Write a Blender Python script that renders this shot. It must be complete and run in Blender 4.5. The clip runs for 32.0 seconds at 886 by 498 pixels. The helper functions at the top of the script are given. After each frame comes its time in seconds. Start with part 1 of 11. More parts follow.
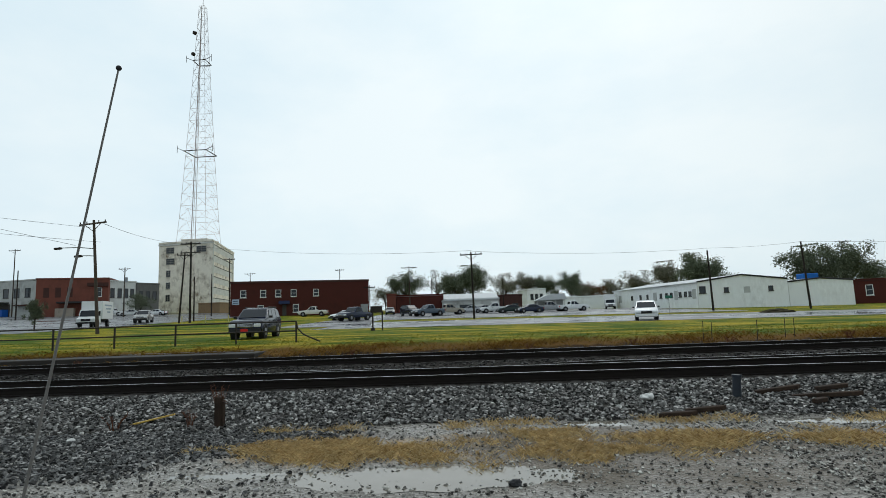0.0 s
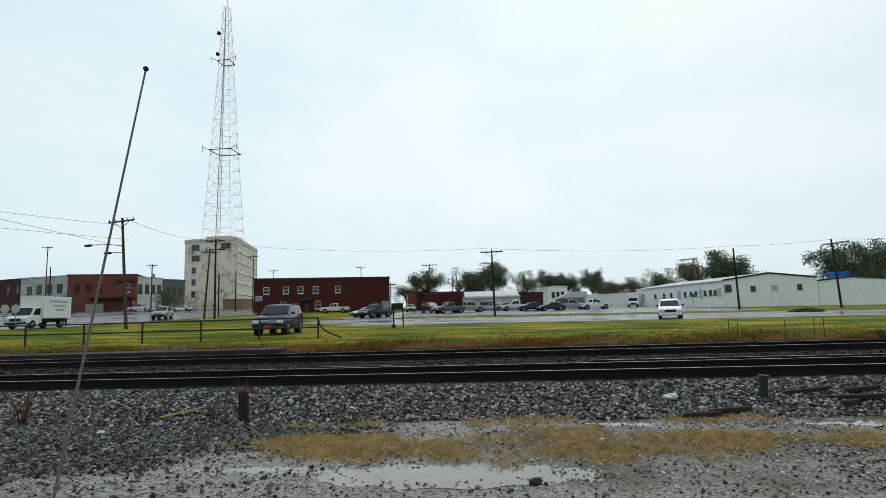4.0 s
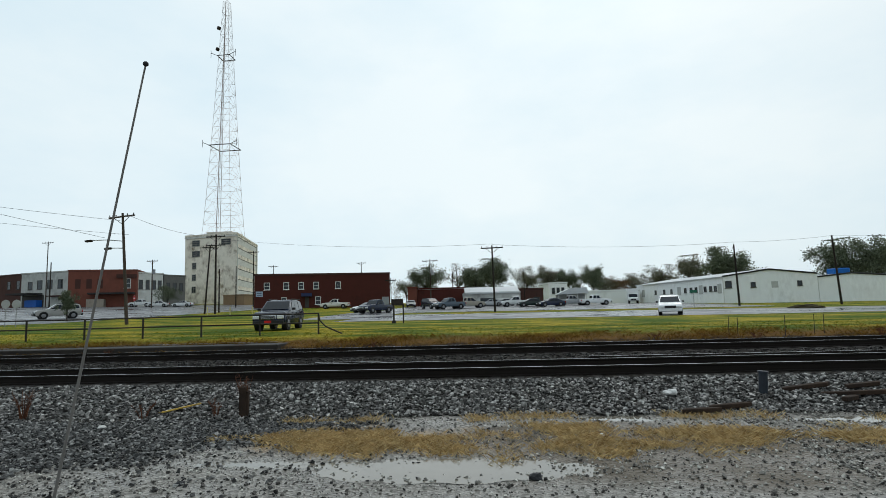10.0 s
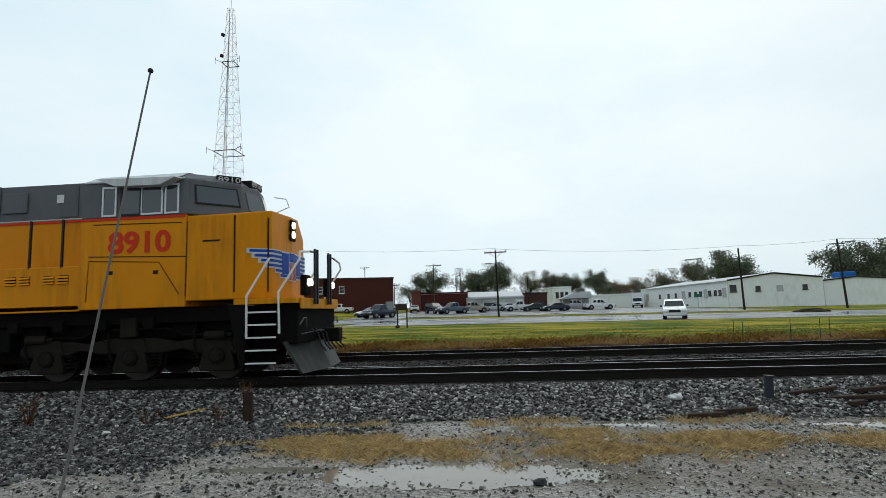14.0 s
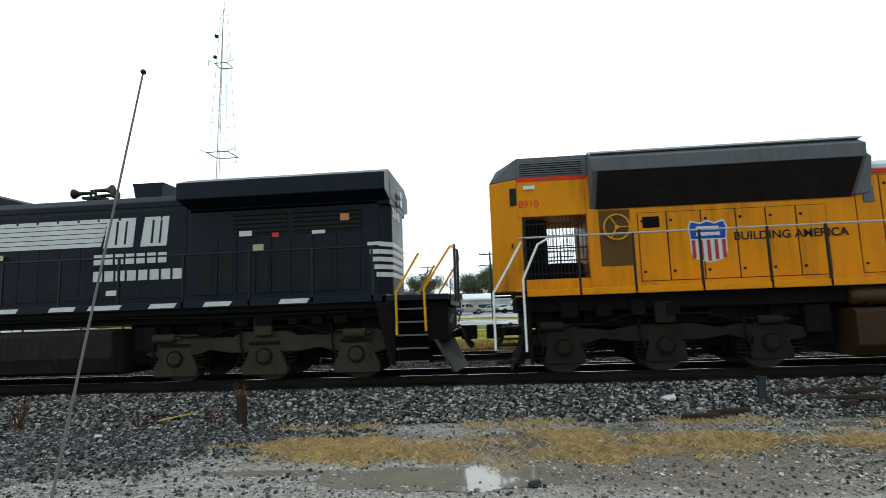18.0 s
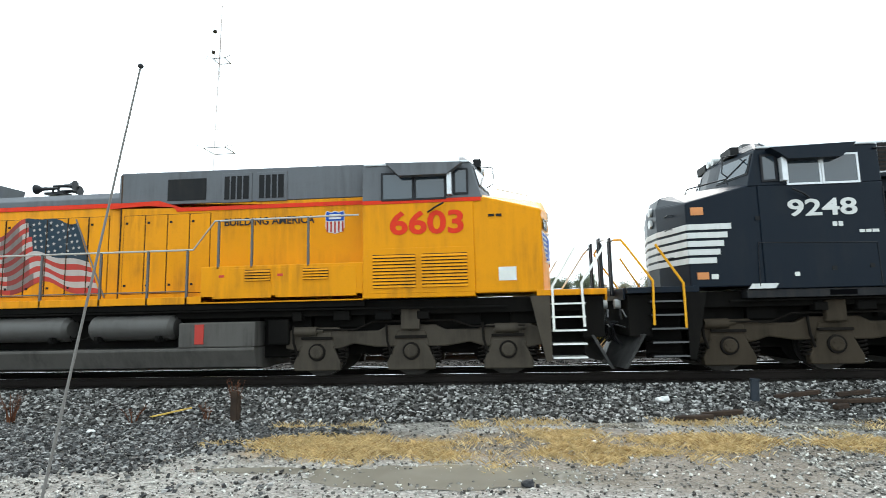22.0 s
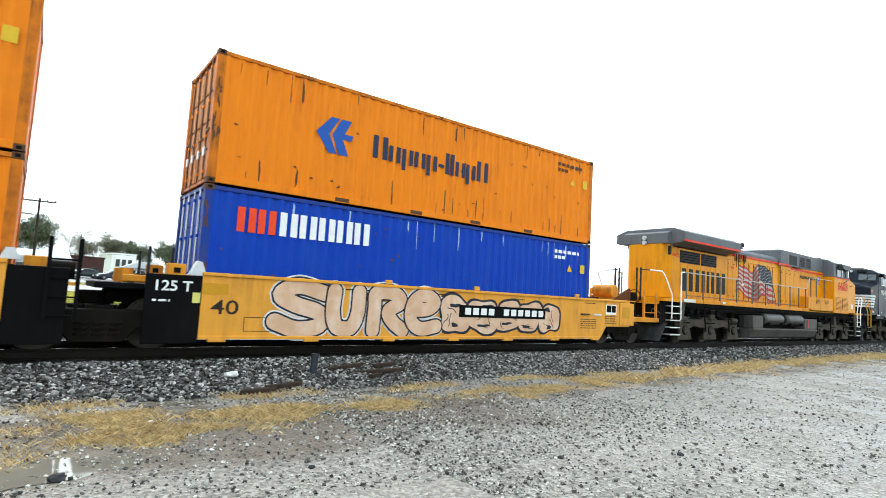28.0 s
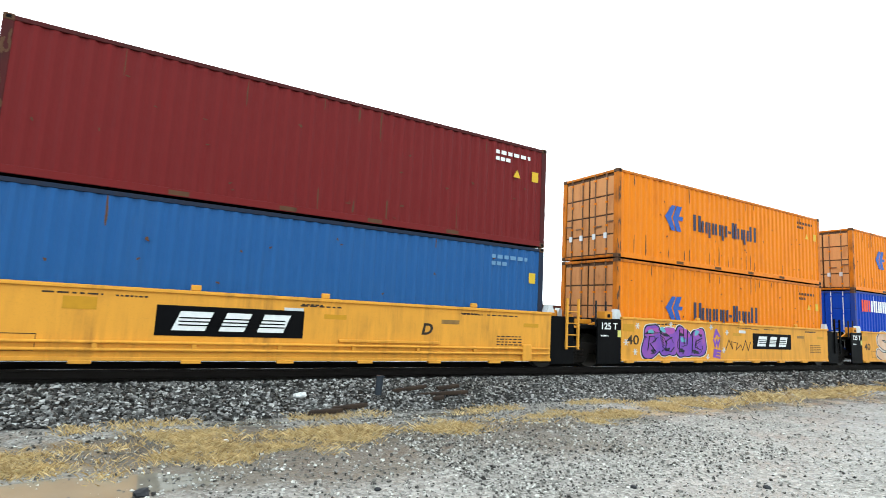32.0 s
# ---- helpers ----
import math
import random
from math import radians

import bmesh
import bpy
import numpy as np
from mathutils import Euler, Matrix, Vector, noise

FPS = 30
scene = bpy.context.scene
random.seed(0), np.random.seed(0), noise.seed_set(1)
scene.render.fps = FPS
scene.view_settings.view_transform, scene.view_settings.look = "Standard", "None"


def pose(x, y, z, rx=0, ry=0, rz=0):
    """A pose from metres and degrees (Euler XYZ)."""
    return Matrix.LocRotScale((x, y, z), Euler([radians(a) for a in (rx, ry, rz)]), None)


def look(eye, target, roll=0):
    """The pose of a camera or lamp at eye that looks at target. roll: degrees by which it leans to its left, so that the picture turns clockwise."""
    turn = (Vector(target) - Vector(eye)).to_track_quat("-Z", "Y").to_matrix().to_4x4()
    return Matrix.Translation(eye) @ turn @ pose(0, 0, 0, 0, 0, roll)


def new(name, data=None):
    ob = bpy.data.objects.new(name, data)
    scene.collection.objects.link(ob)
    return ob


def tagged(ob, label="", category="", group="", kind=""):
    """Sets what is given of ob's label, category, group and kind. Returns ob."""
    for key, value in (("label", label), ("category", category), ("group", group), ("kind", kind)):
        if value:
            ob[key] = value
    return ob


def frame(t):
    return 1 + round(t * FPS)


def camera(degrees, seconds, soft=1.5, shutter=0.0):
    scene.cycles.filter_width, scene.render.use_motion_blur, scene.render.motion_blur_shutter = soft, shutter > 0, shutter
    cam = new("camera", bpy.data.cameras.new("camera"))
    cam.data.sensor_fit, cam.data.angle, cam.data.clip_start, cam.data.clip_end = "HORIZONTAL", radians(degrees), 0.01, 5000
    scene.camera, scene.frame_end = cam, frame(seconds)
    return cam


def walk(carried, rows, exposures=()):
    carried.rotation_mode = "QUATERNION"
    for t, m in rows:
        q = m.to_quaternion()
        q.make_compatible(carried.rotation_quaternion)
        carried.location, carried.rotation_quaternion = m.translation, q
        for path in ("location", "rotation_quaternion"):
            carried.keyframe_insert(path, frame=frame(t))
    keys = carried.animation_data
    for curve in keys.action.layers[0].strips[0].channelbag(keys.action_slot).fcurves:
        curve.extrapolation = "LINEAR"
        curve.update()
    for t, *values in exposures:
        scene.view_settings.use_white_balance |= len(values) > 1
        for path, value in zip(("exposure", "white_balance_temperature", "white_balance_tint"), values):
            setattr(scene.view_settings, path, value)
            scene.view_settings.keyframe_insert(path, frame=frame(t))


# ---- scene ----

EYE = (0.0, 0.0, 1.32)
# seconds, heading to the left, upward tilt, lean
VIEW = [
    (0.0, 3.27, 6.81, -2.13), (0.5, 3.60, 6.72, -2.13), (1.0, 4.07, 6.73, -2.07), (1.5, 4.03, 6.63, -1.63),
    (2.0, 4.15, 6.56, -1.64), (2.5, 4.52, 6.47, -1.88), (3.0, 5.01, 6.46, -1.64), (3.5, 5.44, 6.55, -1.87),
    (5.5, 5.64, 6.66, -1.51), (6.0, 5.43, 6.67, -1.68), (6.5, 5.36, 6.57, -1.65), (7.0, 5.36, 6.58, -1.70),
    (7.5, 5.33, 6.49, -1.73), (8.0, 5.25, 6.36, -1.79), (8.5, 5.31, 6.29, -1.51), (9.0, 5.32, 6.22, -1.62),
    (9.5, 5.44, 6.20, -1.78), (10.0, 5.53, 6.17, -1.73), (10.5, 5.68, 6.11, -1.86), (11.0, 5.84, 6.11, -1.84),
    (11.5, 6.23, 6.16, -1.90), (12.0, 6.54, 6.32, -1.88), (12.5, 6.68, 6.44, -1.97), (13.0, 6.71, 6.60, -2.00),
    (13.5, 6.67, 6.66, -1.93), (15.5, 2.20, 6.76, -2.13), (16.0, 4.94, 6.94, -1.94), (16.5, 5.15, 6.91, -2.04),
    (17.0, 5.19, 6.98, -2.13), (17.5, 5.19, 6.93, -2.22), (18.0, 5.27, 6.85, -2.00), (18.5, 5.33, 6.84, -1.99),
    (19.0, 5.35, 6.85, -2.02), (19.5, 5.32, 6.78, -1.92), (20.0, 5.32, 6.79, -1.86), (20.5, 5.38, 6.80, -1.80),
    (21.0, 5.31, 6.78, -1.57), (21.5, 5.18, 6.72, -1.41), (22.0, 4.89, 6.73, -1.28), (22.5, 1.03, 6.71, -0.90),
    (23.0, -3.58, 6.76, -0.56), (23.5, -7.22, 6.83, 0.03), (24.0, -12.06, 6.87, 1.41), (24.5, -22.80, 7.11, 2.79),
    (25.0, -30.73, 7.43, 2.88), (25.5, -33.11, 7.18, 2.64), (27.5, -38.36, 4.78, 3.60), (28.0, -36.85, 5.01, 3.28),
    (28.5, -35.39, 4.85, 2.94), (29.0, -34.00, 4.93, 2.88), (29.5, -33.21, 5.97, 3.22), (30.0, -31.29, 6.17, 3.16),
    (30.5, -30.41, 6.43, 3.26), (31.0, -30.14, 6.63, 3.24), (31.5, -30.12, 6.76, 3.41), (32.0, -30.18, 6.93, 2.92),
]


def view_pose(heading, tilt, lean):
    return pose(*EYE, 0, 0, heading) @ pose(0, 0, 0, 90 + tilt, 0, 0) @ pose(0, 0, 0, 0, 0, lean)


EXPOSURES = [(0.0, 0.0), (13.0, 0.0), (15.5, 0.1), (16.2, 0.15), (17.0, 0.45), (18.5, 0.8), (19.2, 1.1), (20.0, 1.45), (22.0, 1.65), (25.5, 1.75), (27.5, 1.6), (32.0, 1.75)]
cam = camera(78.83, 32.0, soft=0.55, shutter=0.1)
walk(cam, [(t, view_pose(h, p, r)) for t, h, p, r in VIEW], EXPOSURES)

# ---- world and light ----
TRACK_Y = 12.65          # centre line of the near track
FAR_TRACK_Y = 18.2       # centre line of the second track
world = bpy.data.worlds.new("overcast_sky")
scene.world = world
world.use_nodes = True
wn, wl = world.node_tree.nodes, world.node_tree.links
wn.clear()
w_out = wn.new("ShaderNodeOutputWorld")
w_bg = wn.new("ShaderNodeBackground")
w_sky = wn.new("ShaderNodeTexSky")
w_sky.sky_type, w_sky.sun_disc = "NISHITA", False
w_sky.sun_elevation, w_sky.sun_rotation = radians(42), radians(15)
w_sky.air_density, w_sky.dust_density = 1.0, 3.0
w_tc = wn.new("ShaderNodeTexCoord")
w_map = wn.new("ShaderNodeMapping")
w_map.inputs["Scale"].default_value = (1.0, 1.0, 2.2)
w_noise = wn.new("ShaderNodeTexNoise")
w_noise.inputs["Scale"].default_value, w_noise.inputs["Detail"].default_value = 1.7, 6.0
w_noise.inputs["Roughness"].default_value = 0.55
w_ramp = wn.new("ShaderNodeValToRGB")
w_ramp.color_ramp.elements[0].position, w_ramp.color_ramp.elements[1].position = 0.32, 0.66
w_ramp.color_ramp.elements[0].color = (0.66, 0.84, 0.94, 1)
w_ramp.color_ramp.elements[1].color = (0.86, 0.965, 1.0, 1)
w_scale = wn.new("ShaderNodeMix")
w_scale.data_type = "RGBA"
w_scale.blend_type = "MULTIPLY"
w_scale.inputs["Factor"].default_value = 1.0
w_scale.inputs["B"].default_value = (0.10, 0.10, 0.10, 1)
w_mix = wn.new("ShaderNodeMix")
w_mix.data_type = "RGBA"
w_mix.inputs["Factor"].default_value = 0.93
wl.new(w_tc.outputs["Generated"], w_map.inputs["Vector"])
wl.new(w_map.outputs["Vector"], w_noise.inputs["Vector"])
wl.new(w_noise.outputs["Fac"], w_ramp.inputs["Fac"])
wl.new(w_sky.outputs["Color"], w_scale.inputs["A"])
wl.new(w_scale.outputs["Result"], w_mix.inputs["A"])
wl.new(w_ramp.outputs["Color"], w_mix.inputs["B"])
# thin cloud: brightest round the veiled sun ahead, dimmer behind
w_dot = wn.new("ShaderNodeVectorMath")
w_dot.operation = "DOT_PRODUCT"
w_dot.inputs[1].default_value = (-0.34, 0.80, 0.49)
wl.new(w_tc.outputs["Generated"], w_dot.inputs[0])
w_glow = wn.new("ShaderNodeMapRange")
w_glow.inputs["From Min"].default_value, w_glow.inputs["From Max"].default_value = -0.6, 1.0
w_glow.inputs["To Min"].default_value, w_glow.inputs["To Max"].default_value = 0.80, 1.06
wl.new(w_dot.outputs["Value"], w_glow.inputs["Value"])
w_grad = wn.new("ShaderNodeMix")
w_grad.data_type, w_grad.blend_type = "RGBA", "MULTIPLY"
w_grad.inputs["Factor"].default_value = 1.0
wl.new(w_mix.outputs["Result"], w_grad.inputs["A"])
wl.new(w_glow.outputs["Result"], w_grad.inputs["B"])
wl.new(w_grad.outputs["Result"], w_bg.inputs["Color"])
w_bg.inputs["Strength"].default_value = 0.95
wl.new(w_bg.outputs["Background"], w_out.inputs["Surface"])

sun_data = bpy.data.lights.new("sun", "SUN")
sun_data.energy, sun_data.angle, sun_data.color = 0.7, radians(25), (1.0, 0.97, 0.93)
sun = new("sun", sun_data)
sun.matrix_world = look((0, 0, 60), (-14, -52, 0))


# ---- materials ----
def node_mat(name):
    m = bpy.data.materials.new(name)
    m.use_nodes = True
    nt = m.node_tree
    return m, nt.nodes, nt.links, nt.nodes["Principled BSDF"]


def noise_node(n, l, vec, scale, detail=4.0, rough=0.55):
    t = n.new("ShaderNodeTexNoise")
    t.inputs["Scale"].default_value, t.inputs["Detail"].default_value = scale, detail
    t.inputs["Roughness"].default_value = rough
    if vec is not None:
        l.new(vec, t.inputs["Vector"])
    return t.outputs["Fac"]


def ramp_node(n, l, fac, stops):
    r = n.new("ShaderNodeValToRGB")
    e = r.color_ramp.elements
    while len(e) < len(stops):
        e.new(0.5)
    for i, (p, c) in enumerate(stops):
        e[i].position = p
        e[i].color = (*c, 1) if len(c) == 3 else c
    l.new(fac, r.inputs["Fac"])
    return r.outputs["Color"]


def mix_node(n, l, fac, a, b, blend="MIX"):
    m = n.new("ShaderNodeMix")
    m.data_type, m.blend_type = "RGBA", blend
    for key, v in (("Factor", fac), ("A", a), ("B", b)):
        s = m.inputs[key]
        if isinstance(v, (int, float)):
            s.default_value = v
        elif isinstance(v, tuple):
            s.default_value = (*v, 1)
        else:
            l.new(v, s)
    return m.outputs["Result"]


def math_node(n, l, op, a, b=0.0, clamp=False):
    m = n.new("ShaderNodeMath")
    m.operation, m.use_clamp = op, clamp
    for i, v in enumerate((a, b)):
        if isinstance(v, (int, float)):
            m.inputs[i].default_value = v
        else:
            l.new(v, m.inputs[i])
    return m.outputs[0]


def bump_node(n, l, bsdf, height, strength, distance):
    b = n.new("ShaderNodeBump")
    b.inputs["Strength"].default_value, b.inputs["Distance"].default_value = strength, distance
    l.new(height, b.inputs["Height"])
    l.new(b.outputs["Normal"], bsdf.inputs["Normal"])


MATS = {}


def paint(name, color, rough=0.45, metal=0.0, dirt=(0.09, 0.075, 0.06), amount=0.35, scale=1.3, streak=3.0, bump=0.15, spec=0.15):
    """Weathered paint or metal: broad grime, streaks that run down, fine speckle."""
    if name in MATS:
        return MATS[name]
    m, n, l, b = node_mat(name)
    tc = n.new("ShaderNodeTexCoord")
    mp = n.new("ShaderNodeMapping")
    mp.inputs["Scale"].default_value = (streak, streak, 0.35)
    l.new(tc.outputs["Object"], mp.inputs["Vector"])
    broad = noise_node(n, l, tc.outputs["Object"], scale, 5)
    run = noise_node(n, l, mp.outputs["Vector"], 2.0, 5, 0.6)
    fine = noise_node(n, l, tc.outputs["Object"], 38.0, 3)
    grime = math_node(n, l, "MULTIPLY", ramp_node(n, l, broad, [(0.38, (0, 0, 0)), (0.72, (1, 1, 1))]), ramp_node(n, l, run, [(0.35, (0, 0, 0)), (0.75, (1, 1, 1))]))
    grime = math_node(n, l, "MULTIPLY", grime, amount * 2.2, True)
    tone = mix_node(n, l, 0.30, color, ramp_node(n, l, broad, [(0.25, tuple(c * 0.72 for c in color)), (0.75, tuple(min(1, c * 1.18) for c in color))]))
    tone = mix_node(n, l, ramp_node(n, l, fine, [(0.55, (0, 0, 0)), (0.85, (0.5 * amount, 0.5 * amount, 0.5 * amount))]), tone, dirt)
    l.new(mix_node(n, l, grime, tone, dirt), b.inputs["Base Color"])
    r = math_node(n, l, "ADD", math_node(n, l, "MULTIPLY", broad, 0.35), rough - 0.17, True)
    l.new(r, b.inputs["Roughness"])
    b.inputs["Metallic"].default_value = metal
    b.inputs["Specular IOR Level"].default_value = spec
    bump_node(n, l, b, fine, bump, 0.01)
    MATS[name] = m
    return m


def varied(name, colors, rough=0.7, scale=14.0, bump=0.5, per="island", metal=0.0, spec=0.15):
    """A colour of its own for each piece, out of a range, with grain."""
    if name in MATS:
        return MATS[name]
    m, n, l, b = node_mat(name)
    tc = n.new("ShaderNodeTexCoord")
    if per == "island":
        rnd = n.new("ShaderNodeNewGeometry").outputs["Random Per Island"]
    else:
        rnd = n.new("ShaderNodeObjectInfo").outputs["Random"]
    k = len(colors) - 1
    base = ramp_node(n, l, rnd, [(i / k, c) for i, c in enumerate(colors)])
    g = noise_node(n, l, tc.outputs["Object"], scale, 4)
    l.new(mix_node(n, l, 1.0, base, ramp_node(n, l, g, [(0.25, (0.6, 0.6, 0.6)), (0.75, (1.25, 1.25, 1.25))]), "MULTIPLY"), b.inputs["Base Color"])
    b.inputs["Roughness"].default_value, b.inputs["Metallic"].default_value = rough, metal
    b.inputs["Specular IOR Level"].default_value = spec
    bump_node(n, l, b, g, bump, 0.02)
    MATS[name] = m
    return m


def plain(name, color, rough=0.5, metal=0.0, spec=0.2):
    if name in MATS:
        return MATS[name]
    m, n, l, b = node_mat(name)
    tc = n.new("ShaderNodeTexCoord")
    g = noise_node(n, l, tc.outputs["Object"], 9.0, 4)
    l.new(mix_node(n, l, g, tuple(c * 0.82 for c in color), tuple(min(1, c * 1.12) for c in color)), b.inputs["Base Color"])
    b.inputs["Roughness"].default_value, b.inputs["Metallic"].default_value = rough, metal
    b.inputs["Specular IOR Level"].default_value = spec
    MATS[name] = m
    return m


def glow(name, color, strength):
    if name in MATS:
        return MATS[name]
    m, n, l, b = node_mat(name)
    b.inputs["Base Color"].default_value = (*color, 1)
    b.inputs["Emission Color"].default_value = (*color, 1)
    b.inputs["Emission Strength"].default_value = strength
    MATS[name] = m
    return m


def glass(name, tint=(0.03, 0.04, 0.045), rough=0.06, spec=0.5):
    if name in MATS:
        return MATS[name]
    m, n, l, b = node_mat(name)
    b.inputs["Base Color"].default_value = (*tint, 1)
    b.inputs["Roughness"].default_value = rough
    b.inputs["Specular IOR Level"].default_value = spec
    MATS[name] = m
    return m


# ---- shape helpers ----
def box(bm, x0, x1, y0, y1, z0, z1):
    v = [bm.verts.new(p) for p in ((x0, y0, z0), (x1, y0, z0), (x1, y1, z0), (x0, y1, z0), (x0, y0, z1), (x1, y0, z1), (x1, y1, z1), (x0, y1, z1))]
    for f in ((3, 2, 1, 0), (4, 5, 6, 7), (0, 1, 5, 4), (1, 2, 6, 5), (2, 3, 7, 6), (3, 0, 4, 7)):
        bm.faces.new([v[i] for i in f])
    return v


def prism(bm, outline, lo, hi, axis="y"):
    """A convex or plain outline pushed along an axis: (x, z) for y, (y, z) for x, (x, y) for z."""
    def at(p, d):
        return {"y": (p[0], d, p[1]), "x": (d, p[0], p[1]), "z": (p[0], p[1], d)}[axis]
    a, b = [bm.verts.new(at(p, lo)) for p in outline], [bm.verts.new(at(p, hi)) for p in outline]
    bm.faces.new(a), bm.faces.new(b[::-1])
    k = len(a)
    for i in range(k):
        bm.faces.new((a[i], b[i], b[(i + 1) % k], a[(i + 1) % k]))


def rod(bm, p, q, r, n=8, r2=None):
    p, q = Vector(p), Vector(q)
    d = (q - p).normalized()
    s = d.orthogonal().normalized()
    t = d.cross(s)
    r2 = r if r2 is None else r2
    a = [bm.verts.new(p + (s * math.cos(k * math.tau / n) + t * math.sin(k * math.tau / n)) * r) for k in range(n)]
    b = [bm.verts.new(q + (s * math.cos(k * math.tau / n) + t * math.sin(k * math.tau / n)) * r2) for k in range(n)]
    bm.faces.new(a[::-1]), bm.faces.new(b)
    for k in range(n):
        bm.faces.new((a[k], a[(k + 1) % n], b[(k + 1) % n], b[k]))


def pipe(bm, points, r, n=8):
    """One bent tube through the points."""
    pts = [Vector(p) for p in points]
    side, rings = None, []
    closed = len(pts) > 2 and (pts[0] - pts[-1]).length < 1e-6
    if closed:
        pts = pts[:-1]
    k = len(pts)
    for i, p in enumerate(pts):
        a = pts[(i - 1) % k] if closed or i else p
        b = pts[(i + 1) % k] if closed or i < k - 1 else p
        d = (b - a).normalized()
        s = d.orthogonal() if side is None else side - d * side.dot(d)
        if s.length < 1e-4:
            s = d.orthogonal()
        side = s.normalized()
        t = d.cross(side)
        rings.append([bm.verts.new(p + (side * math.cos(j * math.tau / n) + t * math.sin(j * math.tau / n)) * r) for j in range(n)])
    for i in range(k if closed else k - 1):
        u, v = rings[i], rings[(i + 1) % k]
        for j in range(n):
            bm.faces.new((u[j], u[(j + 1) % n], v[(j + 1) % n], v[j]))
    if not closed:
        bm.faces.new(rings[0][::-1]), bm.faces.new(rings[-1])


def soften(bm, width, segments=2, angle=35):
    bmesh.ops.recalc_face_normals(bm, faces=bm.faces[:])
    edges = [e for e in bm.edges if len(e.link_faces) == 2 and e.calc_face_angle(0) > radians(angle)]
    bmesh.ops.bevel(bm, geom=edges, offset=width, segments=segments, affect="EDGES", profile=0.5, clamp_overlap=True)


def finish(name, bm, material, smooth=False):
    bmesh.ops.recalc_face_normals(bm, faces=bm.faces[:])
    me = bpy.data.meshes.new(name)
    bm.to_mesh(me)
    bm.free()
    for mt in material if isinstance(material, (list, tuple)) else [material]:
        me.materials.append(mt)
    if smooth:
        me.polygons.foreach_set("use_smooth", [True] * len(me.polygons))
        me.set_sharp_from_angle(angle=radians(40))
    return me


def part(name, bm, material, parent, label="", smooth=False):
    ob = new(name, finish(name, bm, material, smooth))
    ob.parent = parent
    if label:
        tagged(ob, label)
    return ob


def thing(name, m, label, category, group="", kind=""):
    e = new(name)
    e.empty_display_size = 0.3
    e.matrix_basis = m
    return tagged(e, label, category, group, kind)


def boxpart(name, dims, material, parent, bevel=0.0, label=""):
    bm = bmesh.new()
    box(bm, *dims)
    if bevel:
        soften(bm, bevel)
    return part(name, bm, material, parent, label)


def letters(name, words, size, m, material, parent, label="", depth=0.004, width=None, shear=0.0, bold=0.0):
    """Lettering in the built-in font, as a mesh: it lies in its own xy plane, centred."""
    cu = bpy.data.curves.new(name, "FONT")
    cu.body, cu.size, cu.align_x, cu.align_y, cu.extrude, cu.shear, cu.offset = words, size, "CENTER", "CENTER", depth, shear, bold
    cu.resolution_u = 4
    tmp = bpy.data.objects.new(name, cu)
    me = bpy.data.meshes.new_from_object(tmp)
    bpy.data.objects.remove(tmp)
    if width:
        xs = [v.co.x for v in me.vertices]
        k = width / max(1e-6, max(xs) - min(xs))
        for v in me.vertices:
            v.co.x *= k
    me.materials.clear()
    me.materials.append(material)
    me.name = name
    ob = new(name, me)
    ob.parent = parent
    ob.matrix_basis = m
    if label:
        tagged(ob, label)
    return ob


# ---- ground ----
def profile(y):
    """Height across the line: lot, ballast shoulders of both tracks, and the verge behind."""
    return np.interp(y, [-9, 8.7, 9.3, 11.15, 14.1, 15.4, 16.6, 19.8, 20.6, 21.6, 24.0, 26.0],
                     [-0.45, -0.45, -0.42, -0.19, -0.19, -0.33, -0.20, -0.20, -0.36, -0.16, 0.10, 0.12])


def rise(x, y):
    """The town climbs gently away from the line, more to the west."""
    x, y = np.clip(x, -115, 75), np.clip(y, 20, 190)
    return 0.153 + np.interp(y, [20, 52, 110, 190], [0, 0, 1.068, 2.207]) - 0.00878 * x * y / 100 - 0.00415 * x + 0.0125 * np.maximum(-x - 20, 0)


def height(x, y):
    x, y = np.asarray(x, float), np.asarray(y, float)
    k = np.clip((y - 21.0) / 5.0, 0, 1)
    k = k * k * (3 - 2 * k)
    return profile(y) * (1 - k) + rise(x, y) * k


def ground_z(x, y):
    return float(height(x, y))


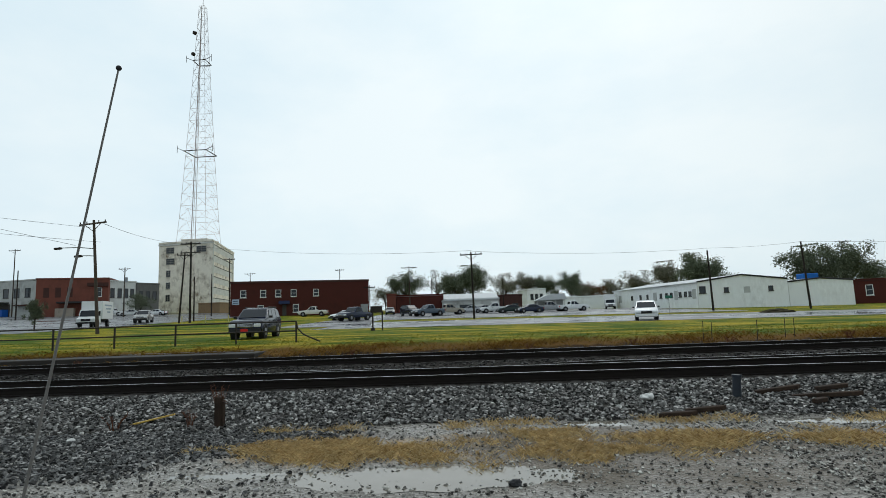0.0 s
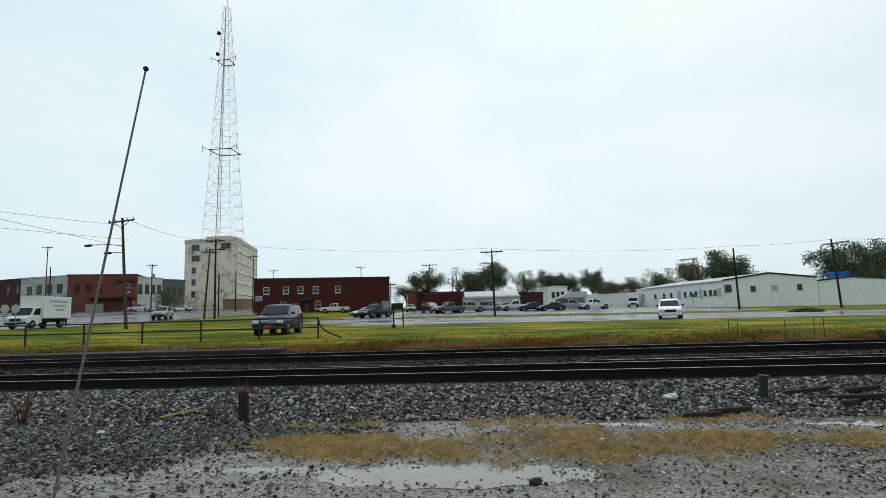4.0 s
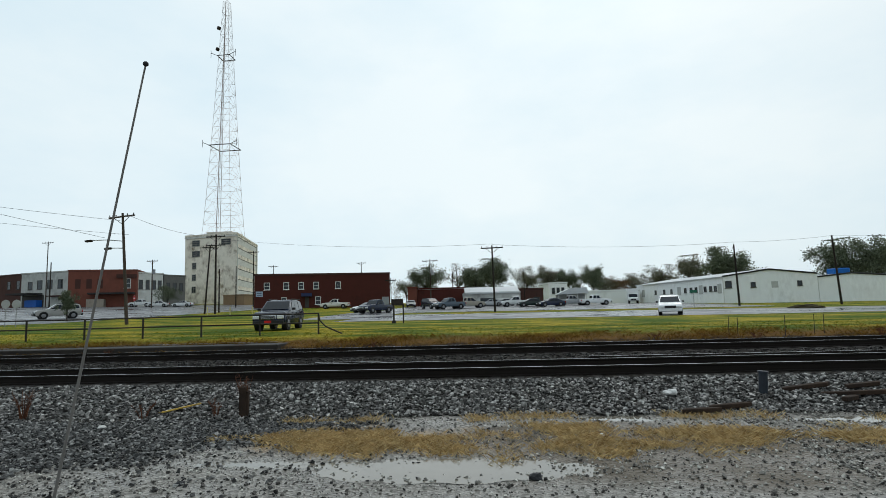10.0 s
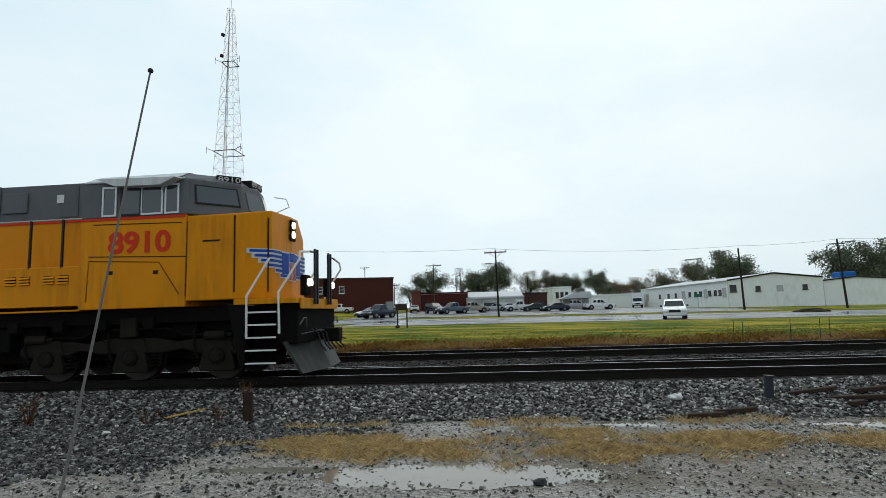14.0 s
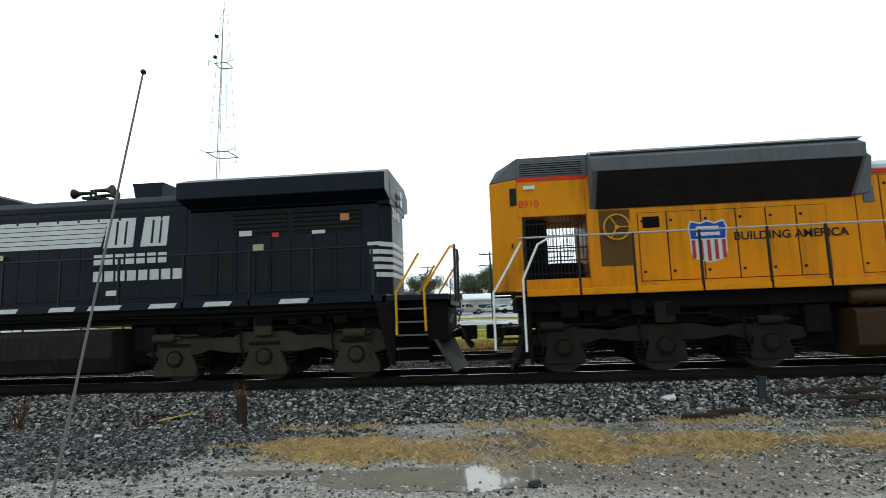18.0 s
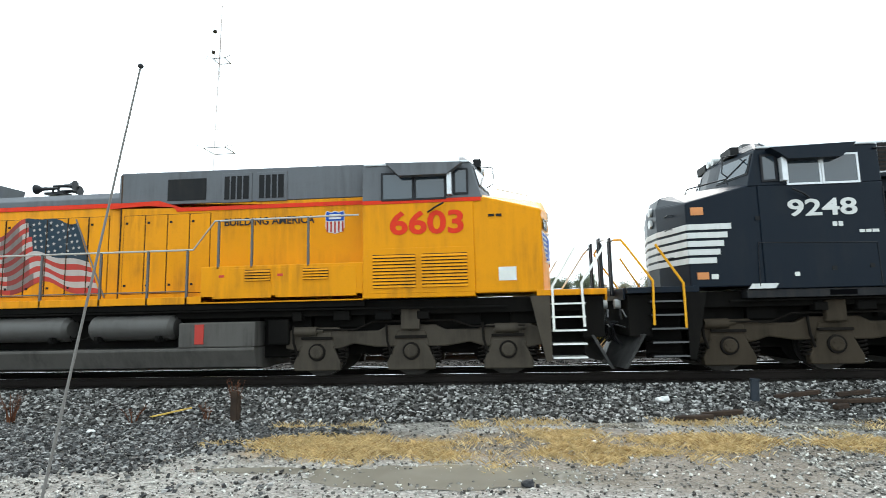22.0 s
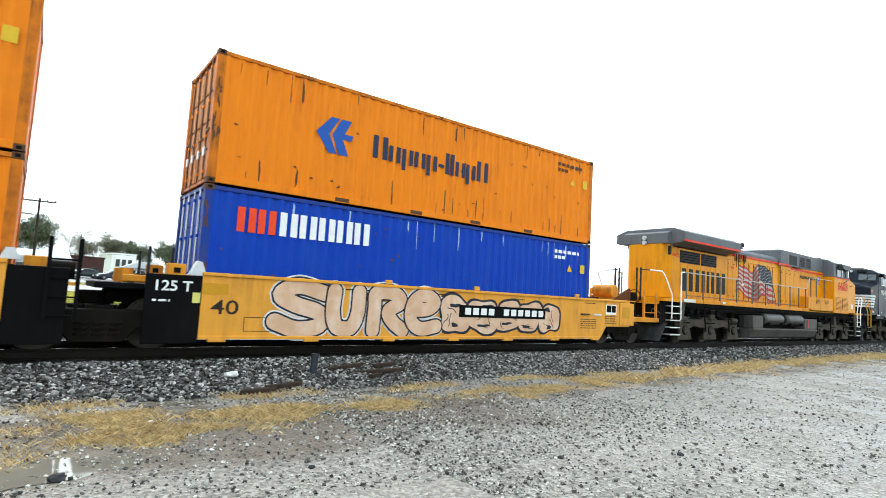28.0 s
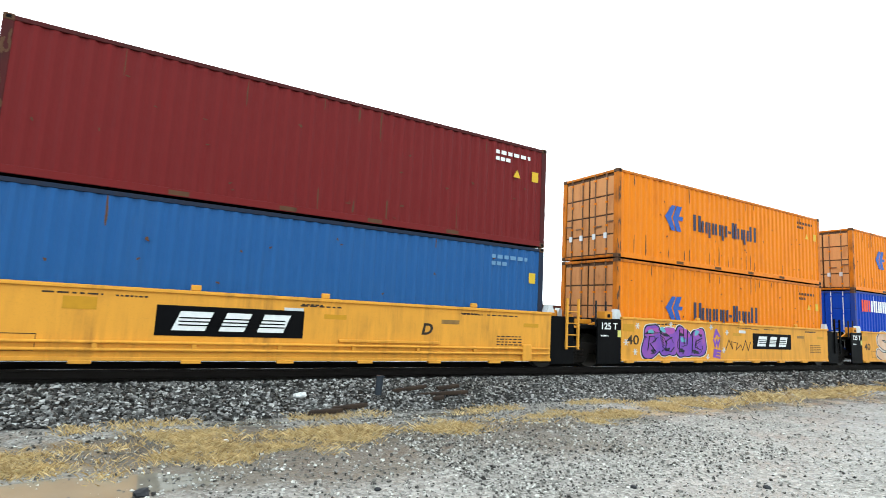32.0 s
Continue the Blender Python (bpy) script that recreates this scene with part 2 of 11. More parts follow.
def ground_material():
    m, n, l, b = node_mat("ground_cover")
    pos = n.new("ShaderNodeTexCoord").outputs["Object"]
    sep = n.new("ShaderNodeSeparateXYZ")
    l.new(pos, sep.inputs[0])
    wob = noise_node(n, l, pos, 0.55, 5)
    wob2 = noise_node(n, l, pos, 2.6, 4)
    yy = math_node(n, l, "ADD", sep.outputs["Y"], math_node(n, l, "MULTIPLY", math_node(n, l, "SUBTRACT", wob, 0.5), 2.4))
    yy = math_node(n, l, "ADD", yy, math_node(n, l, "MULTIPLY", math_node(n, l, "SUBTRACT", wob2, 0.5), 0.7))
    fine = n.new("ShaderNodeTexVoronoi")
    fine.inputs["Scale"].default_value = 26.0
    l.new(pos, fine.inputs["Vector"])
    cell = n.new("ShaderNodeTexVoronoi")
    cell.inputs["Scale"].default_value = 13.0
    l.new(pos, cell.inputs["Vector"])
    pebble = ramp_node(n, l, fine.outputs["Color"], [(0.1, (0.055, 0.050, 0.046)), (0.5, (0.20, 0.188, 0.172)), (0.9, (0.42, 0.40, 0.365))])
    mud = ramp_node(n, l, wob, [(0.3, (0.12, 0.105, 0.085)), (0.7, (0.255, 0.232, 0.20))])
    lot = mix_node(n, l, 0.55, mud, pebble)
    stones = ramp_node(n, l, cell.outputs["Color"], [(0.15, (0.008, 0.0066, 0.0055)), (0.6, (0.022, 0.019, 0.016)), (0.9, (0.06, 0.056, 0.05))])
    stretch = n.new("ShaderNodeMapping")
    stretch.inputs["Scale"].default_value = (0.36, 1.0, 1.0)
    l.new(pos, stretch.inputs["Vector"])
    g1 = noise_node(n, l, stretch.outputs["Vector"], 0.42, 6, 0.65)
    g2 = noise_node(n, l, pos, 5.0, 5, 0.7)
    lawn = mix_node(n, l, ramp_node(n, l, g1, [(0.44, (0, 0, 0)), (0.60, (1, 1, 1))]), (0.052, 0.098, 0.006), (0.34, 0.265, 0.025))
    lawn = mix_node(n, l, 1.0, lawn, ramp_node(n, l, g2, [(0.30, (0.35, 0.38, 0.35)), (0.70, (1.5, 1.45, 1.3))]), "MULTIPLY")
    dry = mix_node(n, l, g2, (0.035, 0.016, 0.005), (0.20, 0.105, 0.022))
    earth = mix_node(n, l, g2, (0.010, 0.007, 0.005), (0.04, 0.026, 0.015))
    def step(a, w):
        return math_node(n, l, "MULTIPLY", math_node(n, l, "SUBTRACT", yy, a), 1.0 / w, True)
    belt = math_node(n, l, "MULTIPLY", math_node(n, l, "SUBTRACT", 0.75, math_node(n, l, "ABSOLUTE", math_node(n, l, "SUBTRACT", yy, 7.55))), 3.0, True)
    belt = math_node(n, l, "MULTIPLY", belt, math_node(n, l, "ADD", math_node(n, l, "MULTIPLY", sep.outputs["X"], 1.2), 4.6, True))
    thatch = mix_node(n, l, g2, (0.12, 0.075, 0.032), (0.38, 0.25, 0.11))
    bare = mix_node(n, l, g2, (0.030, 0.022, 0.015), (0.12, 0.088, 0.058))
    soil = mix_node(n, l, ramp_node(n, l, noise_node(n, l, pos, 1.6, 5), [(0.46, (0, 0, 0)), (0.58, (1, 1, 1))]), bare, thatch)
    lot = mix_node(n, l, math_node(n, l, "MULTIPLY", belt, 0.8), lot, soil)
    tan = mix_node(n, l, g2, (0.034, 0.025, 0.017), (0.15, 0.112, 0.072))
    near = math_node(n, l, "MULTIPLY", math_node(n, l, "SUBTRACT", 1.55, math_node(n, l, "ABSOLUTE", math_node(n, l, "SUBTRACT", yy, 6.9))), 1.6, True)
    near = math_node(n, l, "MULTIPLY", near, math_node(n, l, "SUBTRACT", sep.outputs["X"], -0.7, True))
    near = math_node(n, l, "MULTIPLY", near, math_node(n, l, "MULTIPLY", math_node(n, l, "SUBTRACT", 8.0, sep.outputs["X"]), 0.5, True))
    lot = mix_node(n, l, math_node(n, l, "MULTIPLY", near, 0.8), lot, tan)
    c = mix_node(n, l, step(8.75, 0.35), lot, stones)
    c = mix_node(n, l, step(20.2, 0.4), c, earth)
    c = mix_node(n, l, step(21.6, 0.5), c, dry)
    c = mix_node(n, l, step(22.7, 1.2), c, lawn)
    l.new(c, b.inputs["Base Color"])
    wet = ramp_node(n, l, noise_node(n, l, pos, 0.9, 4), [(0.40, (0.32, 0.32, 0.32)), (0.62, (0.85, 0.85, 0.85))])
    l.new(mix_node(n, l, step(8.6, 0.5), wet, (0.8, 0.8, 0.8)), b.inputs["Roughness"])
    l.new(mix_node(n, l, step(8.6, 0.5), (0.5, 0.5, 0.5), (0.04, 0.04, 0.04)), b.inputs["Specular IOR Level"])
    hgt = mix_node(n, l, step(8.75, 0.35), fine.outputs["Distance"], cell.outputs["Distance"])
    bump_node(n, l, b, hgt, 0.8, 0.03)
    return m


def sheet(name, xs, ys, fn, material):
    xs, ys = np.asarray(xs, float), np.asarray(ys, float)
    gx, gy = np.meshgrid(xs, ys)
    gz = fn(gx, gy)
    v = np.stack([gx.ravel(), gy.ravel(), gz.ravel()], 1)
    w = len(xs)
    f = [(j * w + i, j * w + i + 1, (j + 1) * w + i + 1, (j + 1) * w + i) for j in range(len(ys) - 1) for i in range(w - 1)]
    me = bpy.data.meshes.new(name)
    me.from_pydata(v.tolist(), [], f)
    me.materials.append(material)
    me.polygons.foreach_set("use_smooth", [True] * len(me.polygons))
    return new(name, me)


PUDDLES = ((-0.5, 6.18, 1.55, 0.44), (-3.0, 6.35, 0.6, 0.10), (-6.9, 8.95, 2.3, 0.15), (-2.9, 8.75, 0.6, 0.14), (1.75, 8.75, 0.5, 0.18), (5.3, 8.55, 1.0, 0.14))


def lumps(x, y):
    """Small unevenness of the lot near the line, and the hollows that hold the puddles."""
    hollow = 0.0
    for cx, cy, rx, ry in PUDDLES:
        hollow = hollow + 0.045 * np.exp(-(((x - cx) / rx) ** 2 + ((y - cy) / ry) ** 2) * 0.9)
    damp = 1.0
    for cx, cy, rx, ry in PUDDLES:
        damp = damp * (1 - np.exp(-(((x - cx) / rx) ** 2 + ((y - cy) / ry) ** 2) * 0.3))
    a = damp * 0.018 * np.sin(x * 1.9 + 1.3 * np.sin(y * 1.1)) + damp * (0.014 * np.sin(y * 3.1 + x * 0.7) + 0.01 * np.sin(x * 4.3 - y * 2.2))
    a = a + 0.008 * np.sin(x * 6.7 + 2.3 * np.sin(y * 5.1)) * np.sin(y * 7.9 + 1.7 * np.sin(x * 4.3)) + 0.005 * np.sin(x * 15.1 + 2 * np.sin(y * 11.0)) * np.sin(y * 13.3 + x)
    return a * 0.6 * np.where(y < 9.2, 1.0, 0.35) * np.where(np.abs(y) < 25, 1, 0) - hollow


gxs = np.concatenate([[-3000, -1200, -500, -300], np.arange(-220, -30, 8), np.arange(-30, -12, 1.5), np.arange(-12, -4, 0.3), np.arange(-4, 4, 0.1), np.arange(4, 12, 0.3), np.arange(12, 40, 1.5), np.arange(40, 220, 8), [300, 500, 1200, 3000]])
gys = np.concatenate([[-3000, -600, -100, -30, -8], np.arange(-4, 2, 1.0), np.arange(2, 5, 0.2), np.arange(5, 9.4, 0.08), np.arange(9.4, 21.6, 0.2), np.arange(21.6, 30, 0.7), np.arange(30, 210, 5), [260, 400, 900, 3000]])
ground = sheet("ground", gxs, gys, lambda x, y: height(x, y) + lumps(x, y), ground_material())
tagged(ground, "gravel lot, stone ballast and patchy wet grass", "ground", kind="structure")


def near_ground(x, y):
    return height(x, y) + lumps(np.asarray(x, float), np.asarray(y, float))


# wet asphalt
def asphalt_material():
    m, n, l, b = node_mat("wet_asphalt")
    pos = n.new("ShaderNodeTexCoord").outputs["Object"]
    big = noise_node(n, l, pos, 0.12, 5)
    mid = noise_node(n, l, pos, 1.1, 5)
    l.new(mix_node(n, l, mid, (0.045, 0.046, 0.05), (0.13, 0.13, 0.135)), b.inputs["Base Color"])
    l.new(ramp_node(n, l, big, [(0.38, (0.12, 0.12, 0.12)), (0.62, (0.55, 0.55, 0.55))]), b.inputs["Roughness"])
    bump_node(n, l, b, noise_node(n, l, pos, 30, 3), 0.15, 0.01)
    return m


asphalt = asphalt_material()


def paved(name, x0, x1, y0, y1, label, lift=0.03, skew=0.0):
    ys = np.linspace(y0, y1, max(4, int((y1 - y0) / 3)))
    xs = np.linspace(x0, x1, max(4, int((x1 - x0) / 4)))
    ob = sheet(name, xs, ys, lambda x, y: rise(x, y) + lift, asphalt)
    if skew:
        for v in ob.data.vertices:
            v.co.y += skew * (v.co.x - x0)
            v.co.z = ground_z(v.co.x, v.co.y) + lift
    return tagged(ob, label, "road", kind="structure")


paved("road", -15, 200, 48, 66, "wet grey asphalt lane beside the lawn")
paved("pavement", -19, 36, 74, 128, "wet asphalt parking lot with shallow puddles", 0.035)
paved("road_west", -150, -45, 50, 150, "wide wet town street mirroring the sky", 0.04)
paved("road_crossing", -110, -45.5, 40.5, 50.5, "wet street running on towards the tracks", 0.042)
paved("road_side", -21, -13, 55, 84, "narrow wet asphalt spur across the grass", 0.045)


# ---- loose stones, grass ----
def stones(name, xs, ys, sizes, material, label, lift=0.25, seed=3):
    rng = np.random.default_rng(seed)
    k = len(xs)
    corner = np.array([(a, b, c) for c in (-1, 1) for b in (-1, 1) for a in (-1, 1)], float) * 0.5
    p = corner[None] * rng.uniform(0.35, 1.2, (k, 8, 3)) * sizes[:, None, None] * rng.uniform([0.7, 0.7, 0.5], [1.3, 1.2, 0.95], (k, 1, 3))
    # tumbled to any side, then settled flat
    h = rng.normal(0, 1, (k, 4))
    h /= np.linalg.norm(h, axis=1)[:, None]
    a, b, c, d = h.T
    rot = np.stack([a*a+b*b-c*c-d*d, 2*(b*c-a*d), 2*(b*d+a*c), 2*(b*c+a*d), a*a-b*b+c*c-d*d, 2*(c*d-a*b), 2*(b*d-a*c), 2*(c*d+a*b), a*a-b*b-c*c+d*d], 1).reshape(k, 3, 3)
    p = np.einsum("kij,kpj->kpi", rot, p)
    p[..., 2] *= 0.75
    v = p + np.stack([xs, ys, near_ground(xs, ys) + sizes * lift], 1)[:, None, :]
    v = v.reshape(-1, 3)
    q = np.array([(0, 2, 3, 1), (4, 5, 7, 6), (0, 1, 5, 4), (1, 3, 7, 5), (3, 2, 6, 7), (2, 0, 4, 6)])
    f = (q[None] + 8 * np.arange(k)[:, None, None]).reshape(-1, 4)
    me = bpy.data.meshes.new(name)
    me.from_pydata(v.tolist(), [], f.tolist())
    me.materials.append(material)
    return tagged(new(name, me), label, "stones", kind="stuff")


def thinned(rng, count, x0, x1, y0, y1, bias=1.0):
    """Places over a strip, denser towards the middle of the line of sight."""
    x = x0 + (x1 - x0) * rng.random(count) ** bias
    return x, rng.uniform(y0, y1, count)


rng = np.random.default_rng(11)
ballast_rock = varied("ballast_rock", [(0.008, 0.007, 0.006), (0.024, 0.022, 0.020), (0.055, 0.051, 0.047), (0.11, 0.105, 0.098), (0.21, 0.20, 0.188), (0.48, 0.465, 0.44)], 0.5, 30, 0.4)
dark_rock = varied("dark_crushed_rock", [(0.008, 0.0075, 0.007), (0.022, 0.021, 0.020), (0.045, 0.043, 0.042), (0.075, 0.073, 0.071), (0.14, 0.136, 0.13), (0.32, 0.31, 0.295)], 0.5, 30, 0.4)
oily_rock = varied("oil_darkened_rock", [(0.004, 0.0036, 0.003), (0.010, 0.009, 0.008), (0.022, 0.020, 0.018), (0.045, 0.042, 0.038), (0.13, 0.125, 0.118)], 0.6, 30, 0.4)
pale_rock = varied("limestone_chips", [(0.022, 0.020, 0.018), (0.09, 0.083, 0.074), (0.22, 0.206, 0.184), (0.36, 0.34, 0.305), (0.56, 0.54, 0.49)], 0.55, 30, 0.4)
bx, by = thinned(rng, 34000, -13, 16, 8.95, 11.25)
stones("ballast", bx, by, rng.uniform(0.03, 0.078, len(bx)), ballast_rock, "grey and white crushed stone ballast on the track shoulder")
bx, by = thinned(rng, 9000, 16, 62, 8.95, 11.25, 1.5)
stones("ballast", bx, by, rng.uniform(0.05, 0.10, len(bx)), ballast_rock, "grey and white crushed stone ballast on the track shoulder", seed=4)
bx, by = thinned(rng, 9000, -24, 30, 14.0, 16.8)
stones("ballast", bx, by, rng.uniform(0.04, 0.08, len(bx)), oily_rock, "dark stone ballast between the two tracks", seed=5)
bx, by = thinned(rng, 30000, -9.5, -1.6, 4.9, 8.9)
keep = rng.random(len(bx)) < np.clip((by - 6.3 + 0.55 * (-bx - 4.2) + 0.5 * np.sin(bx * 2.3) * np.sin(by * 3.1)) / 0.9, 0.035, 1) * np.clip((-1.9 - bx) / 0.8, 0.10, 1)
bx, by = bx[keep], by[keep]
stones("coarse_rock", bx, by, 0.018 + 0.05 * rng.random(len(bx)) ** 1.6, dark_rock, "dark wet crushed rock spread over the lot", seed=6)
bx, by = thinned(rng, 24000, -7, 9, 4.3, 9.0)
stones("gravel", bx, by, 0.010 + 0.032 * rng.random(len(bx)) ** 3.0, pale_rock, "pale limestone gravel with scattered dark chips", seed=7)
bx, by = thinned(rng, 26000, 3.5, 34, 2.0, 9.0, 1.9)
stones("gravel", bx, by, 0.010 + 0.034 * rng.random(len(bx)) ** 3.5, pale_rock, "pale limestone gravel with scattered dark chips", seed=8)


def blades(name, xs, ys, heights, width, lean, material, label, seed=1):
    rng = np.random.default_rng(seed)
    k = len(xs)
    a = rng.uniform(0, math.tau, k)
    d = rng.normal(0, lean, (k, 2)) * heights[:, None]
    z = near_ground(xs, ys)
    wx, wy = np.cos(a) * width * 0.5, np.sin(a) * width * 0.5
    p0 = np.stack([xs - wx, ys - wy, z - 0.01], 1)
    p1 = np.stack([xs + wx, ys + wy, z - 0.01], 1)
    p2 = np.stack([xs + wx * 0.7 + d[:, 0] * 0.45, ys + wy * 0.7 + d[:, 1] * 0.45, z + heights * 0.62], 1)
    p3 = np.stack([xs + d[:, 0], ys + d[:, 1], z + heights], 1)
    v = np.stack([p0, p1, p2, p3], 1).reshape(-1, 3)
    f = (np.array([[0, 1, 2], [0, 2, 3]])[None] + 4 * np.arange(k)[:, None, None]).reshape(-1, 3)
    me = bpy.data.meshes.new(name)
    me.from_pydata(v.tolist(), [], f.tolist())
    me.materials.append(material)
    return tagged(new(name, me), label, "grass", kind="stuff")


straw = varied("dead_grass", [(0.26, 0.155, 0.060), (0.52, 0.36, 0.155), (0.74, 0.57, 0.30), (0.42, 0.27, 0.11)], 0.8, 8, 0.1)
lawn_blade = varied("lawn_grass", [(0.035, 0.068, 0.003), (0.07, 0.095, 0.005), (0.17, 0.135, 0.009), (0.03, 0.055, 0.003)], 0.9, 6, 0.1, spec=0.0)
verge_straw = varied("rusty_verge_grass", [(0.07, 0.032, 0.007), (0.17, 0.085, 0.017), (0.28, 0.16, 0.035), (0.04, 0.02, 0.007)], 0.9, 6, 0.1, spec=0.0)


def tufts(rng, count, per, inside, x0, x1, y0, y1, spread):
    tx, ty = rng.uniform(x0, x1, count), rng.uniform(y0, y1, count)
    ok = inside(tx, ty) > rng.random(count)
    tx, ty = np.repeat(tx[ok], per), np.repeat(ty[ok], per)
    return tx + rng.normal(0, spread, len(tx)), ty + rng.normal(0, spread, len(ty))


clump_rng = np.random.default_rng(77)
CLUMPS = np.stack([clump_rng.uniform(-4, 15, 95), clump_rng.normal(7.45, 0.5, 95), clump_rng.uniform(0.10, 0.34, 95)], 1)


def strip(x, y):
    """Belt of dead grass along the foot of the ballast; it narrows eastward."""
    mid = 7.35 + 0.12 * np.sin(x * 1.3) + 0.06 * np.clip(x - 2, 0, 20)
    half = np.interp(x, [-3.9, -3.2, -1.0, 1.2, 2.2, 4.0, 8.0, 30.0, 60.0], [0.0, 0.50, 0.55, 0.95, 0.55, 0.45, 0.40, 0.55, 0.7])
    edge = 0.16 * np.sin(x * 2.6 + 1.0) + 0.12 * np.sin(x * 6.1) + 0.07 * np.sin(x * 13.7)
    near = np.clip((half + edge - np.abs(y - mid)) / 0.2, 0, 1)
    clump = np.zeros_like(x)
    for cx, cy, r in CLUMPS:
        clump = np.maximum(clump, np.exp(-(((x - cx) / (1.7 * r)) ** 2 + ((y - cy) / r) ** 2)))
    # thinner and patchier where the belt meets the bare soil
    patch = np.sin(x * 3.3 + 1.4 * np.sin(y * 4.1)) * np.sin(y * 5.3 + 1.1 * np.sin(x * 2.2))
    clump = clump * np.where(x > -1.0, np.clip(0.46 + 0.85 * patch, 0.0, 1.0), 1.0)
    far = np.clip((x - 10.0) / 4.0, 0, 1)
    return near * np.maximum(np.clip(1.5 * clump - 0.25, 0.03, 1), far * 0.8)


def thin_strip(x, y):
    mid = 8.75 + 0.1 * np.sin(x * 0.9)
    return np.clip((0.22 - np.abs(y - mid)) / 0.1, 0, 1) * (np.sin(x * 2.1 + 1.0) > -0.2) * 0.6


rng = np.random.default_rng(21)
gx, gy = tufts(rng, 24000, 34, strip, -4, 12, 6.2, 9.4, 0.10)
blades("dry_grass", gx, gy, rng.uniform(0.02, 0.085, len(gx)) * rng.uniform(0.5, 1.0, len(gx)), 0.0027, 1.0, straw, "belt of flattened straw-coloured dead grass")
gx, gy = tufts(rng, 7000, 16, strip, 12, 60, 6.6, 10.4, 0.13)
blades("dry_grass", gx, gy, rng.uniform(0.04, 0.14, len(gx)), 0.011, 0.9, straw, "belt of flattened straw-coloured dead grass", 2)
gx, gy = tufts(rng, 2600, 16, thin_strip, -4, 14, 8.3, 9.2, 0.09)
blades("dry_grass", gx, gy, rng.uniform(0.02, 0.08, len(gx)), 0.0035, 0.7, straw, "thin dead grass at the foot of the ballast", 3)
gx, gy = tufts(rng, 3600, 12, lambda x, y: 0.25 + 0.75 * (np.sin(x * 0.9 + 2 * np.sin(y * 0.7)) > 0.1), -34, 34, 21.0, 23.4, 0.22)
blades("verge_grass", gx, gy, rng.uniform(0.03, 0.16, len(gx)), 0.011, 0.7, verge_straw, "rough brown weeds along the far side of the tracks", 4)
gx, gy = rng.uniform(-44, 48, 36000), 22.4 + 9 * rng.random(36000) ** 1.3
ok = ~((gx > -27) & (gx < -13) & (gy > 39))
gx, gy = gx[ok], gy[ok]
blades("lawn", gx, gy, rng.uniform(0.02, 0.06, len(gx)), 0.014, 0.8, lawn_blade, "short patchy green and yellow lawn", 5)


# puddles
def water_material():
    m, n, l, b = node_mat("puddle_water")
    pos = n.new("ShaderNodeTexCoord").outputs["Object"]
    l.new(mix_node(n, l, noise_node(n, l, pos, 2.0, 4), (0.13, 0.113, 0.088), (0.22, 0.198, 0.162)), b.inputs["Base Color"])
    b.inputs["Roughness"].default_value = 0.05
    b.inputs["Specular IOR Level"].default_value = 0.8
    bump_node(n, l, b, noise_node(n, l, pos, 14.0, 2), 0.02, 0.01)
    return m


water = water_material()


def puddle(cx, cy, rx, ry, z, seed):
    r = random.Random(seed)
    ph = [r.uniform(0, 6.3) for _ in range(5)]
    bm = bmesh.new()
    ring = []
    for k in range(72):
        a = k * math.tau / 72
        s = 1 + 0.22 * math.sin(2 * a + ph[0]) + 0.14 * math.sin(3 * a + ph[1]) + 0.10 * math.sin(5 * a + ph[2]) + 0.07 * math.sin(9 * a + ph[3]) + 0.05 * math.sin(14 * a + ph[4])
        ring.append(bm.verts.new((cx + rx * s * math.cos(a), cy + ry * s * math.sin(a), z)))
    bm.faces.new(ring)
    ob = new("puddle", finish("puddle", bm, water))
    return tagged(ob, "shallow rain puddle lying on the gravel", "puddle", kind="structure")


for i, (cx, cy, rx, ry) in enumerate(PUDDLES):
    puddle(cx, cy, rx * 1.25, ry * 1.25, -0.466 + 0.0015 * i, i + 1)


# ---- tracks ----
rail_side = paint("rusty_rail", (0.011, 0.008, 0.0065), 0.7, 0.0, (0.012, 0.009, 0.007), 0.5, 3.0)
rail_head = plain("worn_rail_head", (0.36, 0.36, 0.37), 0.22, 1.0)
tie_wood = varied("creosoted_tie", [(0.005, 0.004, 0.0035), (0.010, 0.008, 0.007), (0.018, 0.015, 0.012)], 0.75, 12, 0.6, per="object")


def rail(y, parent, x0=-260.0, x1=400.0):
    foot = [(-0.075, -0.185), (0.075, -0.185), (0.075, -0.172), (0.012, -0.155), (0.012, -0.045), (0.036, -0.036), (0.036, -0.004), (0.028, 0.0), (-0.028, 0.0), (-0.036, -0.004), (-0.036, -0.036), (-0.012, -0.045), (-0.012, -0.155), (-0.075, -0.172)]
    bm = bmesh.new()
    prism(bm, [(y + a, b) for a, b in foot], x0, x1, "x")
    ob = part("rail", bm, [rail_side, rail_head], parent)
    for p in ob.data.polygons:
        if p.center.z > -0.006 and abs(p.normal.z) > 0.9:
            p.material_index = 1
    return ob


